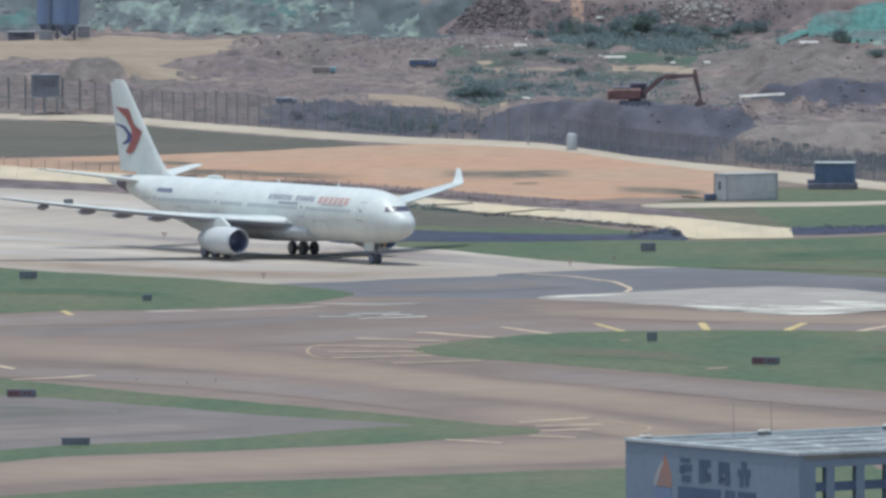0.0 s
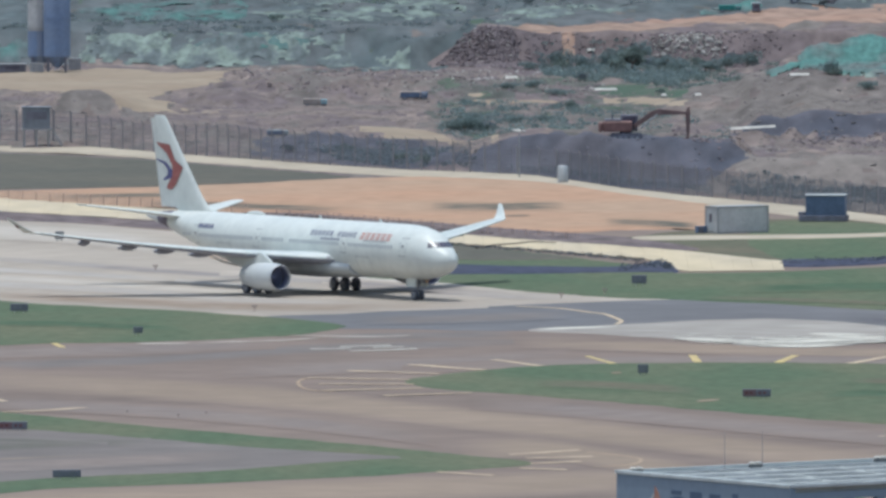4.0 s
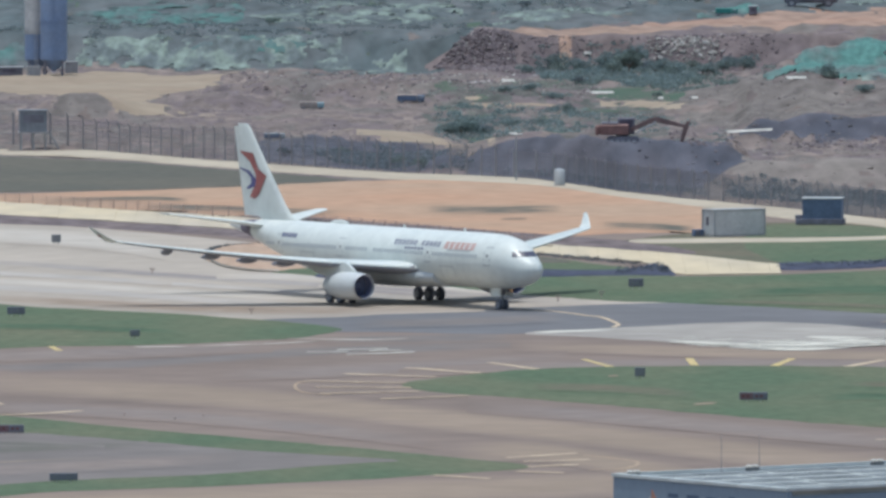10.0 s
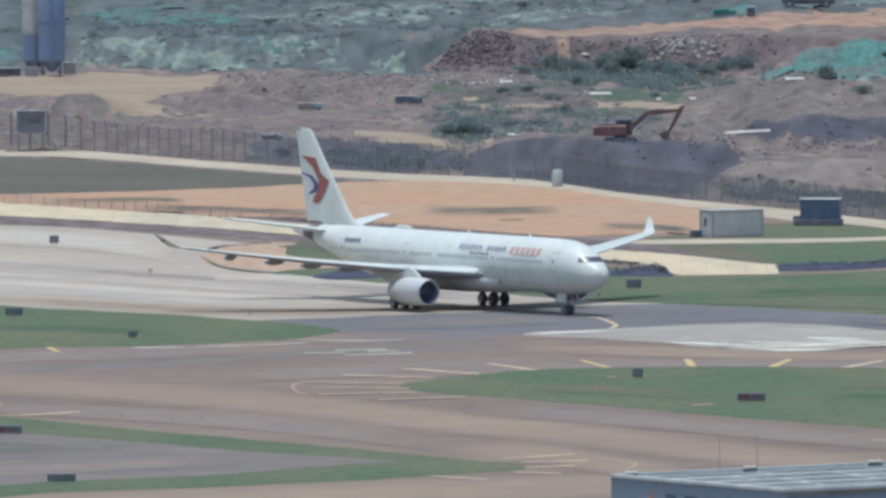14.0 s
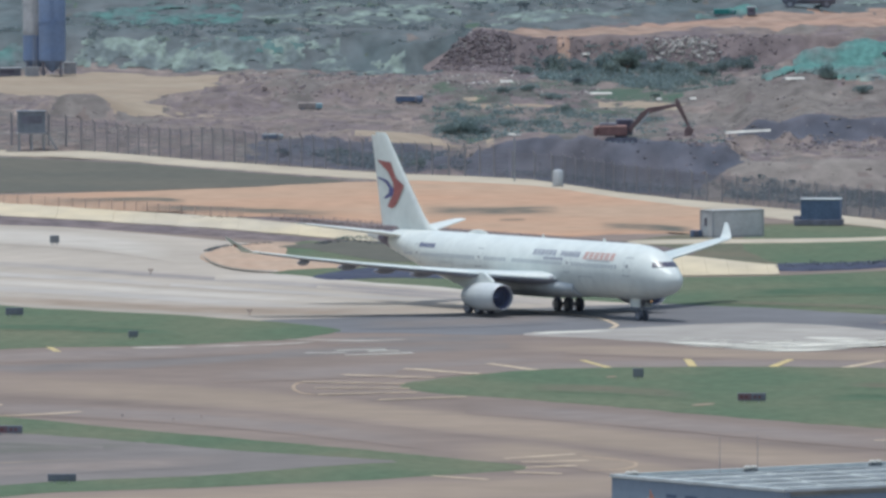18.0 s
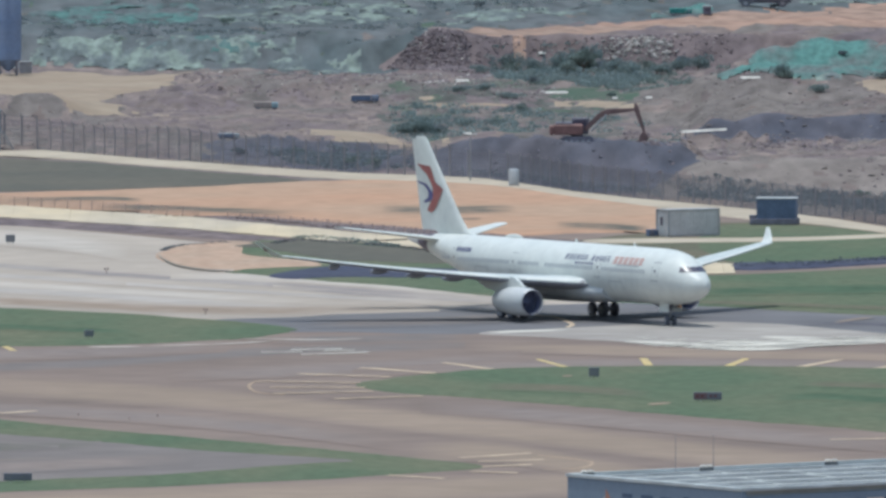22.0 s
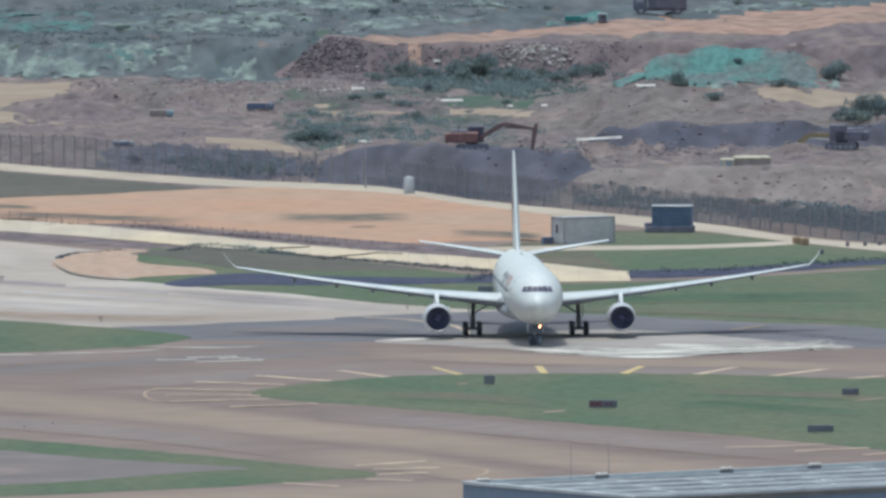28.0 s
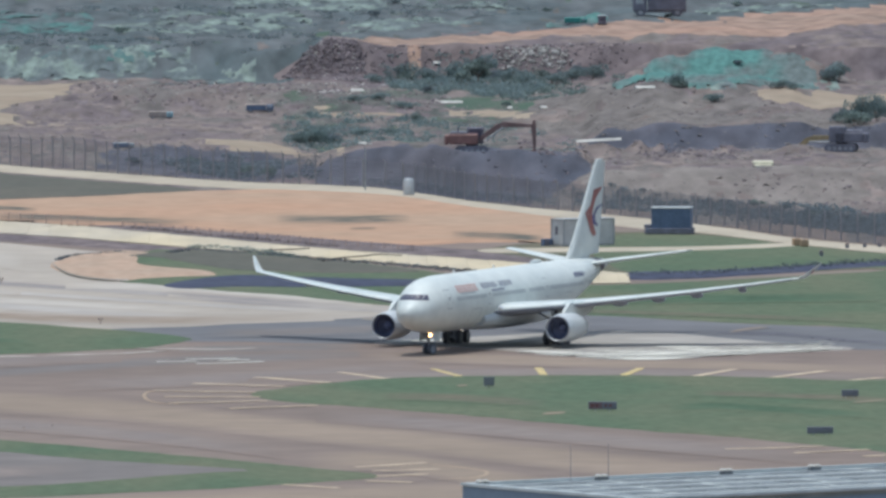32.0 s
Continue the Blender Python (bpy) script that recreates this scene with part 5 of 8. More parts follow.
band("pale_scrape", [(43.6, 2479.3), (45.6, 2485.3), (47.8, 2490.0)], 5, 0.092, stained(DUSTY, ASPHALT_NEW, 0.4), "pale scraped patch beside the taxiway")
# many fine scratches of white paint along the slab's near edge
rnd = random.Random(61)
verts, faces = [], []
EDGE = [(7.9, 2460.6), (13.5, 2451.9), (21.2, 2439.5), (29.9, 2422.3), (40.6, 2427.5), (49.0, 2435.1), (55.3, 2442.9)]
for i in range(260):
    x = 22 + 31 * rnd.random() ** 0.8
    y = float(np.interp(x, [p[0] for p in EDGE], [p[1] for p in EDGE])) + 1.2 + 18 * rnd.random() ** 1.6
    l, w, rise = rnd.uniform(0.8, 4.5), rnd.uniform(0.15, 0.6), rnd.uniform(0.0, 0.45)
    k = len(verts)
    verts += [(x - l / 2, y - rise * l, 0.096), (x + l / 2, y + rise * l, 0.096), (x + l * 0.4, y + rise * l + w, 0.096), (x - l * 0.4, y - rise * l + w, 0.096)]
    faces.append((k, k + 1, k + 2, k + 3))
me = bpy.data.meshes.new("paint_scratches")
me.from_pydata(verts, [], faces)
me.materials.append(PAINT_WHITE)
tagged(new("paint_scratches", me), "fine scratches of worn white paint on the slab", "marking", kind="stuff")
# deeper green streaks and dry streaks in the grass
GRASS_DEEP = mat("lush_grass", (0.082, 0.13, 0.083), 0.95, var=0.2, scale=-0.1, fine=0.6, fine_amt=0.2, spec=0.1)
for q, w, m in (([(35.0, 2327.0), (40.0, 2330.0), (46.0, 2322.0), (54.0, 2312.0)], 16, GRASS_DEEP), ([(8.0, 2352.0), (16.0, 2346.0), (24.0, 2334.0)], 18, GRASS_DRY), ([(38.0, 2355.0), (46.0, 2350.0), (58.0, 2338.0)], 14, GRASS_DRY), ([(-48.0, 2478.0), (-38.0, 2474.0), (-26.0, 2462.0)], 14, GRASS_DEEP), ([(30.0, 2548.0), (42.0, 2552.0), (60.0, 2556.0)], 22, GRASS_DEEP), ([(26.0, 2528.0), (40.0, 2518.0), (58.0, 2502.0)], 10, GRASS_DRY)):
    band("grass_streak", q, w, 0.101, stained(m, GRASS, 0.6), "streak of different growth in the grass", "grass")
# worn patches in the grass
for q, w in (([(23.1, 2315.5), (25.5, 2318.6)], 7), ([(15.5, 2370.2), (16.6, 2371.2)], 6), ([(52.6, 2335.1), (56.5, 2341.4)], 6), ([(-15.6, 2228.2), (-11.4, 2222.1), (-4.8, 2216.8)], 5)):
    band("bare_patch", q, w * 0.6, 0.102, stained(DUSTY, GRASS), "bare dusty patch in the grass", "soil")
for q, w in (([(-44.7, 2778.1), (-34.0, 2783.4), (-28.8, 2777.0)], 14), ([(-34.3, 2760.8), (-22.9, 2753.9), (-11.5, 2741.2)], 20), ([(-2.1, 2752.5), (4.8, 2749.0), (13.0, 2752.9)], 26), ([(17.1, 2711.3), (22.7, 2705.2), (27.5, 2697.6)], 22), ([(-17.8, 2744.6), (-14.1, 2745.9)], 10), ([(6.0, 2725.3), (9.1, 2726.5)], 7), ([(-30.6, 2765.0), (-25.5, 2757.1)], 9)):
    band("thin_grass", q, w * 0.95, 0.122, stained(GRASS_DULL, SOIL_ORANGE, 0.6), "thin dry grass on the soil", "grass")
patch("soil_bank", [(-27.4, 2732.0), (-17.8, 2734.3), (-8.3, 2719.0), (4.8, 2694.5), (16.3, 2674.0), (25.2, 2650.0), (26.0, 2636.0), (15.5, 2653.2), (4.8, 2670.8), (-7.5, 2698.6), (-20.8, 2722.7)], 0.16, SOIL_DARK, "dark brown bank above the channel", "soil", ragged=0.6)
patch("grass_bank", [(-17.4, 2659.7), (-13.7, 2669.2), (-8.8, 2671.7), (-0.0, 2651.5), (8.8, 2631.7), (12.9, 2617.8), (4.5, 2615.6), (-1.4, 2618.8), (-6.9, 2625.9), (-11.1, 2641.2), (-14.8, 2653.9)], 0.16, GRASS_DULL, "dull dark grass below the channel", "grass", ragged=0.8)

# ---- the ditch as flat dark patches, and the plants along it ----
DITCH_DARK = mat("ditch_dark", (0.058, 0.064, 0.102), 0.9, color2=(0.072, 0.078, 0.112), scale=-0.1, fine=0.5, fine_amt=0.25, bump=0.1, spec=0.15)
patch("ditch", [(-13.5, 2587.5), (-10.9, 2599.3), (-5.9, 2609.6), (-0.0, 2605.2), (6.9, 2600.7), (16.4, 2597.4), (19.9, 2603.9), (21.9, 2613.1), (22.8, 2611.7), (23.7, 2587.6), (18.7, 2586.7), (12.8, 2584.4), (6.8, 2583.5), (0.9, 2582.6), (-5.6, 2584.3), (-10.9, 2580.7)], 0.17, DITCH_DARK, "dark drainage ditch", "ditch", ragged=0.3)
patch("ditch", [(35.0, 2600.2), (35.5, 2613.5), (41.7, 2615.8), (47.0, 2620.9), (55.1, 2629.9), (63.2, 2638.9), (71.2, 2646.6), (70.9, 2635.6), (62.9, 2628.0), (54.9, 2617.6), (46.8, 2607.4), (41.4, 2601.1)], 0.17, DITCH_DARK, "dark drainage ditch", "ditch", ragged=0.2)

# leaf colours are paler and bluer than foliage: distance haze is mixed in
LEAF_DARK = mat("dark_leaves", (0.25, 0.29, 0.315), 0.8, var=0.35, scale=-0.4, fine=2.0, fine_amt=0.2, island=0.35, spec=0.2)
LEAF_SEDGE = mat("sedge_leaves", (0.15, 0.168, 0.19), 0.85, var=0.3, scale=-0.4, fine=2.0, fine_amt=0.2, island=0.3, spec=0.2)
LEAF_FAR = mat("pale_scrub_leaves", (0.27, 0.31, 0.32), 0.8, var=0.3, scale=-0.4, fine=2.0, fine_amt=0.2, island=0.25, spec=0.2)
LEAF_HAZE = mat("hazy_scrub_leaves", (0.275, 0.345, 0.345), 0.8, var=0.3, scale=-0.4, fine=2.0, fine_amt=0.2, island=0.3, spec=0.2)
LEAF_GREEN = mat("green_leaves", (0.26, 0.32, 0.3), 0.8, var=0.35, scale=-0.4, fine=2.0, fine_amt=0.2, island=0.35, spec=0.2)
TWIG = mat("twigs", (0.2, 0.16, 0.14), 0.9, var=0.3, scale=2.0, fine=8.0, fine_amt=0.2)


def leafy(m):
    """Lets light through the leaves."""
    n, l = m.node_tree.nodes, m.node_tree.links
    thin, mix = n.new("ShaderNodeBsdfTranslucent"), n.new("ShaderNodeMixShader")
    mix.inputs["Fac"].default_value = 0.55
    for k in n["Principled BSDF"].inputs["Base Color"].links:
        l.new(k.from_socket, thin.inputs["Color"])
    l.new(n["Principled BSDF"].outputs["BSDF"], mix.inputs[1])
    l.new(thin.outputs["BSDF"], mix.inputs[2])
    l.new(mix.outputs["Shader"], n["Material Output"].inputs["Surface"])


for m in (LEAF_DARK, LEAF_GREEN, LEAF_FAR, LEAF_HAZE):
    leafy(m)


def leaf_cloud(verts, faces, cx, cy, cz, rx, ry, rz, n, size, rnd):
    """Small leaf blades spread through a lumpy ellipsoid."""
    for _ in range(n):
        a, b, r = rnd.uniform(0, math.tau), rnd.uniform(-0.6, 1), rnd.uniform(0.55, 1.08)
        q = math.sqrt(max(0, 1 - b * b))
        p = Vector((cx + rx * r * q * math.cos(a), cy + ry * r * q * math.sin(a), cz + rz * r * b))
        u = Vector((rnd.uniform(-1, 1), rnd.uniform(-1, 1), rnd.uniform(-1, 1))).normalized() * size * rnd.uniform(0.6, 1.4)
        v = u.cross(Vector((rnd.uniform(-1, 1), rnd.uniform(-1, 1), rnd.uniform(-1, 1)))).normalized() * size * rnd.uniform(0.4, 0.9)
        i = len(verts)
        verts += [p - u, p + v * 0.6, p + u, p - v * 0.6]
        faces.append((i, i + 1, i + 2, i + 3))


def cloud_mesh(name, verts, faces, material):
    me = bpy.data.meshes.new(name)
    me.from_pydata([tuple(v) for v in verts], [], faces)
    me.materials.append(material)
    return me


def hedge(name, pts, width, height, label, material, seed):
    """A ragged strip of low plants along a line, past counting."""
    rnd = random.Random(seed)
    line = smooth_outline(pts, 8, False)
    verts, faces = [], []
    for a, b in zip(line, line[1:]):
        n = max(1, int((b - a).length / 0.55))
        for i in range(n):
            p = a.lerp(b, i / n)
            h = height * rnd.uniform(0.6, 1.15)
            leaf_cloud(verts, faces, p.x, p.y + rnd.uniform(-width, width) / 2, h * 0.45, 0.5, 0.8, h * 0.55, 26, 0.12, rnd)
    return tagged(new(name, cloud_mesh(name, verts, faces, material)), label, "plants", kind="stuff")


hedge("ditch_plants", [(35.2, 2606.8), (41.5, 2609.1), (46.9, 2615.5), (55.0, 2625.8), (63.1, 2636.2), (71.1, 2643.9)], 8.0, 0.6, "dark green plants crowding a ditch", LEAF_SEDGE, 4)
hedge("ditch_plants", [(18.1, 2590.7), (20.5, 2595.8), (22.3, 2598.3), (23.3, 2590.3)], 6.0, 0.95, "dark green plants crowding a ditch", LEAF_SEDGE, 9)
hedge("verge_plants", [(-11.3, 2677.5), (-8.8, 2678.8), (-5.1, 2671.4), (0.0, 2654.3)], 3.0, 0.45, "low green plants beside the channel", LEAF_GREEN, 6)
hedge("bank_plants", [(-27.4, 2733.5), (-19.0, 2729.9), (-11.4, 2713.3), (-5.2, 2699.9), (4.8, 2677.8)], 3.0, 0.3, "dry brown plants on the bank", TWIG, 7)

hedge("bank_edge_plants", [(-13.5, 2664.9), (-11.0, 2672.1), (-7.5, 2667.2), (-4.4, 2664.2), (-0.1, 2653.7), (4.7, 2645.0), (10.7, 2635.0), (16.7, 2621.0), (20.8, 2612.5)], 5.0, 0.4, "ragged dark plants along the grass bank", LEAF_SEDGE, 12)
hedge("soil_edge_plants", [(-25.4, 2650.4), (-23.9, 2660.0), (-21.8, 2664.1), (-18.4, 2668.1)], 3.0, 0.22, "low weeds round the bare soil", LEAF_SEDGE, 13)
# drain hoses lying over the channel's slabs
HOSE = mat("dark_hose", (0.14, 0.125, 0.115), 0.8, var=0.2, scale=1.0, fine=4.0, fine_amt=0.1)
for q in ([(-2.6, 2668.8), (-0.7, 2670.0), (1.6, 2672.7)], [(3.0, 2641.9), (4.6, 2648.7), (7.2, 2652.7), (9.0, 2656.7), (11.5, 2653.7)]):
    hose = thing("drain_hose", q[0][0], q[0][1], 0.0, 0, "dark drain hose lying on the channel lining", "hose")
    bm = bmesh.new()
    for a, b in zip(smooth_outline(q, 4, False), smooth_outline(q, 4, False)[1:]):
        rod(bm, (a.x - q[0][0], a.y - q[0][1], 0.25), (b.x - q[0][0], b.y - q[0][1], 0.25), 0.07, seg=6)
    part("tube", bm, HOSE, hose)
    part("coupling", bx(-0.15, -0.15, 0.1, 0.15, 0.15, 0.4, bevel=0.03), HOSE, hose)

# ---- airfield signs, edge lights ----
# sign black is greyed and blued by haze painted into it
SIGN_BLACK = mat("sign_black", (0.2, 0.205, 0.25), 0.5, var=0.25, scale=1.0, fine=4.0, fine_amt=0.1)
SIGN_RED = mat("sign_dark_red", (0.21, 0.135, 0.155), 0.5, var=0.25, scale=1.0, fine=4.0, fine_amt=0.1)
SIGN_GREY = mat("sign_grey", (0.22, 0.23, 0.25), 0.5, var=0.2, scale=1.0, fine=4.0, fine_amt=0.1)
STEEL = mat("galvanised_steel", (0.42, 0.43, 0.45), 0.5, 0.5, var=0.2, scale=1.5, fine=6.0, fine_amt=0.1)
FAINT_RED = mat("sign_marks", (0.2, 0.08, 0.08), 0.6, var=0.3, scale=2.0, fine=6.0, fine_amt=0.1)


def airfield_sign(x, y, w, h, face, label, rz=0, panels=1, marks=0):
    s = thing("airfield_sign", x, y, 0.05, rz, label, "airfield sign", "signs along the taxiways")
    z0 = 0.22
    part("sign_case", bx(-w / 2, -0.14, z0, w / 2, 0.14, z0 + h, bevel=0.02), SIGN_GREY if face is SIGN_GREY else SIGN_BLACK, s)
    for i in range(panels):
        a, b = -w / 2 + 0.06 + (w - 0.12) * i / panels, -w / 2 + 0.06 + (w - 0.12) * (i + 1) / panels - 0.03
        p = part("sign_face", bx(a, -0.165, z0 + 0.07, b, -0.142, z0 + h - 0.07), face if i % 2 == 0 or face is not SIGN_RED else SIGN_BLACK, s)
        for k in range(marks):
            xa = a + (b - a) * (0.15 + 0.7 * k / marks)
            part("sign_bar", bx(xa, -0.18, z0 + 0.25, xa + (b - a) * 0.4 / marks, -0.167, z0 + h - 0.25), FAINT_RED if face is SIGN_RED else SIGN_GREY, p)
    n = max(2, int(w))
    for i in range(n):
        xa = -w / 2 + w * (i + 0.5) / n
        bm = bmesh.new()
        rod(bm, (xa, 0, 0), (xa, 0, z0 + 0.02), 0.05, seg=8)
        rod(bm, (xa, 0, 0), (xa, 0, 0.04), 0.12, seg=10)
        part("sign_leg", bm, STEEL, s)
    return s


BLACK_TXT, RED_TXT, GREY_TXT = "black illuminated taxiway sign on short legs", "black and dark red taxiway sign on short legs", "grey back of a taxiway sign on legs"
airfield_sign(19.70, 2556.56, 1.55, 0.85, SIGN_BLACK, BLACK_TXT, marks=2)
airfield_sign(28.90, 2320.49, 2.65, 0.72, SIGN_RED, RED_TXT, -5, 2, 2)
airfield_sign(18.59, 2366.68, 1.0, 0.85, SIGN_GREY, GREY_TXT, 8)
airfield_sign(-42.04, 2666.97, 1.0, 0.8, SIGN_GREY, GREY_TXT, 10)
airfield_sign(-43.48, 2498.93, 1.8, 0.75, SIGN_BLACK, BLACK_TXT, marks=2)
airfield_sign(-33.81, 2181.26, 2.5, 0.66, SIGN_BLACK, BLACK_TXT, 4, 2, 1)
airfield_sign(-40.06, 2264.43, 2.7, 0.72, SIGN_RED, RED_TXT, -4, 2, 2)
airfield_sign(52.68, 2343.78, 1.6, 0.62, SIGN_BLACK, BLACK_TXT, 6, 1, 2)
airfield_sign(48.36, 2274.49, 2.4, 0.62, SIGN_BLACK, BLACK_TXT, 3, 2, 1)
airfield_sign(-30.87, 2451.03, 1.0, 0.62, SIGN_GREY, GREY_TXT, 30)


LIGHT_BROWN = mat("light_stalk_paint", (0.37, 0.3, 0.27), 0.7, var=0.2, scale=1.5, fine=5.0, fine_amt=0.1)


def edge_light(x, y, size=1.0):
    s = thing("edge_light", x, y, 0.02, 0, "dull brown taxiway edge light on a stalk", "airfield light", "lights along the taxiways")
    bm = bmesh.new()
    rod(bm, (0, 0, 0), (0, 0, 0.08), 0.2, 0.12, 10)
    rod(bm, (0, 0, 0.06), (0, 0, 0.45), 0.05, seg=8)
    part("stalk", bm, LIGHT_BROWN, s)
    for q in (-0.16, 0.16):
        bm = bmesh.new()
        rod(bm, (q, 0, 0.42), (q, 0, 0.62), 0.11, 0.08, 10)
        part("lens", bm, LIGHT_BROWN, s)
    part("crossbar", bx(-0.2, -0.04, 0.4, 0.2, 0.04, 0.46), LIGHT_BROWN, s)
    s.scale = (size, size, size)


for x, y in ((-19.7, 2502.5), (16.01, 2537.59), (11.5, 2528.7), (-29.97, 2297.70), (-25.15, 2290.15), (-22.58, 2295.18), (-30.83, 2595.27)):
    edge_light(x, y, 0.5 if y < 2300 else 1.0)
# ---- building site beyond the perimeter ----
def hz(x, y):
    return float(heights(x, y))


def on_site(name, x, y, rz=0, label="", category="", group="", dz=0.0):
    return thing(name, x, y, hz(x, y) + dz, rz, label, category, group)


HUT_WHITE = mat("hut_panel", (0.64, 0.62, 0.62), 0.6, var=0.15, scale=0.5, fine=3.0, fine_amt=0.08)
HUT_DOOR = mat("hut_door", (0.6, 0.6, 0.6), 0.5, var=0.1, scale=1.0, fine=4.0, fine_amt=0.05)
HUT_FRAME = mat("hut_frame", (0.42, 0.42, 0.44), 0.6, var=0.2, scale=1.0, fine=4.0, fine_amt=0.1)
NAVY = mat("navy_panel", (0.15, 0.2, 0.31), 0.6, var=0.25, scale=0.6, fine=3.0, fine_amt=0.1)
PALE_METAL = mat("pale_sheet_metal", (0.5, 0.52, 0.54), 0.5, 0.2, var=0.2, scale=0.6, fine=3.0, fine_amt=0.08)
BLUE_STEEL = mat("blue_painted_steel", (0.2, 0.27, 0.43), 0.5, color2=(0.21, 0.265, 0.39), scale=0.4, fine=2.0, fine_amt=0.08)
GREY_STEEL = mat("grey_painted_steel", (0.5, 0.5, 0.515), 0.5, var=0.2, scale=0.4, fine=2.0, fine_amt=0.08)
MACHINE_ORANGE = mat("machine_orange", (0.27, 0.15, 0.14), 0.55, var=0.3, scale=0.8, fine=3.0, fine_amt=0.12)
MACHINE_DULL = mat("muddy_arm_paint", (0.24, 0.16, 0.155), 0.6, var=0.3, scale=0.8, fine=3.0, fine_amt=0.12)
MACHINE_YELLOW = mat("machine_yellow", (0.42, 0.33, 0.2), 0.55, var=0.3, scale=0.8, fine=3.0, fine_amt=0.12)
# dark machine parts hold the far haze in their lighter, bluish colour
MACHINE_DARK = mat("machine_dark", (0.2, 0.2, 0.25), 0.7, var=0.3, scale=1.0, fine=4.0, fine_amt=0.15)
TEAL_NET = mat("teal_dust_net", (0.09, 0.17, 0.16), 0.9, color2=(0.115, 0.14, 0.145), scale=-0.35, stretch=(1, 0.25, 0.6), fine=0.8, fine_amt=0.25, bump=0.1, spec=0.1, contrast=(0.38, 0.6))
PALE_NET = mat("faded_dust_net", (0.21, 0.255, 0.228), 0.9, color2=(0.122, 0.142, 0.146), scale=-0.4, stretch=(1, 0.25, 0.6), fine=0.9, fine_amt=0.3, bump=0.1, spec=0.1, contrast=(0.4, 0.56))
BRIGHT_NET = mat("bright_teal_net", (0.1, 0.205, 0.19), 0.9, color2=(0.135, 0.16, 0.158), scale=-0.16, stretch=(1, 0.25, 1.6), fine=1.1, fine_amt=0.25, bump=0.1, spec=0.1, contrast=(0.44, 0.6))
RUBBLE = mat("rubble", (0.205, 0.172, 0.183), 0.95, color2=(0.172, 0.143, 0.153), scale=-0.3, fine=1.5, fine_amt=0.15, island=0.25)
PALE_RUBBLE = mat("pale_rubble", (0.42, 0.4, 0.38), 0.9, var=0.3, scale=-0.4, fine=2.0, fine_amt=0.15, island=0.4)
TAN_BLOCK = mat("tan_block", (0.42, 0.3, 0.2), 0.9, var=0.2, scale=1.0, fine=4.0, fine_amt=0.1)
# cabin panels: a darker wall made paler and bluer to hold haze
SLATE_PANEL = mat("slate_panel", (0.225, 0.245, 0.285), 0.7, var=0.2, scale=0.6, fine=3.0, fine_amt=0.1)
SKY_BLUE = mat("light_blue_sheet", (0.3, 0.5, 0.58), 0.6, var=0.25, scale=0.8, fine=3.0, fine_amt=0.1)


def site_hut():
    x, y = (31.29, 2681.65)
    h = thing("site_hut", x, y, 0.1, 30, "grey panelled container hut with a white door", "hut")
    part("wall_panel", bx(-3.15, -1.25, 0.15, 3.15, 1.25, 2.8, bevel=0.03), HUT_WHITE, h)
    part("floor_frame", bx(-3.2, -1.3, 0.0, 3.2, 1.3, 0.15), HUT_FRAME, h)
    part("roof", bx(-3.25, -1.35, 2.8, 3.25, 1.35, 2.95, bevel=0.02), HUT_FRAME, h)
    for sx in (-1, 1):
        for sy in (-1, 1):
            part("corner_post", bx(sx * 3.17 - 0.07, sy * 1.27 - 0.07, 0.15, sx * 3.17 + 0.07, sy * 1.27 + 0.07, 2.8), HUT_FRAME, h)
    for i in range(15):
        xa = -2.9 + i * 0.41
        part("panel_rib", bx(xa, -1.275, 0.2, xa + 0.05, -1.25, 2.75), HUT_WHITE, h)
    d = part("door", bx(-3.2, -0.35, 0.2, -3.15, 0.65, 2.35, bevel=0.01), HUT_DOOR, h, "white door with a dark window")
    part("door_window", bx(-3.215, -0.1, 1.2, -3.2, 0.45, 2.1), DARK_GLASS, d)
    part("door_handle", bx(-3.25, 0.52, 1.1, -3.2, 0.58, 1.25), STEEL, d)
    c = thing("air_conditioner", x - 3.9, y - 1.0, 0.1, 30, "dark air conditioner unit on the ground beside the hut", "air conditioner")
    part("case", bx(-0.6, -0.3, 0.0, 0.6, 0.3, 0.75, bevel=0.03), NAVY, c)
    part("grille", bx(-0.45, -0.33, 0.12, 0.1, -0.3, 0.65), MACHINE_DARK, c)


site_hut()


def navy_shed():
    x, y = (41.42, 2709.64)
    s = thing("navy_shed", x, y, 0.14, -6, "dark blue sheet-metal shed with a pale roof edge", "shed")
    part("wall", bx(-2.15, -1.4, 0.6, 2.15, 1.4, 2.8, bevel=0.03), NAVY, s)
    part("base", bx(-2.9, -1.6, 0.0, 2.35, 1.6, 0.62, bevel=0.04), MACHINE_DARK, s)
    part("roof", bx(-2.25, -1.55, 2.8, 2.25, 1.55, 2.92, bevel=0.02), PALE_METAL, s, "pale metal roof")
    for i in range(9):
        xa = -2.0 + i * 0.48
        part("wall_rib", bx(xa, -1.44, 0.65, xa + 0.06, -1.4, 2.75), NAVY, s)
    part("side_bin", bx(-3.0, -1.0, 0.62, -2.3, 0.8, 1.0, bevel=0.03), MACHINE_DARK, s)


navy_shed()


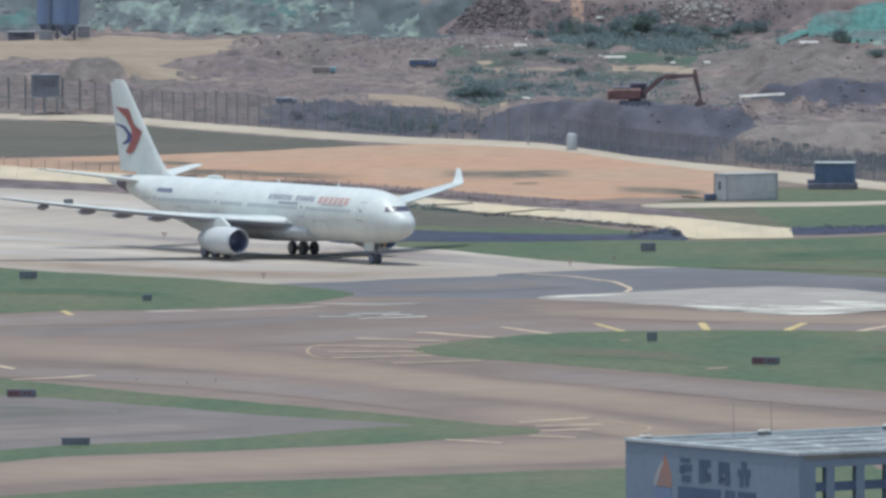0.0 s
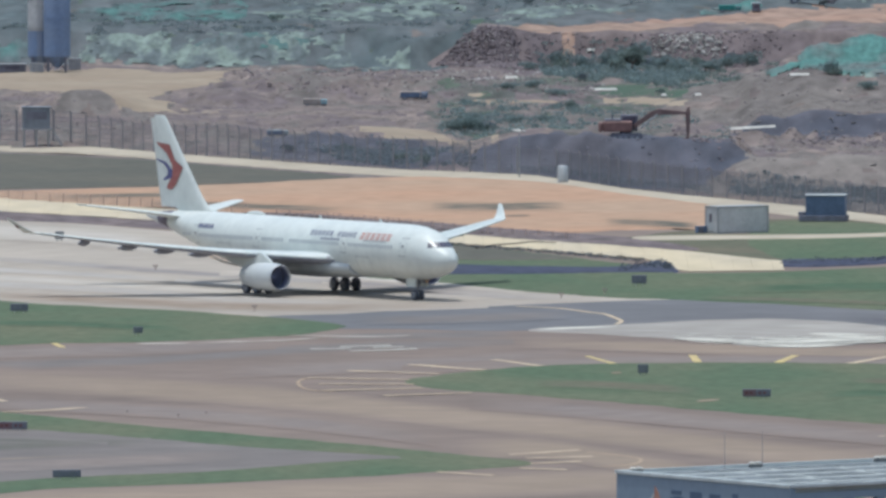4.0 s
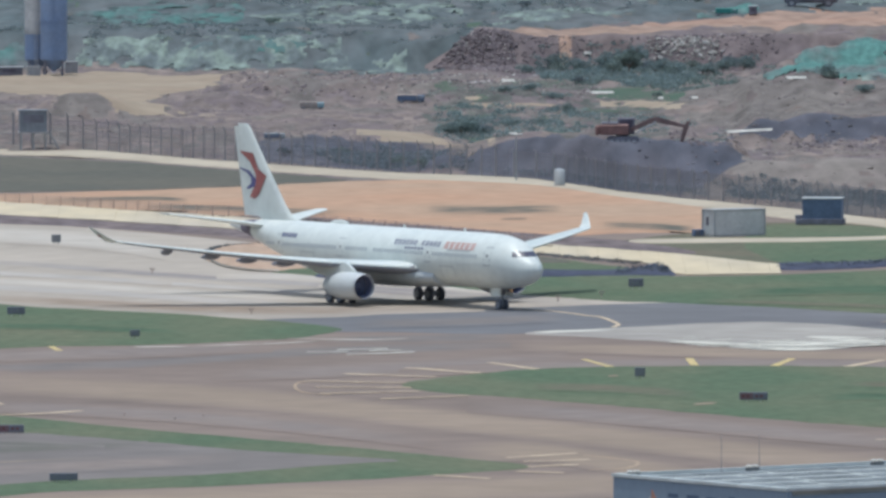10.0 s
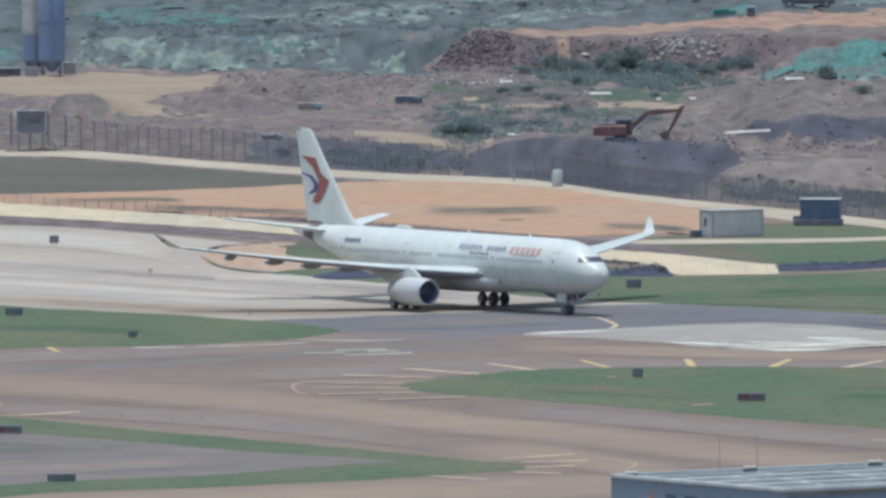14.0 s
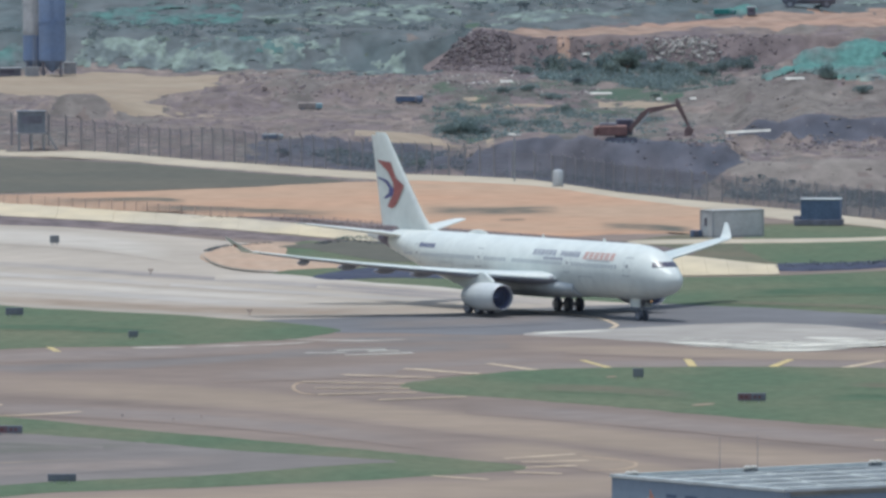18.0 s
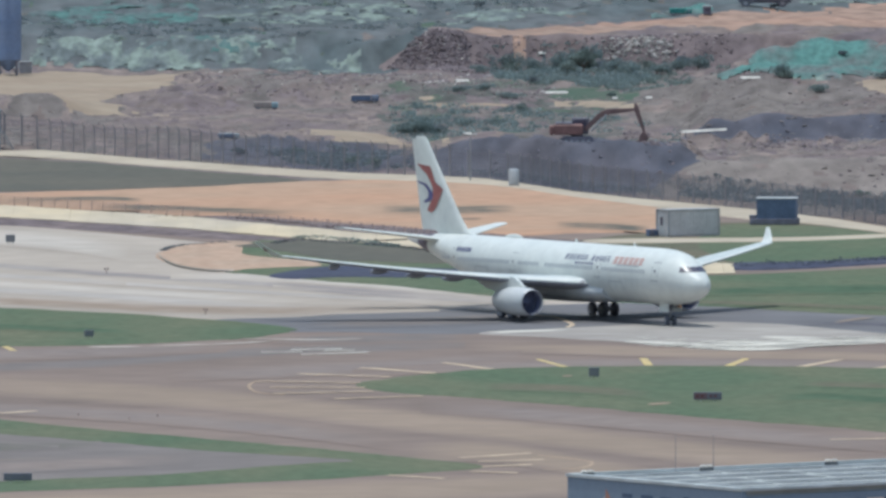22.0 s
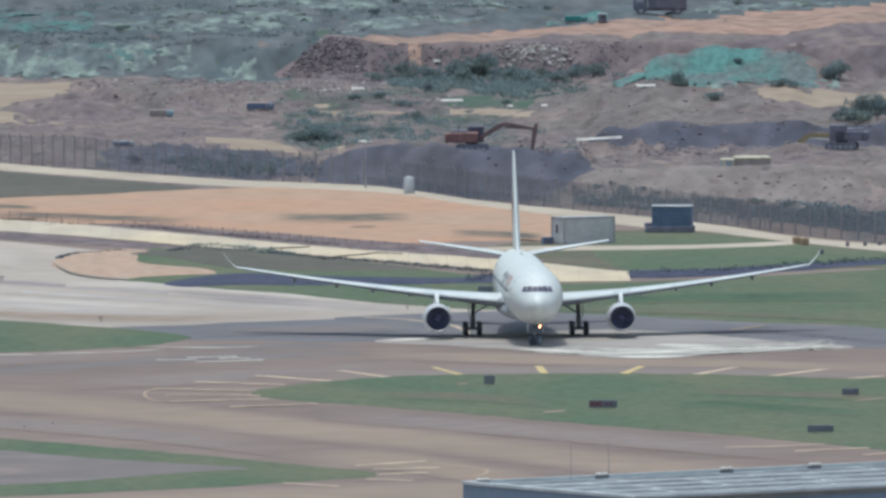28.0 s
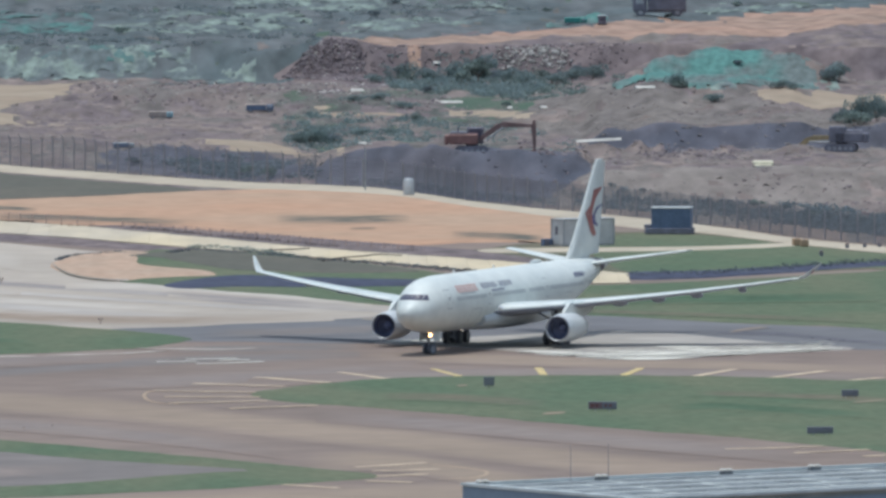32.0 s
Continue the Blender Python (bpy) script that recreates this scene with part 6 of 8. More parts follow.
def silo(x, y, r, material, lower, split, label):
    s = on_site("silo", x, y, 0, label, "silo", "silos on the site")
    z0 = 2.0
    bm = turned_z(((0.25, 0.5), (r, z0), (r, split)), 28)
    part("silo_shell_lower", bm, lower, s, smooth=True)
    part("silo_shell", turned_z(((r, split + 0.01), (r, 15.0), (r * 0.5, 16.2), (0.3, 16.6)), 28), material, s, smooth=True)
    for k in range(4):
        a = math.pi / 4 + k * math.pi / 2
        cx, cy = r * 0.9 * math.cos(a), r * 0.9 * math.sin(a)
        bm = bmesh.new()
        rod(bm, (cx, cy, -0.3), (cx, cy, z0 + 1.6), 0.14, seg=8)
        part("silo_leg", bm, MACHINE_DARK, s)
        a2 = a + math.pi / 2
        bm = bmesh.new()
        rod(bm, (cx, cy, 0.1), (r * 0.9 * math.cos(a2), r * 0.9 * math.sin(a2), z0 + 0.9), 0.06, seg=6)
        part("silo_brace", bm, MACHINE_DARK, s)
    for z in (split + 0.4, split + 4, split + 7):
        bm = turned_z(((r + 0.05, z), (r + 0.05, z + 0.12)), 28)
        part("silo_hoop", bm, material, s)
    bm = bmesh.new()
    for q in (-0.2, 0.2):
        rod(bm, (q, -r - 0.2, 0.2), (q, -r - 0.2, 15.0), 0.03, seg=6)
    for i in range(30):
        rod(bm, (-0.2, -r - 0.2, 0.5 + i * 0.48), (0.2, -r - 0.2, 0.5 + i * 0.48), 0.02, seg=5)
    part("ladder", bm, material, s)


def turned_z(profile, n):
    return loft(bmesh.new(), [[(r * math.cos(k / n * math.tau), r * math.sin(k / n * math.tau), z) for k in range(n)] for r, z in profile], cap=True)



for (x, y, z), r, m, lower, split, txt in (((-50.08, 3163.50, 0.13), 1.72, BLUE_STEEL, BLUE_STEEL, 6.5, "blue steel cement silo on braced legs"), ((-52.33, 3164.50, 0.17), 1.55, GREY_STEEL, BLUE_STEEL, 5.2, "pale grey steel silo with a blue lower part")):
    silo(x, y + 2.5 * (m is GREY_STEEL), r, m, lower, split, txt)


def silo_clutter():
    for i, (x, y, z) in enumerate(((-47.99, 3174.00, -0.03), (-52.63, 3160.50, 0.16), (-56.00, 3167.00, 0.08))):
        b = on_site("machine_crate", x, y, 10 * i, "grey machine crate beside the silos", "crate")
        part("case", bx(-0.8, -0.6, 0.0, 0.8, 0.6, 1.4 - 0.3 * i, bevel=0.04), GEAR_GREY, b)
        part("lid", bx(-0.85, -0.65, 1.4 - 0.3 * i, 0.85, 0.65, 1.5 - 0.3 * i), HUT_FRAME, b)


silo_clutter()


def guard_tower():
    x, y = (-48.74, 2920.68)
    s = on_site("guard_cabin", x, y, 4, "slate-blue raised cabin on posts by the fence", "cabin")
    part("cabin_wall", bx(-1.6, -1.2, 2.1, 1.6, 1.2, 4.55, bevel=0.03), SLATE_PANEL, s)
    part("roof", bx(-1.75, -1.35, 4.55, 1.75, 1.35, 4.68, bevel=0.02), SLATE_PANEL, s)
    part("window", bx(-1.2, -1.23, 3.2, 1.2, -1.2, 4.1), MACHINE_DARK, s, "shuttered dark window")
    for sx in (-1.45, 0.0, 1.45):
        for sy in (-1.05, 1.05):
            part("post", bx(sx - 0.08, sy - 0.08, -0.2, sx + 0.08, sy + 0.08, 2.1), HUT_FRAME, s)
    part("stair", loft(bmesh.new(), [[(1.7, -0.5, 2.1), (1.9, -0.5, 2.2), (3.2, -0.5, 0.0), (3.0, -0.5, -0.1)], [(1.7, 0.4, 2.1), (1.9, 0.4, 2.2), (3.2, 0.4, 0.0), (3.0, 0.4, -0.1)]]), HUT_FRAME, s)
    part("floor_beam", bx(-1.7, -1.3, 1.95, 1.7, 1.3, 2.1), HUT_FRAME, s)


guard_tower()

# ---- fences ----
FENCE_POST = mat("fence_post", (0.33, 0.31, 0.325), 0.8, var=0.2, scale=1.0, fine=4.0, fine_amt=0.1)
FENCE_WIRE = mat("fence_wire", (0.235, 0.235, 0.265), 0.7, 0.1, var=0.2, scale=1.0, fine=4.0, fine_amt=0.1)
FENCE_PALE = mat("pale_fence_post", (0.36, 0.35, 0.37), 0.8, var=0.2, scale=1.0, fine=4.0, fine_amt=0.1)
RUST_WIRE = mat("rusty_wire", (0.58, 0.44, 0.385), 0.8, 0.1, var=0.2, scale=1.0, fine=4.0, fine_amt=0.1)


def fence(name, pts, gap, height, post_r, label, wires, post_mat, wire_mat, sink=0.3, arm=0.0):
    """Posts and wired bays along a line; the bays share one mesh, stretched by nothing: all gaps are equal."""
    line = smooth_outline(pts, 12, False)
    dist, spots, want = 0.0, [], 0.0
    for a, b in zip(line, line[1:]):
        d = (b - a).length
        while want <= dist + d:
            spots.append(a.lerp(b, (want - dist) / d))
            want += gap
        dist += d
    f = thing(name, spots[0].x, spots[0].y, 0, 0, label, "fence")
    bm = bmesh.new()
    box(bm, -post_r, -post_r, -sink, post_r, post_r, height)
    if arm:
        rod(bm, (0, 0, height), (0, -arm, height + arm), post_r * 0.7, seg=6)
    post = mesh_of(bm, "post", post_mat)
    bm = bmesh.new()
    nv, nh = wires
    for i in range(nv):
        x = gap * (i + 0.5) / nv
        box(bm, x - 0.014, -0.012, 0.05, x + 0.014, 0.012, height - 0.05)
    for i in range(nh):
        z = 0.1 + (height - 0.2) * i / (nh - 1)
        box(bm, 0, -0.018, z - 0.018, gap, 0.018, z + 0.018)
    bay = mesh_of(bm, "wire_bay", wire_mat)
    for p, q in zip(spots, spots[1:]):
        for nm, me in (("post", post), ("wire_bay", bay)):
            o = new(nm, me)
            o.parent = f
            o.location = (p.x - spots[0].x, p.y - spots[0].y, hz(p.x, p.y))
            o.rotation_euler = (0, 0, math.atan2(q.y - p.y, q.x - p.x))
            if nm == "wire_bay":
                tagged(o, kind="stuff")
    return f


fence("perimeter_fence", [(-60.7, 2938.5), (-52.5, 2929.4), (-42.3, 2920.2), (-32.1, 2901.1), (-18.7, 2875.4), (-5.5, 2853.4), (3.0, 2843.2), (7.9, 2836.4)], 2.8, 3.6, 0.07, "tall dark wire fence along the perimeter road", (9, 7), FENCE_POST, FENCE_WIRE, arm=0.35)
fence("perimeter_fence", [(7.9, 2836.4), (13.3, 2826.6), (20.9, 2797.9), (29.6, 2774.3), (38.8, 2752.5), (43.0, 2741.8), (48.9, 2725.2), (54.2, 2705.8), (62.4, 2685.2), (71.7, 2666.1)], 4.4, 3.2, 0.07, "tall thin wire fence along the perimeter road", (20, 9), FENCE_PALE, FENCE_WIRE, arm=0.3)
fence("low_fence", [(-57.5, 2782.1), (-49.7, 2772.4), (-36.8, 2754.9), (-28.5, 2740.9), (-20.9, 2733.0)], 2.6, 1.25, 0.032, "low rusty wire fence above the channel", (6, 4), RUST_WIRE, RUST_WIRE)
fence("low_fence", [(-19.0, 2728.5), (-7.5, 2707.3), (4.8, 2680.7), (15.6, 2661.6)], 2.9, 0.9, 0.035, "low wire fence above the channel", (3, 3), RUST_WIRE, RUST_WIRE)

# ---- poles, tank, blocks by the road ----
def lamp_pole(x, y, h):
    s = on_site("lamp_pole", x, y, 0, "slim pale lamp pole with a twin head", "lamp pole")
    bm = bmesh.new()
    rod(bm, (0, 0, -0.3), (0, 0, h), 0.1, 0.06, 10)
    part("pole", bm, STEEL, s)
    part("crossarm", bx(-0.6, -0.04, h - 0.1, 0.6, 0.04, h), STEEL, s)
    for q in (-0.5, 0.5):
        part("lamp_head", bx(q - 0.25, -0.2, h - 0.02, q + 0.25, 0.1, h + 0.14, bevel=0.03), PALE_METAL, s)


lamp_pole(8.11, 2828.51, 5.4)


def water_tank(x, y):
    s = thing("water_tank", x, y, 0.14, 0, "upright grey plastic water tank by the road", "tank")
    part("tank_shell", turned_z(((0.5, 0.12), (0.6, 0.2), (0.6, 1.75), (0.5, 1.88), (0.2, 1.95)), 20), PALE_METAL, s, smooth=True)
    part("base_slab", bx(-0.7, -0.7, 0.0, 0.7, 0.7, 0.12), PALE_RUBBLE, s)
    part("lid", turned_z(((0.22, 1.95), (0.22, 2.02), (0.1, 2.05)), 12), MACHINE_DARK, s)


water_tank(13.02, 2814.02)
for x, y in ((54.42, 2678.63), (55.22, 2675.74)):
    s = thing("concrete_block", x, y, 0.14, 12, "tan concrete barrier block beside the path", "barrier block", "blocks by the path")
    part("block", bx(-0.42, -0.35, 0, 0.42, 0.35, 0.75, bevel=0.06), TAN_BLOCK, s)
    part("lifting_eye", bx(-0.1, -0.03, 0.75, 0.1, 0.03, 0.82), STEEL, s)
for x, y in ((59.77, 2671.19), (61.70, 2672.47), (63.32, 2673.77), (56.58, 2653.20)):
    s = thing("bollard", x, y, 0.1, 0, "short dark bollard beside the road", "bollard", "bollards by the road")
    part("post", turned_z(((0.2, 0.0), (0.2, 0.5), (0.12, 0.58)), 12), MACHINE_DARK, s)
    part("cap", turned_z(((0.22, 0.46), (0.22, 0.52)), 12), TAN_BLOCK, s)
# ---- dust nets draped over the slopes ----
def net_sheet(outline, material, label, seed, fold=0.15, step=0.45, holes=0.16):
    xs = [p[0] for p in outline]
    ys = [p[1] for p in outline]
    gx, gy = np.meshgrid(np.arange(min(xs), max(xs), step), np.arange(min(ys), max(ys), step * 1.6))
    w = wobble(gx * 1.7 + seed * 11, gy * 0.9, 1.6)
    lift = 0.02 + fold * 0.45 * np.clip(w + 0.3, 0, 2) + 0.1 * np.clip(lattice(gx * 1.3 + seed, gy * 0.7), 0, 1) + fold * np.abs(lattice(gx / 0.8 + seed * 3, gy / 1.3)) + 1.4 * fold * np.clip(lattice(gx / 2.1 + seed, gy / 3.0), 0, 1)
    rag = 1.3 * lattice(gx / 2.0 + seed, gy / 4.0) + 0.8 * lattice(gx / 0.8 + seed, gy / 1.6)
    keep = inside(outline, gx + rag, gy + rag * 4) & (lattice(gx / 3.5 + seed * 5, gy / 8.0) + 0.6 * lattice(gx / 1.2, gy / 3.0 + seed) > -0.75 + holes * 1.6)
    soft = keep.astype(float)
    for _ in range(3):
        soft = (soft + np.roll(soft, 1, 0) + np.roll(soft, -1, 0) + np.roll(soft, 1, 1) + np.roll(soft, -1, 1)) / 5
    gz = heights(gx, gy) + 0.03 + lift * np.clip(2.4 * (soft - 0.58), 0, 1)
    ny, nx = gx.shape
    root = thing("dust_net", 0, 0, 0, 0, label, "dust net", "nets over the slopes")
    wide = max(16, nx // max(1, round(nx * step / 8.0)))
    for i0 in range(0, nx - 1, wide):
        vid, verts, faces = {}, [], []
        for j in range(ny - 1):
            for i in range(i0, min(i0 + wide, nx - 1)):
                if keep[j, i]:
                    q = []
                    for k in ((j, i), (j, i + 1), (j + 1, i + 1), (j + 1, i)):
                        if k not in vid:
                            vid[k] = len(verts)
                            verts.append((gx[k], gy[k], gz[k]))
                        q.append(vid[k])
                    faces.append(q)
        if faces:
            me = bpy.data.meshes.new("net_width")
            me.from_pydata(verts, [], faces)
            me.shade_smooth()
            me.materials.append(material)
            o = tagged(new("net_width", me), kind="stuff")
            o.parent = root
    return root


PALE_TXT, TEAL_TXT = "faded pale green dust net draped over a slope", "teal dust net draped over a mound"
net_sheet([(-47.8, 3193.5), (-47.1, 3204.5), (-39.1, 3211.0), (-35.3, 3200.5), (-40.3, 3190.0)], PALE_NET, PALE_TXT, 1)
net_sheet([(-42.2, 3189.5), (-38.3, 3198.5), (-33.2, 3206.5), (-22.9, 3205.0), (-14.8, 3198.5), (-13.4, 3193.0), (-16.2, 3183.0), (-27.9, 3181.5)], PALE_NET, PALE_TXT, 2)
net_sheet([(-33.2, 3201.0), (-22.9, 3205.0), (-16.3, 3199.5), (-17.8, 3194.5), (-26.5, 3196.0)], TEAL_NET, TEAL_TXT, 3)
net_sheet([(-18.4, 3177.0), (-13.4, 3194.0), (-8.5, 3190.5), (-5.5, 3183.0), (-4.5, 3174.0), (-10.3, 3161.5)], PALE_NET, PALE_TXT, 4, holes=0.3)
net_sheet([(-61.6, 3194.0), (-55.9, 3206.5), (-54.1, 3205.0), (-54.3, 3196.5)], TEAL_NET, TEAL_TXT, 5)
net_sheet([(-49.6, 3273.5), (-39.7, 3324.0), (-27.5, 3312.0), (-26.3, 3260.5), (-35.7, 3237.5), (-43.3, 3247.0)], TEAL_NET, TEAL_TXT, 6)
net_sheet([(-26.4, 3272.5), (-16.9, 3319.5), (-1.7, 3326.0), (2.8, 3293.0), (-6.2, 3248.0), (-19.5, 3240.0)], PALE_NET, PALE_TXT, 7, holes=0.35)
net_sheet([(5.8, 3272.5), (14.9, 3295.0), (23.9, 3287.0), (25.2, 3266.0), (13.1, 3233.0), (7.2, 3233.5)], PALE_NET, PALE_TXT, 8, holes=0.3)
net_sheet([(32.6, 3249.5), (36.0, 3282.5), (41.4, 3307.0), (42.1, 3271.0), (37.7, 3249.5)], BRIGHT_NET, "bright teal dust net heaped beside the road", 9, fold=0.4, step=0.6)
net_sheet([(39.3, 3057.0), (44.6, 3159.5), (49.7, 3162.5), (56.6, 3182.5), (62.0, 3163.5), (65.6, 3161.0), (67.1, 3157.0), (66.1, 3151.0), (59.3, 3025.5), (49.6, 3025.0)], BRIGHT_NET, TEAL_TXT, 10, fold=0.3, holes=-0.5)
net_sheet([(48.3, 3028.0), (59.0, 3156.0), (69.1, 3159.0), (69.5, 3143.5), (56.4, 3017.5)], PALE_NET, PALE_TXT, 11, holes=0.4)
net_sheet([(-17.1, 3368.0), (1.4, 3412.5), (16.7, 3365.0), (31.9, 3343.5), (30.1, 3312.0), (8.9, 3323.5), (-6.3, 3344.0)], PALE_NET, PALE_TXT, 12, holes=0.4)
net_sheet([(53.9, 3333.0), (65.2, 3323.5), (74.8, 3345.5), (74.4, 3327.0), (61.6, 3296.0), (54.0, 3292.5)], PALE_NET, PALE_TXT, 13, holes=0.1)


# ---- rubble ----
def rubble(name, outline, n, lo, hi, material, label, seed, flat=1.0):
    """Broken lumps too many to count, lying where they were tipped."""
    rnd = random.Random(seed)
    xs, ys = [p[0] for p in outline], [p[1] for p in outline]
    px = np.array([rnd.uniform(min(xs), max(xs)) for _ in range(n * 3)])
    py = np.array([rnd.uniform(min(ys), max(ys)) for _ in range(n * 3)])
    ok = inside(outline, px, py)
    for poly, k in ZONES:
        if k == 3:
            ok &= ~inside(poly, px, py)
    px, py = px[ok][:n], py[ok][:n]
    pz = heights(px, py)
    verts, faces = [], []
    for x, y, z in zip(px, py, pz):
        s = lo + (hi - lo) * rnd.random() ** 2.5
        lean = 0.6 * flat ** 1.5
        m = Euler((rnd.uniform(-lean, lean), rnd.uniform(-lean, lean), rnd.uniform(0, 6.3))).to_matrix()
        i = len(verts)
        e = (s * rnd.uniform(0.6, 1.5), s * rnd.uniform(0.5, 1.1), s * rnd.uniform(0.18, 0.42) * flat)
        for a, b, c in ((-1, -1, -1), (1, -1, -1), (1, 1, -1), (-1, 1, -1), (-0.8, -0.7, 1), (0.7, -0.8, 1), (0.6, 0.8, 1), (-0.7, 0.7, 1)):
            v = m @ Vector((a * e[0] * rnd.uniform(0.7, 1.1) / 2, b * e[1] * rnd.uniform(0.7, 1.1) / 2, c * e[2] / 2))
            verts.append((x + v.x, y + v.y, float(z) + v.z + e[2] * 0.25 * flat))
        faces += [(i, i + 3, i + 2, i + 1), (i + 4, i + 5, i + 6, i + 7), (i, i + 1, i + 5, i + 4), (i + 1, i + 2, i + 6, i + 5), (i + 2, i + 3, i + 7, i + 6), (i + 3, i, i + 4, i + 7)]
    me = bpy.data.meshes.new(name)
    me.from_pydata(verts, [], faces)
    me.materials.append(material)
    return tagged(new(name, me), label, "rubble", kind="stuff")


CLOD_BROWN = mat("brown_clods", (0.27, 0.225, 0.213), 0.95, var=0.25, scale=-0.3, fine=1.5, fine_amt=0.15, island=0.2)
HEAP = [(-1.5, 3175.5), (1.2, 3177.5), (4.9, 3179.5), (8.2, 3180.0), (9.2, 3177.5), (8.5, 3168.5)]
CLIFF = [(8.2, 3179.0), (15.8, 3181.5), (26.7, 3182.0), (37.7, 3188.0), (44.9, 3182.5), (42.0, 3179.5), (33.9, 3170.5), (19.3, 3157.5), (8.5, 3166.5)]
rubble("rubble_heap", HEAP, 3000, 0.15, 0.65, RUBBLE, "heap of grey broken concrete and earth", 21)
rubble("rubble_heap", HEAP, 420, 0.12, 0.42, PALE_RUBBLE, "pale fragments in the rubble heap", 22)
rubble("rubble_slope", CLIFF, 3000, 0.12, 0.5, RUBBLE, "broken rubble tipped down a steep face", 23)
rubble("rubble_slope", [(26.0, 3181.0), (30.3, 3180.5), (35.4, 3181.0), (34.7, 3178.0), (28.8, 3177.0), (26.3, 3178.5)], 420, 0.15, 0.7, PALE_RUBBLE, "pale broken concrete on the slope", 24)
rubble("rubble_slope", CLIFF, 160, 0.12, 0.5, PALE_RUBBLE, "pale scraps scattered down the face", 34)
rubble("rubble_bank", [(-27.8, 3167.5), (-16.2, 3174.0), (-0.2, 3171.0), (8.4, 3152.5), (19.8, 3128.5), (15.0, 3030.0), (5.3, 3032.0), (-5.8, 3058.5), (-18.5, 3066.0), (-24.9, 3077.0)], 1500, 0.15, 0.6, RUBBLE, "earth clods and rubble along a bank", 25)
rubble("rubble_bank", [(-27.8, 3172.0), (-16.2, 3176.5), (-0.2, 3174.0), (20.0, 3150.0), (19.4, 3058.5), (1.2, 3061.5), (-18.5, 3076.0)], 260, 0.12, 0.6, PALE_RUBBLE, "pale scraps of rubble on the bank", 26)
rubble("clods", [(27.0, 2978.5), (34.8, 2947.0), (36.0, 2878.0), (30.0, 2812.0), (27.0, 2835.0)], 260, 0.2, 0.8, RUBBLE, "earth clods below the digger", 27)
rubble("clods", [(40.3, 2954.5), (47.1, 2955.5), (52.3, 2945.5), (51.8, 2915.0), (41.1, 2915.5)], 300, 0.2, 0.7, RUBBLE, "row of loose earth lumps", 28)
rubble("clods", [(-59.8, 3100.0), (-34.1, 3083.5), (-31.2, 3010.5), (1.1, 3008.0), (1.1, 2972.0), (-32.9, 2972.0), (-57.7, 2991.0)], 300, 0.12, 0.4, RUBBLE, "earth clods on the site track", 29)
rubble("clods", [(49.9, 2812.0), (58.9, 2809.0), (71.8, 2813.0), (69.9, 2735.5), (57.4, 2736.5), (49.6, 2794.5)], 260, 0.15, 0.7, RUBBLE, "dark lumps on the pale heap", 30)
rubble("clods", [(29.8, 3130.0), (54.2, 3021.5), (76.1, 3117.5), (72.1, 2954.5), (35.6, 3013.0)], 260, 0.15, 0.6, RUBBLE, "clods on the grey mound", 31)
rubble("rubble_bank", [(-3.0, 3172.0), (4.0, 3168.0), (12.0, 3169.0), (13.0, 3090.0), (4.0, 3079.0), (-3.0, 3085.0)], 260, 0.12, 0.5, PALE_RUBBLE, "pale scraps of rubble below the heap", 47)
rubble("clods", [(31.4, 2853.0), (33.0, 2862.0), (36.2, 2858.0), (36.0, 2842.0), (34.2, 2834.0), (32.4, 2842.0)], 260, 0.2, 0.8, CLOD_BROWN, "brown lumps on the pile at the end of the bank", 48)
rubble("verge_rubble", [(7.9, 2829.0), (13.9, 2814.0), (20.9, 2795.0), (29.6, 2773.0), (32.7, 2765.0), (32.5, 2756.0), (20.8, 2784.5), (12.9, 2809.5), (7.8, 2822.5)], 160, 0.12, 0.5, PALE_RUBBLE, "pale stones along the road edge", 32, 0.6)


rubble("edge_rubble", [(40.7, 2476.0), (40.9, 2481.0), (48.5, 2478.0), (55.6, 2463.0), (60.7, 2455.0), (60.4, 2450.0), (55.2, 2457.0), (48.0, 2471.5)], 130, 0.15, 0.5, EDGE_DARK, "dark broken asphalt along the taxiway edge", 36, 0.8)
CLOD_GREY = mat("grey_clods", (0.25, 0.222, 0.208), 0.95, var=0.2, scale=-0.3, fine=1.5, fine_amt=0.15, island=0.18)
CLOD_DARK = mat("dark_clods", (0.16, 0.157, 0.186), 0.95, var=0.2, scale=-0.3, fine=1.5, fine_amt=0.15, island=0.12)
for outline, n, m, txt, seed in (([(-66, 2965), (-66, 3150), (-30, 3165), (8, 3150), (28, 3060), (28, 2960), (5, 2905), (-30, 2955)], 5200, CLOD_BROWN, "loose brown clods over the driven-up ground", 41), ([(28, 2960), (34, 3140), (50, 3030), (90, 3040), (95, 2700), (70, 2690), (50, 2760), (34, 2800), (38, 2880)], 4200, CLOD_GREY, "loose grey clods over the heaps", 42),
                                 ([(4, 2850), (10, 2866), (36, 2868), (36, 2840), (30, 2812), (20, 2815)], 350, CLOD_DARK, "dark clods on the tipped bank", 43), ([(-66, 2935), (-66, 2975), (0, 2900), (6, 2860), (-5, 2860), (-30, 2915)], 900, CLOD_GREY, "clods behind the perimeter fence", 44),
                                 ([(35, 2950), (36, 2968), (95, 2966), (95, 2948)], 250, CLOD_DARK, "dark clods below the cut face", 45), ([(33, 2905), (40, 2945), (66, 2950), (60, 2925)], 700, CLOD_GREY, "spoil thrown out of the cut", 46)):
    rubble("earth_clods", outline, n, 0.15, 0.8, m, txt, seed, 0.45)


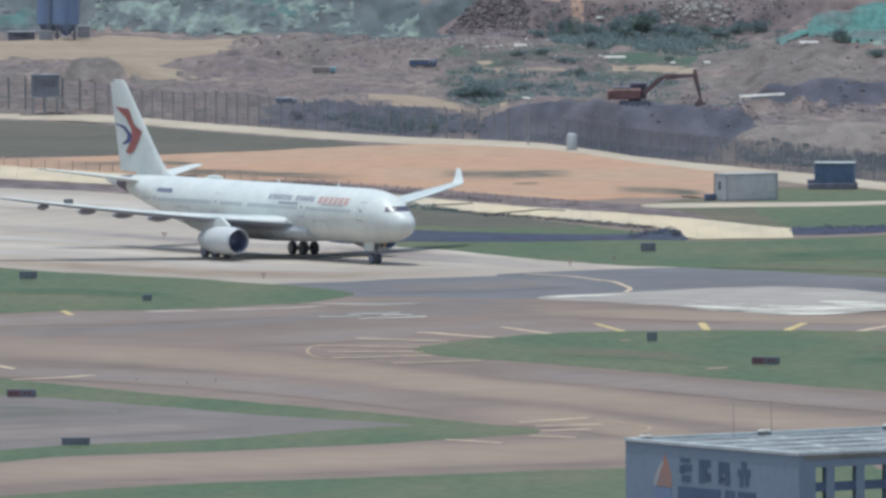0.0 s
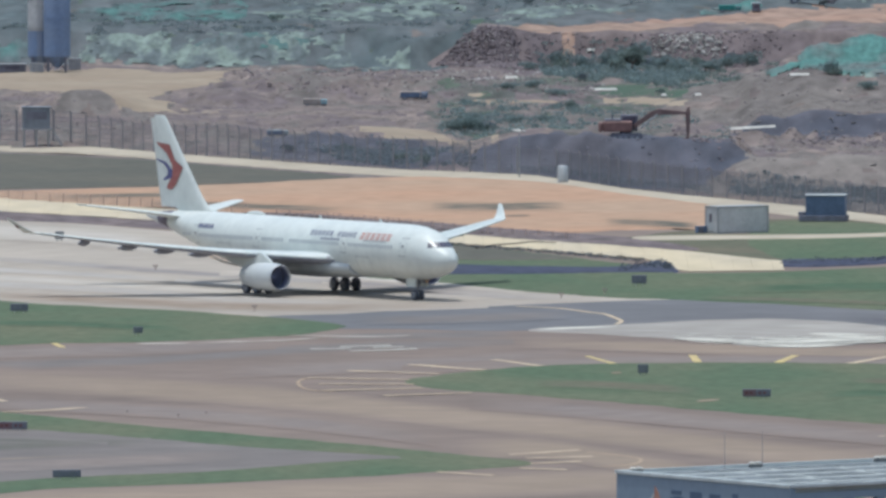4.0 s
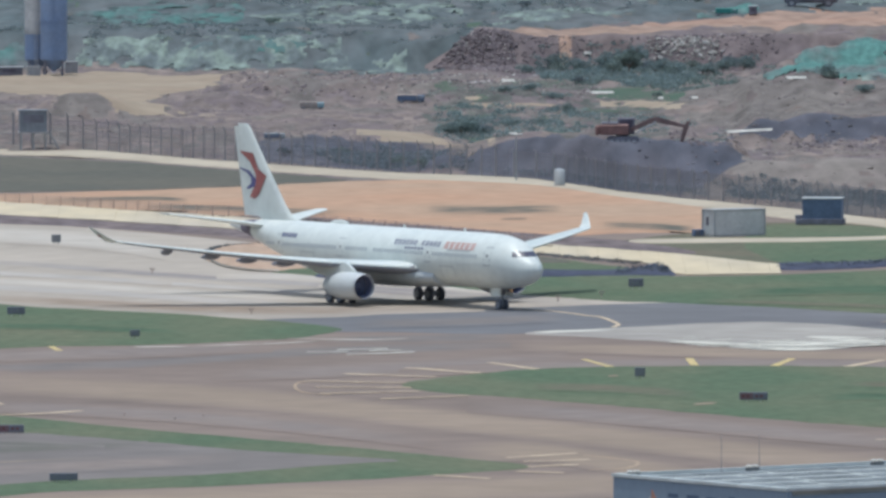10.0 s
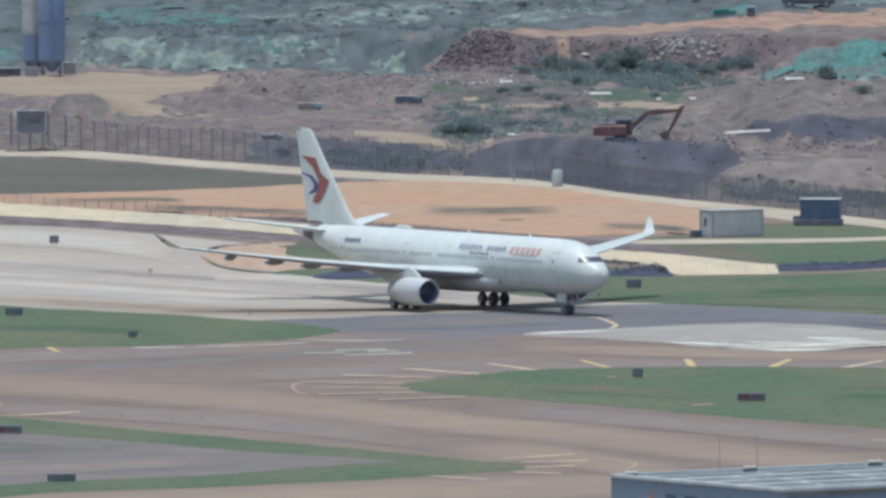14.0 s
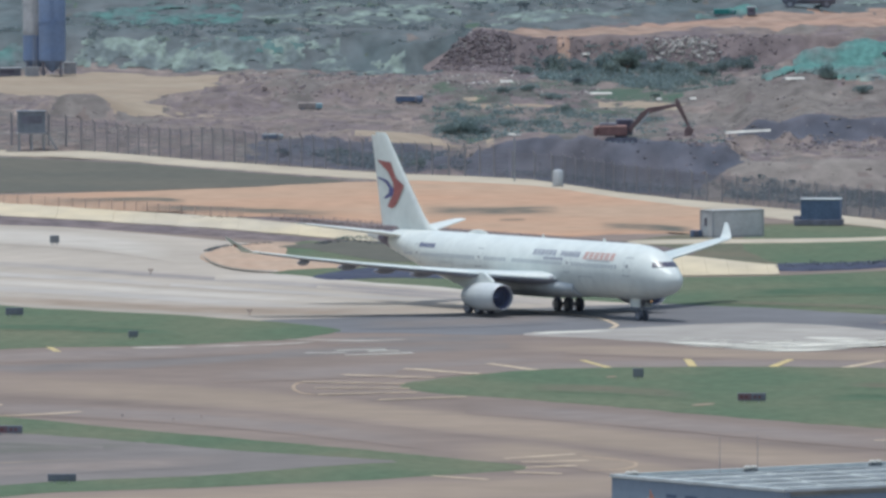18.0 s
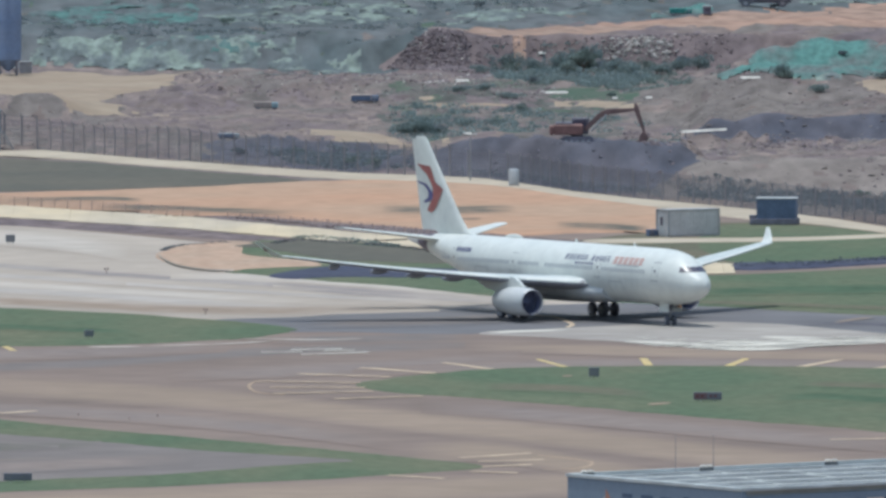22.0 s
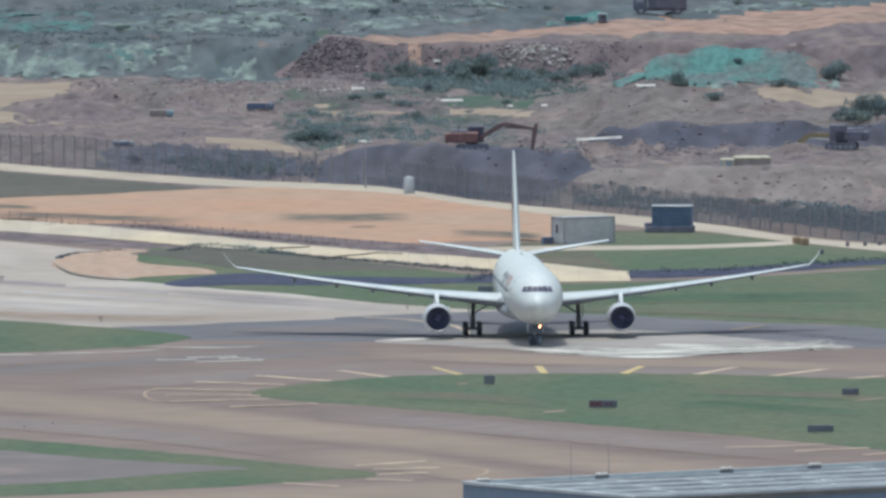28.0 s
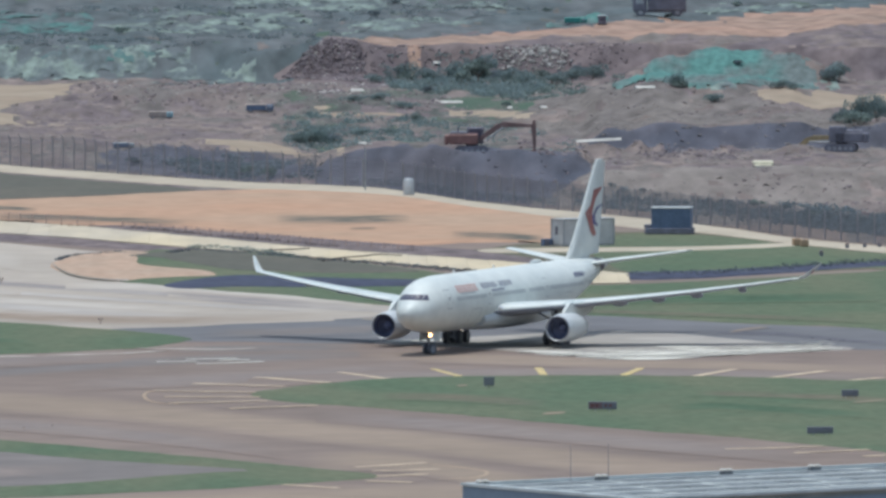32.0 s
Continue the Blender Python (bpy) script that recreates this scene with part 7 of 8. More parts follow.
# ---- bushes ----
def bush(name, seed, r, h, material, label, leaves=420, size=0.16):
    rnd = random.Random(seed)
    b = thing(name, 0, 0, 0, 0, label, "bush", "bushes on the site")
    for _ in range(3):
        a, l = rnd.uniform(0, math.tau), rnd.uniform(0.3, 0.8)
        part("stem", rod(bmesh.new(), (0, 0, -0.1), (r * l * math.cos(a), r * l * math.sin(a), h * rnd.uniform(0.5, 0.85)), 0.05, 0.02, 6), TWIG, b)
    verts, faces = [], []
    for _ in range(9):
        a, l = rnd.uniform(0, math.tau), rnd.uniform(0.1, 0.75)
        k = rnd.uniform(0.3, 0.55)
        leaf_cloud(verts, faces, r * l * math.cos(a), r * l * math.sin(a), h * rnd.uniform(0.3, 0.75), r * k, r * k, h * k * 0.6, leaves // 9, size, rnd)
    o = new("foliage", cloud_mesh("foliage", verts, faces, material))
    o.parent = b
    return b


BUSH_KINDS = [bush("bush", 40 + i, 1.6, 1.6, LEAF_DARK if i % 2 else LEAF_GREEN, "dark green leafy bush on the earth slope", 420, 0.2) for i in range(5)]
BUSH_SPOTS = [(2.14, 2965.00, 0.14, 1.5), (0.45, 2978.00, 0.03, 1.1), (4.17, 2960.50, 0.16, 1.2), (5.90, 2978.50, -0.00, 0.9), (21.81, 3159.00, 0.15, 1.5), (24.01, 3162.50, 0.15, 1.6), (25.87, 3169.00, 0.06, 1.3), (19.99, 3156.00, 0.13, 1.1), (14.64, 3170.00, 0.05, 1.2), (12.49, 3175.00, 0.16, 1.0),
              (32.10, 3175.50, 0.11, 1.0), (34.66, 3177.00, 0.39, 1.1), (36.85, 3178.00, 0.56, 1.0), (17.86, 3040.50, 0.12, 0.8), (15.02, 3030.00, 0.20, 0.9), (12.28, 3037.50, 0.19, 0.7), (16.97, 3132.50, -0.16, 0.9), (11.05, 3081.00, 1.08, 0.9), (28.68, 3159.00, 0.13, 1.0), (30.52, 3163.00, 0.26, 0.9),
              (47.22, 3027.50, 4.38, 0.9), (49.64, 3027.50, 4.68, 0.8), (59.27, 3024.00, 4.43, 0.9), (60.95, 3021.50, 4.40, 0.8), (50.85, 3017.00, 3.37, 0.7), (69.50, 3159.00, 0.90, 1.6), (67.97, 3155.00, 0.67, 1.2), (73.83, 3174.00, 0.52, 1.1), (-12.19, 2904.50, 0.07, 0.9), (-8.81, 2884.50, 0.21, 1.0),
              (-5.50, 2876.00, 0.09, 0.9), (-14.87, 2908.00, 0.28, 0.9), (-18.83, 2903.50, 0.14, 0.8), (-20.87, 2911.00, 0.33, 0.8), (-2.85, 2861.00, 0.28, 1.0), (-0.23, 2855.00, 0.20, 0.9), (56.72, 3159.00, 2.41, 0.7), (23.01, 3078.50, 0.29, 0.6), (26.40, 3063.00, 0.85, 0.6), (8.44, 3031.00, 0.16, 0.7), (67.26, 2959.00, 2.34, 1.9), (67.26, 2959.00, 2.34, 1.2), (66.23, 2970.50, 2.19, 1.4), (66.23, 2970.50, 2.19, 1.4), (69.06, 2978.50, 1.86, 1.4)]
rnd = random.Random(77)
for i, (x, y, z, k) in enumerate(BUSH_SPOTS[::2]):
    k *= 0.8
    copy_thing(BUSH_KINDS[i % 5], pose(x, y, z - 0.1, 0, 0, rnd.uniform(0, 360)) @ Matrix.Diagonal((k, k, k * rnd.uniform(0.8, 1.1), 1)))
BIG_BUSH = bush("bush", 52, 1.6, 1.6, LEAF_HAZE, "large blue-green bush below the rubble face", 1700, 0.1)
BIG_SPOTS = [(24.0, 3174.0, 1.45, 2.3), (20.2, 3172.0, 1.2, 1.6), (27.5, 3163.0, 1.2, 1.2), (38.3, 3170.0, 1.2, 1.5), (35.5, 3164.0, 1.1, 1.2), (33.0, 3158.0, 1.2, 1.0), (13.8, 3172.0, 1.3, 1.6), (17.2, 3164.0, 1.2, 1.5), (30.0, 3158.0, 1.4, 1.2), (10.6, 3166.0, 1.0, 0.8), (2.0, 2955.0, 1.5, 1.7), (0.2, 2957.0, 1.1, 1.2), (4.4, 2960.0, 0.9, 0.9), (7.2, 3074.0, 1.0, 0.7), (10.5, 3078.0, 1.1, 0.7), (13.8, 3070.0, 1.2, 0.6),
             (59.5, 3023.0, 0.9, 0.8), (61.2, 3021.5, 0.7, 0.7), (51.2, 3014.0, 0.8, 0.8), (69.4, 3155.0, 1.5, 1.7), (46.6, 3028.0, 0.8, 1.2), (67.8, 2962.0, 1.3, 2.4), (70.2, 2976.0, 1.1, 2.0), (8.0, 2990.0, 1.3, 0.6), (12.0, 2995.0, 1.2, 0.6)]
for x, y, k, kz in BIG_SPOTS[1:]:
    copy_thing(BIG_BUSH, pose(x, y, hz(x, y) - 0.1, 0, 0, rnd.uniform(0, 360)) @ Matrix.Diagonal((k, k, kz, 1)))
x, y, k, kz = BIG_SPOTS[0]
BIG_BUSH.matrix_world = pose(x, y, hz(x, y) - 0.1) @ Matrix.Diagonal((k, k, kz, 1))
# scrub on the far terrace
n = 0
while n < 34:
    x, y = rnd.uniform(-75, 100), rnd.uniform(3215, 3560)
    if not bool(inside(ZONES[1][0], np.array(x), np.array(y))) and not (x > 0 and y < 3260):
        k = rnd.uniform(0.4, 0.9)
        copy_thing(BUSH_KINDS[n % 5], pose(x, y, hz(x, y) - 0.1, 0, 0, rnd.uniform(0, 360)) @ Matrix.Diagonal((k, k, k * 0.8, 1)))
        n += 1
for i, b in enumerate(BUSH_KINDS):
    x, y = ((57.60, 2748.21), (59.92, 2739.12), (62.84, 2730.05), (54.82, 2766.43), (51.89, 2778.79))[i]
    b.matrix_world = pose(x, y + 6, hz(x, y + 6) - 0.1, 0, 0, 40 * i) @ Matrix.Diagonal((0.7, 0.7, 0.55, 1))


def tree(x, y, h, label, seed):
    """A small broad tree: tapered trunk, limbs, and leaves in loose clumps with gaps."""
    rnd = random.Random(seed)
    t = on_site("tree", x, y, 0, label, "tree")
    bm = bmesh.new()
    rod(bm, (0, 0, -0.2), (0.1, 0, h * 0.45), 0.16, 0.1, 8)
    tips = []
    for i in range(7):
        a = i / 7 * math.tau + rnd.uniform(-0.3, 0.3)
        p = (h * 0.36 * math.cos(a), h * 0.36 * math.sin(a), h * rnd.uniform(0.5, 0.9))
        rod(bm, (0.08, 0, h * rnd.uniform(0.25, 0.45)), p, 0.07, 0.025, 6)
        tips.append(p)
    part("trunk", bm, TWIG, t)
    verts, faces = [], []
    for p in tips + [(0, 0, h * 0.85), (0.3, 0, h * 0.6), (-0.4, 0.2, h * 0.55)]:
        for _ in range(3):
            q = [c + rnd.uniform(-0.16, 0.16) * h for c in p]
            leaf_cloud(verts, faces, q[0], q[1], max(q[2], h * 0.3), h * 0.15, h * 0.15, h * 0.11, 60, 0.2, rnd)
    o = new("crown", cloud_mesh("crown", verts, faces, LEAF_GREEN))
    o.parent = t


for (x, y, z), h, sd in (((23.44, 3153.50, 0.07), 3.2, 6),):
    tree(x, y, h, "small green tree with a ragged crown", sd)


def scrub(outline, n, h, material, seed):
    """Low tangled growth over a piece of rough ground, past counting."""
    rnd = random.Random(seed)
    xs, ys = [p[0] for p in outline], [p[1] for p in outline]
    px = np.array([rnd.uniform(min(xs), max(xs)) for _ in range(n * 3)])
    py = np.array([rnd.uniform(min(ys), max(ys)) for _ in range(n * 3)])
    ok = inside(outline, px, py) & (lattice(px / 3.5 + seed, py / 8.0) > -0.25)
    px, py = px[ok][:n], py[ok][:n]
    verts, faces = [], []
    for x, y, z in zip(px, py, heights(px, py)):
        k = rnd.uniform(0.4, 1.2)
        leaf_cloud(verts, faces, x, y, float(z) + h * k * 0.3, 0.9 * k, 1.2 * k, h * k * 0.6, 22, 0.2, rnd)
    tagged(new("scrub_growth", cloud_mesh("scrub_growth", verts, faces, material)), "low dark green scrub on rough ground", "scrub", kind="stuff")


for q, n, h, m in (([(11.4, 3179.5), (16.5, 3181.5), (27.4, 3181.0), (28.1, 3177.0), (32.9, 3148.5), (28.2, 3111.0), (19.8, 3128.5), (12.7, 3146.0)], 620, 0.9, LEAF_HAZE), ([(-0.9, 3054.5), (8.2, 3055.0), (17.8, 3030.5), (16.2, 2868.5), (5.0, 2872.5), (-0.9, 2959.5)], 330, 0.8, LEAF_HAZE), ([(15.8, 3038.5), (23.3, 3029.0), (34.5, 2973.5), (33.4, 2943.0), (22.0, 2858.5), (14.8, 2863.0)], 120, 0.5, LEAF_HAZE), ([(-16.2, 2908.0), (-12.2, 2914.0), (-5.6, 2909.0), (3.0, 2857.5), (3.0, 2852.5), (-5.5, 2861.0), (-12.1, 2879.5)], 240, 0.55, LEAF_DARK),
                   ([(31.9, 2809.5), (42.7, 2799.0), (58.3, 2781.5), (73.6, 2735.5), (72.1, 2680.5), (57.1, 2725.0), (42.1, 2760.0), (32.2, 2783.5)], 900, 0.7, LEAF_DARK), ([(15.7, 3167.5), (30.3, 3176.0), (41.7, 3156.5), (36.1, 3051.0), (26.1, 3110.5), (17.0, 3129.5)], 300, 0.7, LEAF_GREEN),
                   ([(-61.9, 3212.5), (-48.5, 3251.0), (-27.0, 3254.0), (-6.1, 3240.0), (5.7, 3239.0), (5.6, 3179.0), (-1.7, 3180.5), (-28.1, 3204.5), (-47.9, 3205.5), (-61.7, 3201.0)], 260, 0.4, LEAF_FAR), ([(-36.7, 3329.0), (1.3, 3357.0), (31.9, 3341.0), (35.3, 3302.0), (16.3, 3274.0), (1.3, 3285.5), (-21.2, 3286.0)], 150, 0.6, LEAF_FAR)):
    scrub(q, n, h, m, n + int(h * 10))
scrub([(50.5, 2768.0), (54.0, 2735.0), (66.0, 2703.0), (80.0, 2668.0), (82.0, 2700.0), (66.0, 2752.0)], 900, 1.0, LEAF_DARK, 88)
hedge_rows = (([(30.2, 2801.9), (39.2, 2779.7), (49.3, 2748.8), (57.0, 2718.7), (71.9, 2671.8)], 12.0, 1.3), ([(-22.3, 2918.7), (-12.2, 2894.6), (-1.5, 2869.2), (3.7, 2859.2)], 10.0, 1.1), ([(2.4, 2851.2), (7.6, 2841.2), (14.0, 2828.1), (20.9, 2802.6), (29.7, 2780.4)], 9.0, 1.0))
for i, (q, w, h) in enumerate(hedge_rows):
    hedge("fence_scrub", [(x, y + 7) for x, y in q], w, h, "dark scrub growing behind the fence", LEAF_DARK, 60 + i)


# ---- machines ----
def track_unit(bm, x0, x1, y0, y1, h):
    n = 14
    rings = []
    for y in (y0, y1):
        ring = []
        for k in range(n):
            a = k / n * math.tau
            ring.append(((x0 + h / 2 if math.cos(a) < 0 else x1 - h / 2) + h / 2 * math.cos(a), y, h / 2 + h / 2 * math.sin(a)))
        rings.append(ring)
    return loft(bm, rings)


def excavator(x, y, rz, paint, arm_paint, label):
    e = on_site("excavator", x, y, rz, label, "excavator", "diggers on the site")
    for s in (-1, 1):
        t = part("track", track_unit(bmesh.new(), -1.9, 1.9, s * 1.25 - 0.3, s * 1.25 + 0.3, 0.95), MACHINE_DARK, e)
        for i in range(5):
            bm = bmesh.new()
            rod(bm, (-1.3 + i * 0.65, s * 1.25 - 0.34, 0.42), (-1.3 + i * 0.65, s * 1.25 + 0.34, 0.42), 0.22, seg=10)
            part("road_wheel", bm, GEAR_GREY, t)
    bm = bmesh.new()
    rod(bm, (0, 0, 0.6), (0, 0, 1.15), 0.75, seg=18)
    part("turntable", bm, MACHINE_DARK, e)
    house = part("house", bx(-2.7, -1.35, 1.15, 0.7, 1.35, 2.35, bevel=0.12), paint, e)
    part("counterweight", bx(-3.2, -1.3, 1.1, -2.68, 1.3, 2.25, bevel=0.15), paint, house)
    part("engine_cover", bx(-2.5, -1.2, 2.35, -0.6, 1.2, 2.6, bevel=0.08), MACHINE_DARK, house)
    cab = part("cab", bx(-0.6, 0.35, 1.15, 1.35, 1.35, 3.05, bevel=0.1), MACHINE_DARK, e)
    part("cab_window", bx(-0.35, 0.33, 1.95, 1.1, 0.345, 2.85), DARK_GLASS, cab)
    part("cab_windscreen", bx(1.352, 0.45, 1.6, 1.37, 1.25, 2.9), DARK_GLASS, cab)
    bm = bmesh.new()
    rod(bm, (-1.6, -0.8, 2.6), (-1.6, -0.8, 3.1), 0.08, seg=8)
    part("exhaust_pipe", bm, MACHINE_DARK, e)
    # boom lies along its own x axis from the pivot; the stick hangs from the boom's tip
    bm = bmesh.new()
    loft(bm, [[(px, -w, z0), (px, w, z0), (px, w, z1), (px, -w, z1)] for px, w, z0, z1 in ((0, 0.22, -0.25, 0.25), (2.2, 0.24, 0.55, 1.2), (3.2, 0.24, 0.62, 1.3), (6.3, 0.18, -0.16, 0.18))])
    boom = part("boom", bm, arm_paint, e)
    bm = bmesh.new()
    rod(bm, (0.6, -0.34, -0.4), (3.0, -0.34, 0.75), 0.09, seg=8)
    rod(bm, (0.6, 0.34, -0.4), (3.0, 0.34, 0.75), 0.09, seg=8)
    part("lift_cylinder", bm, STEEL, boom)
    boom.location = (0.9, -0.2, 1.7)
    bm = bmesh.new()
    loft(bm, [[(px, -w, z0), (px, w, z0), (px, w, z1), (px, -w, z1)] for px, w, z0, z1 in ((-0.7, 0.14, 0.1, 0.4), (0.0, 0.18, -0.18, 0.42), (2.8, 0.12, -0.12, 0.16))])
    # bucket on the stick's end
    loft(bm, [[(2.7, -0.5, 0.1), (3.5, -0.5, 0.3), (3.9, -0.5, -0.2), (3.6, -0.5, -0.9), (3.1, -0.5, -0.75), (2.75, -0.5, -0.3)], [(2.7, 0.5, 0.1), (3.5, 0.5, 0.3), (3.9, 0.5, -0.2), (3.6, 0.5, -0.9), (3.1, 0.5, -0.75), (2.75, 0.5, -0.3)]])
    for q in (-0.4, -0.13, 0.13, 0.4):
        rod(bm, (3.6, q, -0.85), (3.35, q, -1.15), 0.06, 0.02, 6)
    stick = part("stick", bm, arm_paint, boom)
    stick.location = (6.3, 0, 0)
    return e, boom, stick


dig_x, dig_y = 20.52, 2852.50
digger, digger_boom, digger_stick = excavator(dig_x, dig_y, 0, MACHINE_ORANGE, MACHINE_DULL, "orange tracked excavator digging earth with a dark cab")
load_x, load_y = 65.16, 2941.00
loader, loader_boom, loader_stick = excavator(load_x, load_y, 172, MACHINE_DARK, MACHINE_YELLOW, "muddy dark tracked excavator with a yellow arm beside a cut")


def truck(name, x, y, rz, cab_mat, bed_mat, roof_mat, label, z=None):
    t = thing(name, x, y, hz(x, y) if z is None else z, rz, label, "truck")
    part("chassis", bx(-2.9, -0.9, 0.5, 2.6, 0.9, 0.8), MACHINE_DARK, t)
    part("cab", bx(1.3, -1.05, 0.7, 2.75, 1.05, 2.5, bevel=0.12), cab_mat, t)
    part("windscreen", bx(2.752, -0.9, 1.6, 2.77, 0.9, 2.3), CABIN_GLASS, t)
    bed = part("bed", bx(-2.9, -1.15, 0.8, 1.15, 1.15, 2.3, bevel=0.05), bed_mat, t)
    part("cover", bx(-2.95, -1.2, 2.3, 1.2, 1.2, 2.75, bevel=0.15), roof_mat, bed)
    for s in (-1, 1):
        part("side_window", bx(1.6, s * 1.06 - 0.01, 1.6, 2.4, s * 1.06 + 0.01, 2.25), CABIN_GLASS, t)
        for px in (-2.0, 1.9):
            bm = bmesh.new()
            rod(bm, (px, s * 0.75, 0.5), (px, s * 1.05, 0.5), 0.5, seg=18)
            w = part("wheel", bm, RUBBER, t)
            bm = bmesh.new()
            rod(bm, (px, s * 1.0, 0.5), (px, s * 1.07, 0.5), 0.26, seg=12)
            part("hub", bm, GEAR_GREY, w)
    return t


PALE_TARP = mat("pale_tarpaulin", (0.62, 0.58, 0.44), 0.7, var=0.2, scale=1.0, fine=3.0, fine_amt=0.1)
DUSTY_PAINT = mat("dusty_truck_paint", (0.42, 0.365, 0.34), 0.7, var=0.25, scale=0.8, fine=3.0, fine_amt=0.12)
site_truck = truck("site_truck", 66.0, 2866.0, 180, PALE_TARP, DUSTY_PAINT, PALE_TARP, "dusty site truck with a pale cab and covered load", -0.32)
BRIGHT_TEAL = mat("teal_machine_paint", (0.075, 0.3, 0.27), 0.6, var=0.3, scale=0.8, fine=3.0, fine_amt=0.12)
PALE_CAB = mat("pale_cab_paint", (0.42, 0.47, 0.5), 0.5, var=0.2, scale=1.0, fine=3.0, fine_amt=0.08)
for (x, y), rz, size, cabm, bedm, roof, txt in (((-16.4, 3049.0), 0, 0.52, SKY_BLUE, DUSTY_PAINT, DUSTY_PAINT, "dusty brown truck with a light blue cab"), ((-4.2, 3061.0), 0, 0.6, NAVY, NAVY, DUSTY_PAINT, "small dark blue truck on the earth bank"), ((-20.2, 2926.5), 20, 0.42, PALE_CAB, NAVY, PALE_CAB, "parked truck with a pale roof behind the fence"),
                                                ((37.2, 3258.0), 0, 0.52, BRIGHT_TEAL, BRIGHT_TEAL, BRIGHT_TEAL, "bright teal tipper truck beside the earth road"), ((48.4, 3277.0), 178, 1.25, MACHINE_DARK, MACHINE_DARK, MACHINE_DARK, "large dark dump truck on the earth road")):
    tk = truck("parked_truck", x, y, rz, cabm, bedm, roof, txt)
    tk.scale = (size, size, size * (0.85 if size > 1 else 0.62))
    tk.location.z -= 0.02


def dark_cabin(x, y, w, txt, k=1.0):
    c = on_site("site_cabin", x, y, 0, txt, "cabin")
    part("wall", bx(-w / 2, -1.2, 0, w / 2, 1.2, 2.3 * k, bevel=0.05), MACHINE_DARK, c)
    part("roof", bx(-w / 2 - 0.1, -1.3, 2.3 * k, w / 2 + 0.1, 1.3, 2.45 * k), HUT_FRAME, c)
    part("window", bx(-w / 4, -1.23, 1.0 * k, w / 4, -1.2, 1.8 * k), DARK_GLASS, c)


for (x, y, z), w, txt in (((40.58, 3254.00, 4.53), 1.1, "small dark cabin at the road edge"), ((-55.83, 3165.50, 0.01), 3.4, "low dark cabin beside the silos")):
    dark_cabin(x, y, w, txt, 0.45)


WHITE_SHEET = mat("white_sheet", (0.62, 0.6, 0.56), 0.7, var=0.25, scale=1.0, fine=3.0, fine_amt=0.12)


def beam(x, y, length, rz, txt, dz=0.2):
    b = on_site("concrete_beam", x, y, rz, txt, "beam", dz=dz)
    bm = bmesh.new()
    k = 5
    loft(bm, [[(length * (i / k - 0.5), y, z + 0.03 * math.sin(3.1 * i + length) * (length < 5) + 0.05 * length * (i / k) * (length > 5)) for y, z in ((-0.3, 0.0), (0.2, 0.0), (0.2, 0.26), (-0.02, 0.26))] for i in range(k + 1)])
    part("shaft", bm, WHITE_SHEET, b)
    part("end_cap", bx(-length / 2 - 0.25, -0.22, -0.12, -length / 2, 0.22, 0.16, bevel=0.02), PALE_RUBBLE, b)
    if length > 5:
        for q in (-0.4, 0.1):
            part("trestle", bx(q * length - 0.06, -0.2, -0.5, q * length + 0.06, 0.2, 0.0), MACHINE_DARK, b)


for (x, y, z), ln, txt in (((36.12, 2932.00, 0.10), 5.4, "long pale concrete beam on trestles"), ((19.73, 3094.00, 0.07), 2.8, "pale plank lying on the earth"), ((16.38, 3155.50, 0.07), 1.4, "short pale slab in the bushes"), ((8.03, 3136.00, 0.04), 1.6, "pale slab on the bank"), ((43.00, 3023.00, 4.47), 2.4, "pale slab on the mound"), ((18.40, 3179.50, 1.94), 0.9, "pale broken slab on the rubble face"), ((30.76, 3044.00, 1.27), 0.8, "pale slab beside the grass"), ((26.67, 3054.50, 0.82), 0.6, "pale slab beside the grass"), ((7.99, 2873.50, 3.55), 0.8, "pale slab among the scrub"), ((30.89, 3127.50, -0.02), 0.6, "pale slab among the scrub")):
    beam(x, y, ln, 2, txt, 0.1 if ln > 5 else 0.1)
# ---- the near hall with its sign wall and panelled roof ----
HALL_BLUE = mat("hall_blue_grey", (0.24, 0.305, 0.385), 0.6, color2=(0.22, 0.28, 0.36), scale=0.15, fine=1.5, fine_amt=0.05)
HALL_DARK = mat("hall_sign_bars", (0.105, 0.15, 0.235), 0.6, var=0.15, scale=0.6, fine=3.0, fine_amt=0.06)
ROOF_DECK = mat("roof_deck", (0.42, 0.44, 0.435), 0.7, color2=(0.35, 0.37, 0.37), scale=0.2, fine=1.0, fine_amt=0.1)
ROOF_PANEL = mat("roof_panel", (0.15, 0.165, 0.178), 0.6, color2=(0.2, 0.215, 0.225), scale=0.3, fine=1.5, fine_amt=0.1, island=-0.3, spec=0.4)
ROOF_EDGE = mat("roof_edge", (0.56, 0.6, 0.61), 0.6, var=0.2, scale=0.5, fine=2.0, fine_amt=0.08)
LOGO_ORANGE = mat("logo_orange", (0.42, 0.22, 0.17), 0.5, color2=(0.34, 0.24, 0.23), scale=0.5, fine=2.0, fine_amt=0.05)


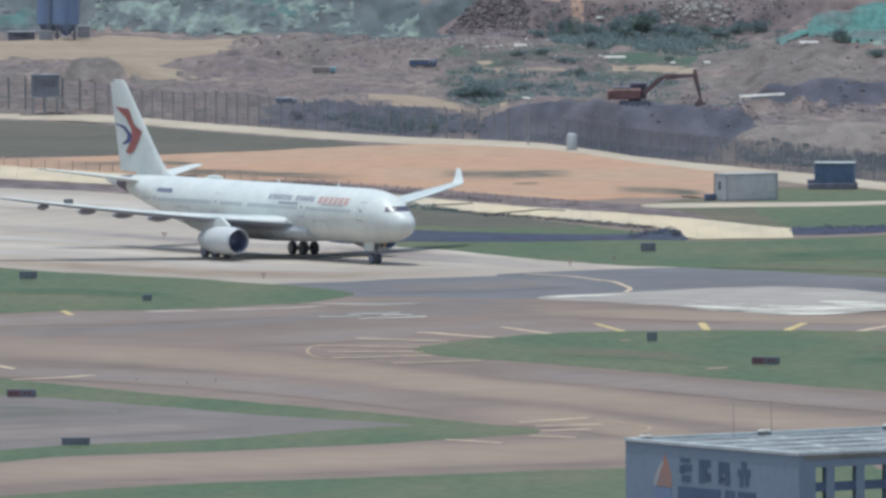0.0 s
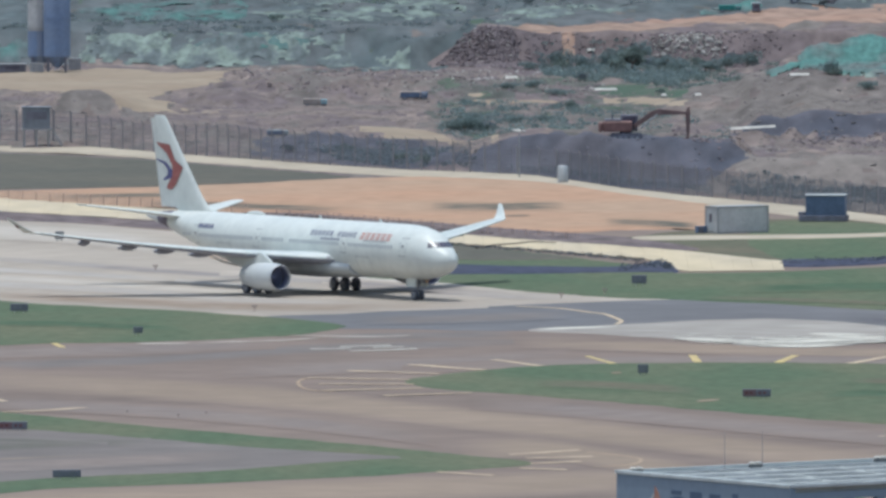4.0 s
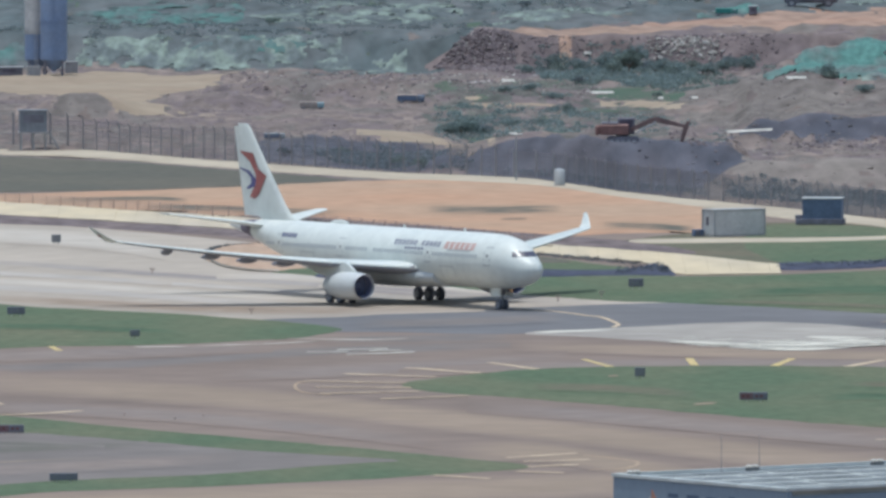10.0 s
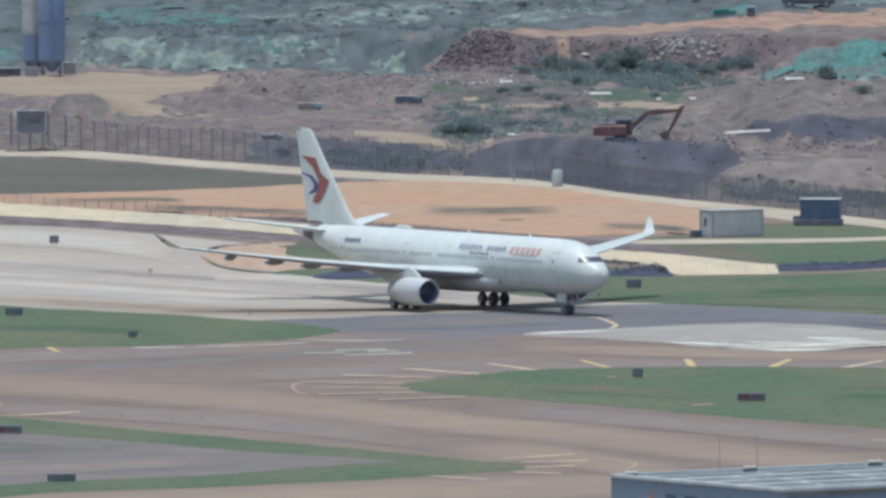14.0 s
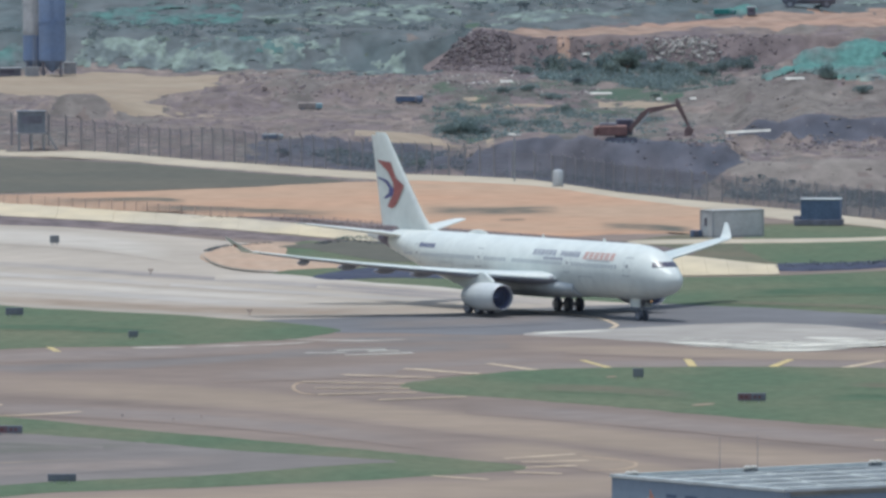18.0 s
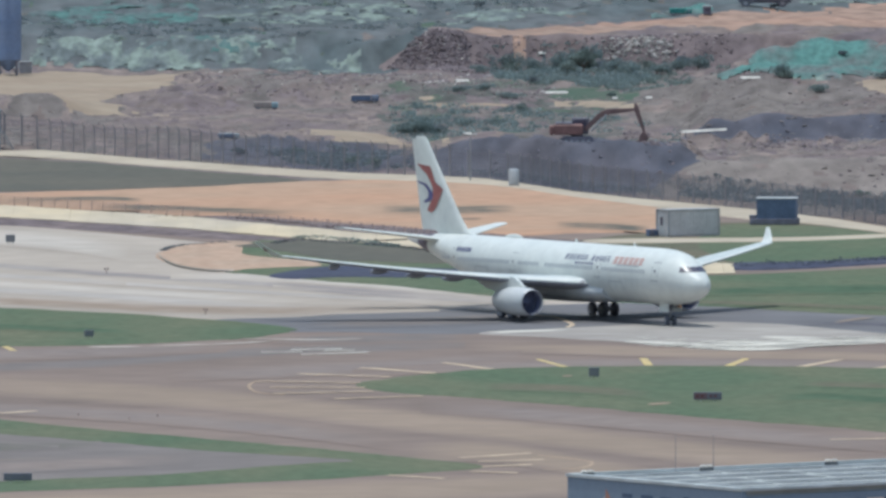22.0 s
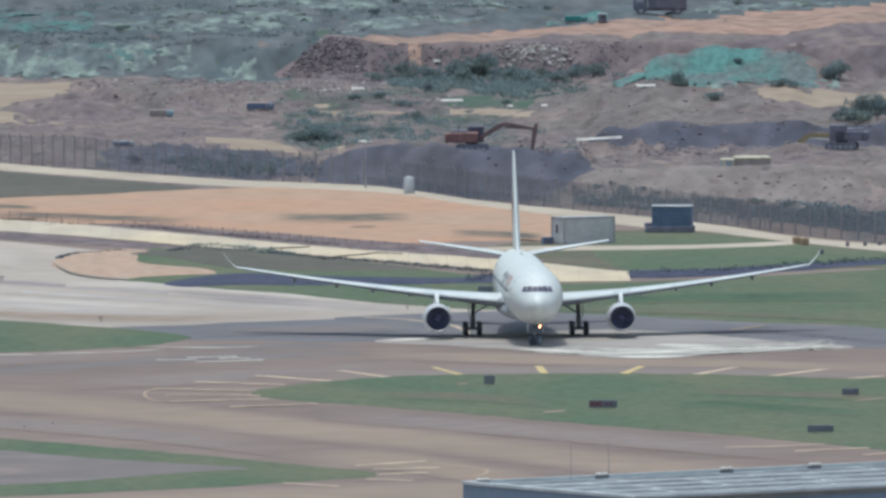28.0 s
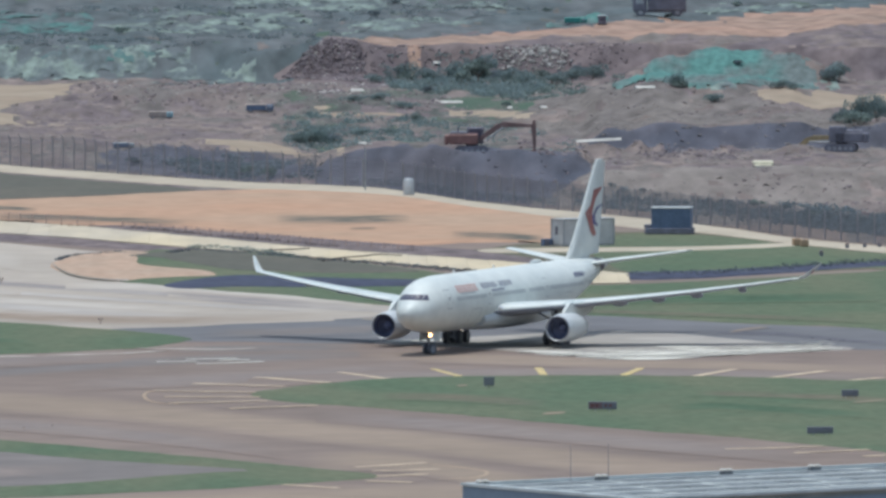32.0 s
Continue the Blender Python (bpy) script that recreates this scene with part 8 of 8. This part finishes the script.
def airline_hall():
    # corner of the roof at the back of the sign wall, and the ways along the sign wall and along the back
    corner = Vector((12.19, 1800.00, 20.79))
    top = corner.z
    along, back = Vector((12.35, -21.3, 0)), Vector((0.775, 0.632, 0)) * 42.0
    u, v = along.normalized(), back.normalized()
    L, W = along.length, back.length
    h = thing("airline_hall", corner.x, corner.y, 0, 0, "blue-grey hall with a sign wall and a panelled roof", "building")

    def slab(a0, a1, b0, b1, z0, z1):
        bm = bmesh.new()
        pts = [u * a0 + v * b0, u * a1 + v * b0, u * a1 + v * b1, u * a0 + v * b1]
        return loft(bm, [[(p.x, p.y, z) for p in pts] for z in (z0, z1)])

    part("sign_wall", slab(0, L, 0, 0.5, 0, top - 0.12), HALL_BLUE, h)
    part("main_body", slab(0.02, L - 0.02, 0.52, W, 0, top - 5.4), HALL_BLUE, h)
    roof = part("roof_deck", slab(0.3, L - 0.3, 0.5, W, top - 0.5, top - 0.1), ROOF_DECK, h)
    for a0, a1, b0, b1 in ((-0.1, L + 0.1, -0.1, 0.5), (L - 0.4, L + 0.12, 0.5, W), (-0.1, 0.3, 0.5, W)):
        part("roof_edge", slab(a0, a1, b0, b1, top - 0.1, top + 0.12), ROOF_EDGE, h)
    # right side: columns and beams with daylight between them
    part("beam", slab(L - 0.7, L - 0.05, 0.5, W, top - 1.0, top - 0.5), HALL_BLUE, h)
    part("beam", slab(L - 0.6, L - 0.15, 1.6, W, top - 2.75, top - 2.1), HALL_DARK, h)
    part("corner_wall", slab(L - 0.6, L - 0.05, 0.5, 1.6, top - 5.4, top - 1.0), HALL_BLUE, h)
    b = 2.63
    while b < W:
        part("column", slab(L - 0.65, L - 0.1, b, b + 0.8, top - 5.4, top - 1.0), HALL_BLUE, h)
        b += 2.83
    b = 6.0
    while b < W:
        part("back_column", slab(0.1, 0.5, b, b + 0.5, top - 5.4, top - 0.5), HALL_DARK, h)
        b += 9.2
    # roof panels in tilted rows, a walkway's width between them
    bm = bmesh.new()
    e0, e1 = u * 3.1, v * 2.55
    pts = [(-e0 - e1) / 2, (e0 - e1) / 2, (e0 + e1) / 2, (-e0 + e1) / 2]
    loft(bm, [[(p.x, p.y, 0.0) for i, p in enumerate(pts)], [(p.x, p.y, 0.02 + 0.02 * (i in (1, 2))) for i, p in enumerate(pts)]])
    panel = mesh_of(bm, "roof_panel", ROOF_PANEL)
    rnd = random.Random(14)
    for i in range(5):
        b = 1.9 + (1.3 if i % 2 else 0)
        while b < W - 2:
            p = u * (2.5 + i * 4.7) + v * b
            o = new("roof_panel", panel)
            o.parent = roof
            o.location = (p.x, p.y, top - 0.1)
            b += 2.95 if rnd.random() < 0.75 else 3.6
    # sign wall: a drop-shaped mark and plain bars for the lettering
    nrm = Vector((-u.y, u.x, 0))
    nrm = -nrm if nrm.dot(v) > 0 else nrm

    def on_wall(a, z, off=0.03):
        p = u * a + nrm * off
        return (p.x, p.y, z)

    def wall_plate(name, outline, material, label=""):
        bm = bmesh.new()
        loft(bm, [[on_wall(a, z, 0.005) for a, z in outline], [on_wall(a, z, 0.03) for a, z in outline]])
        return part(name, bm, material, h, label)

    wall_plate("mark_upper", [(5.5, top - 0.75), (6.05, top - 1.3), (6.6, top - 2.3), (6.62, top - 3.2), (4.6, top - 3.15), (4.95, top - 2.3), (5.45, top - 1.5)], LOGO_ORANGE, "orange drop-shaped mark")
    wall_plate("mark_edge", [(5.35, top - 1.25), (5.4, top - 1.5), (4.9, top - 2.3), (4.55, top - 3.15), (4.0, top - 3.1), (4.3, top - 2.3), (4.9, top - 1.7)], GREY_STEEL, "pale grey edge of the mark")
    wall_plate("mark_lower", [(3.95, top - 3.2), (6.62, top - 3.3), (6.3, top - 4.2), (5.5, top - 4.95), (4.6, top - 4.3)], BLUE_STEEL, "blue lower half of the mark")
    # four big blocks, each of a few thick strokes
    STROKES = (((0.1, 1.5, 1.45, 1.75), (0.0, 0.7, 0.6, 1.2), (0.55, 1.75, 0.75, 1.3), (0.3, 1.6, 0.0, 0.5)), ((0.0, 0.5, 0.0, 1.75), (0.45, 1.7, 1.2, 1.75), (0.5, 1.2, 0.1, 1.25), (1.0, 1.75, 0.2, 0.8)),
               ((0.0, 0.6, 0.1, 1.7), (0.5, 1.6, 0.9, 1.7), (0.9, 1.7, 0.0, 0.95), (0.4, 1.0, 0.3, 0.6)), ((0.5, 1.3, 1.25, 1.85), (0.0, 1.8, 0.75, 1.3), (0.3, 0.8, 0.0, 0.8), (1.0, 1.6, 0.1, 0.8)))
    for i, strokes in enumerate(STROKES):
        a = 7.75 + i * 2.75
        for q in strokes:
            z0 = top - 2.72
            wall_plate("sign_bar", [(a + q[0], z0 + q[2]), (a + q[1], z0 + q[2]), (a + q[1], z0 + q[3]), (a + q[0], z0 + q[3])], HALL_DARK)
    for a0, a1 in ((7.5, 13.6), (14.2, 15.6), (16.0, 18.6)):
        wall_plate("sign_bar", [(a0, top - 3.95), (a1, top - 3.95), (a1, top - 3.05), (a0, top - 3.05)], HALL_DARK)
    # small things on the roof
    for q in ((0.9, 1.3), (0.9, 12.6), (1.0, 24.5), (1.0, 33.0)):
        p = u * q[0] + v * q[1]
        vent = thing("roof_vent", corner.x + p.x, corner.y + p.y, top - 0.1, 38, "low white twin ventilator on the hall roof", "ventilator", "ventilators on the roof")
        part("base", bx(-0.5, -0.18, 0.0, 0.5, 0.18, 0.22), ROOF_PANEL, vent)
        for sx in (-0.3, 0.3):
            part("cap", bx(sx - 0.24, -0.24, 0.22, sx + 0.24, 0.24, 0.44, bevel=0.12), WHITE_SHEET, vent)
    for q in ((1.0, 9.6), (1.0, 13.2)):
        p = u * q[0] + v * q[1]
        m = thing("roof_mast", corner.x + p.x, corner.y + p.y, top - 0.1, 0, "thin grey lightning mast on the hall roof", "mast", "masts on the roof")
        bm = bmesh.new()
        rod(bm, (0, 0, 0), (0, 0, 2.7), 0.028, 0.018, 8)
        part("mast_rod", bm, FENCE_POST, m)
        part("mast_foot", bx(-0.15, -0.15, 0, 0.15, 0.15, 0.08), GREY_STEEL, m)


airline_hall()


def motions():
    walk(plane, [(t, pose(x, y, 0, 0, 0, a)) for t, x, y, a in PLANE_ROWS])
    # the wheels roll with the way that the airliner has gone, the nose wheels a little faster
    gone = [0.0]
    for a, b in zip(PLANE_ROWS, PLANE_ROWS[1:]):
        gone.append(gone[-1] + math.hypot(b[1] - a[1], b[2] - a[2]))
    times = [0.15 * i for i in range(213)] + [32.0]
    for wheel, spot, radius in WHEELS:
        walk(wheel, [(t, pose(*spot, 0, math.degrees(float(np.interp(t, [r[0] for r in PLANE_ROWS], gone)) / radius) % 360, 0)) for t in times])
    walk(nose_gear, [(t, pose(22.18, 0, 0, 0, 0, s)) for t, s in ((0, 0), (19, -1), (21, -10), (22.5, -22), (24, -27), (27, -29), (32, -29))])

    # the digger lowers, fills and swings out its arm
    for part_, spot, rows in ((digger_boom, (0.9, -0.2, 1.7), ((0, 20), (3, 17), (6, 8), (9, 5), (12, 1), (13, 9), (14, 22), (14.5, 27), (16.6, 31), (18, 28), (19, 24), (21, 25), (23, 16), (25, 11), (28, 9), (32, 14))),
                              (digger_stick, (6.3, 0, 0), ((0, -95), (3, -100), (6, -104), (9, -106), (12, -116), (13, -124), (14, -137), (14.5, -125), (16.6, -96), (18, -90), (19, -81), (21, -88), (23, -95), (25, -106), (28, -105), (32, -100))),
                              (loader_boom, (0.9, -0.2, 1.7), ((0, -20), (22, -20), (25, -18), (28, -20), (32, -24))),
                              (loader_stick, (6.3, 0, 0), ((0, -100), (22, -100), (28, -104), (32, -110)))):
        walk(part_, [(t, pose(*spot, 0, -a, 0)) for t, a in rows])
    # the truck backs along behind the heap, stops and turns off
    walk(site_truck, [(t, pose(x, y, -0.32, 0, 0, a)) for t, x, y, a in ((0, 112, 2866, 180), (21.8, 63.4, 2866, 180), (23, 60.8, 2866, 180), (24, 58.9, 2866, 180), (25, 56.9, 2866, 180), (26.5, 54.0, 2865, 180), (28, 52.1, 2861, 188), (29, 51.7, 2857, 212), (30, 52.1, 2854, 240), (31, 52.8, 2852, 260), (32, 54.1, 2850, 270))])


motions()
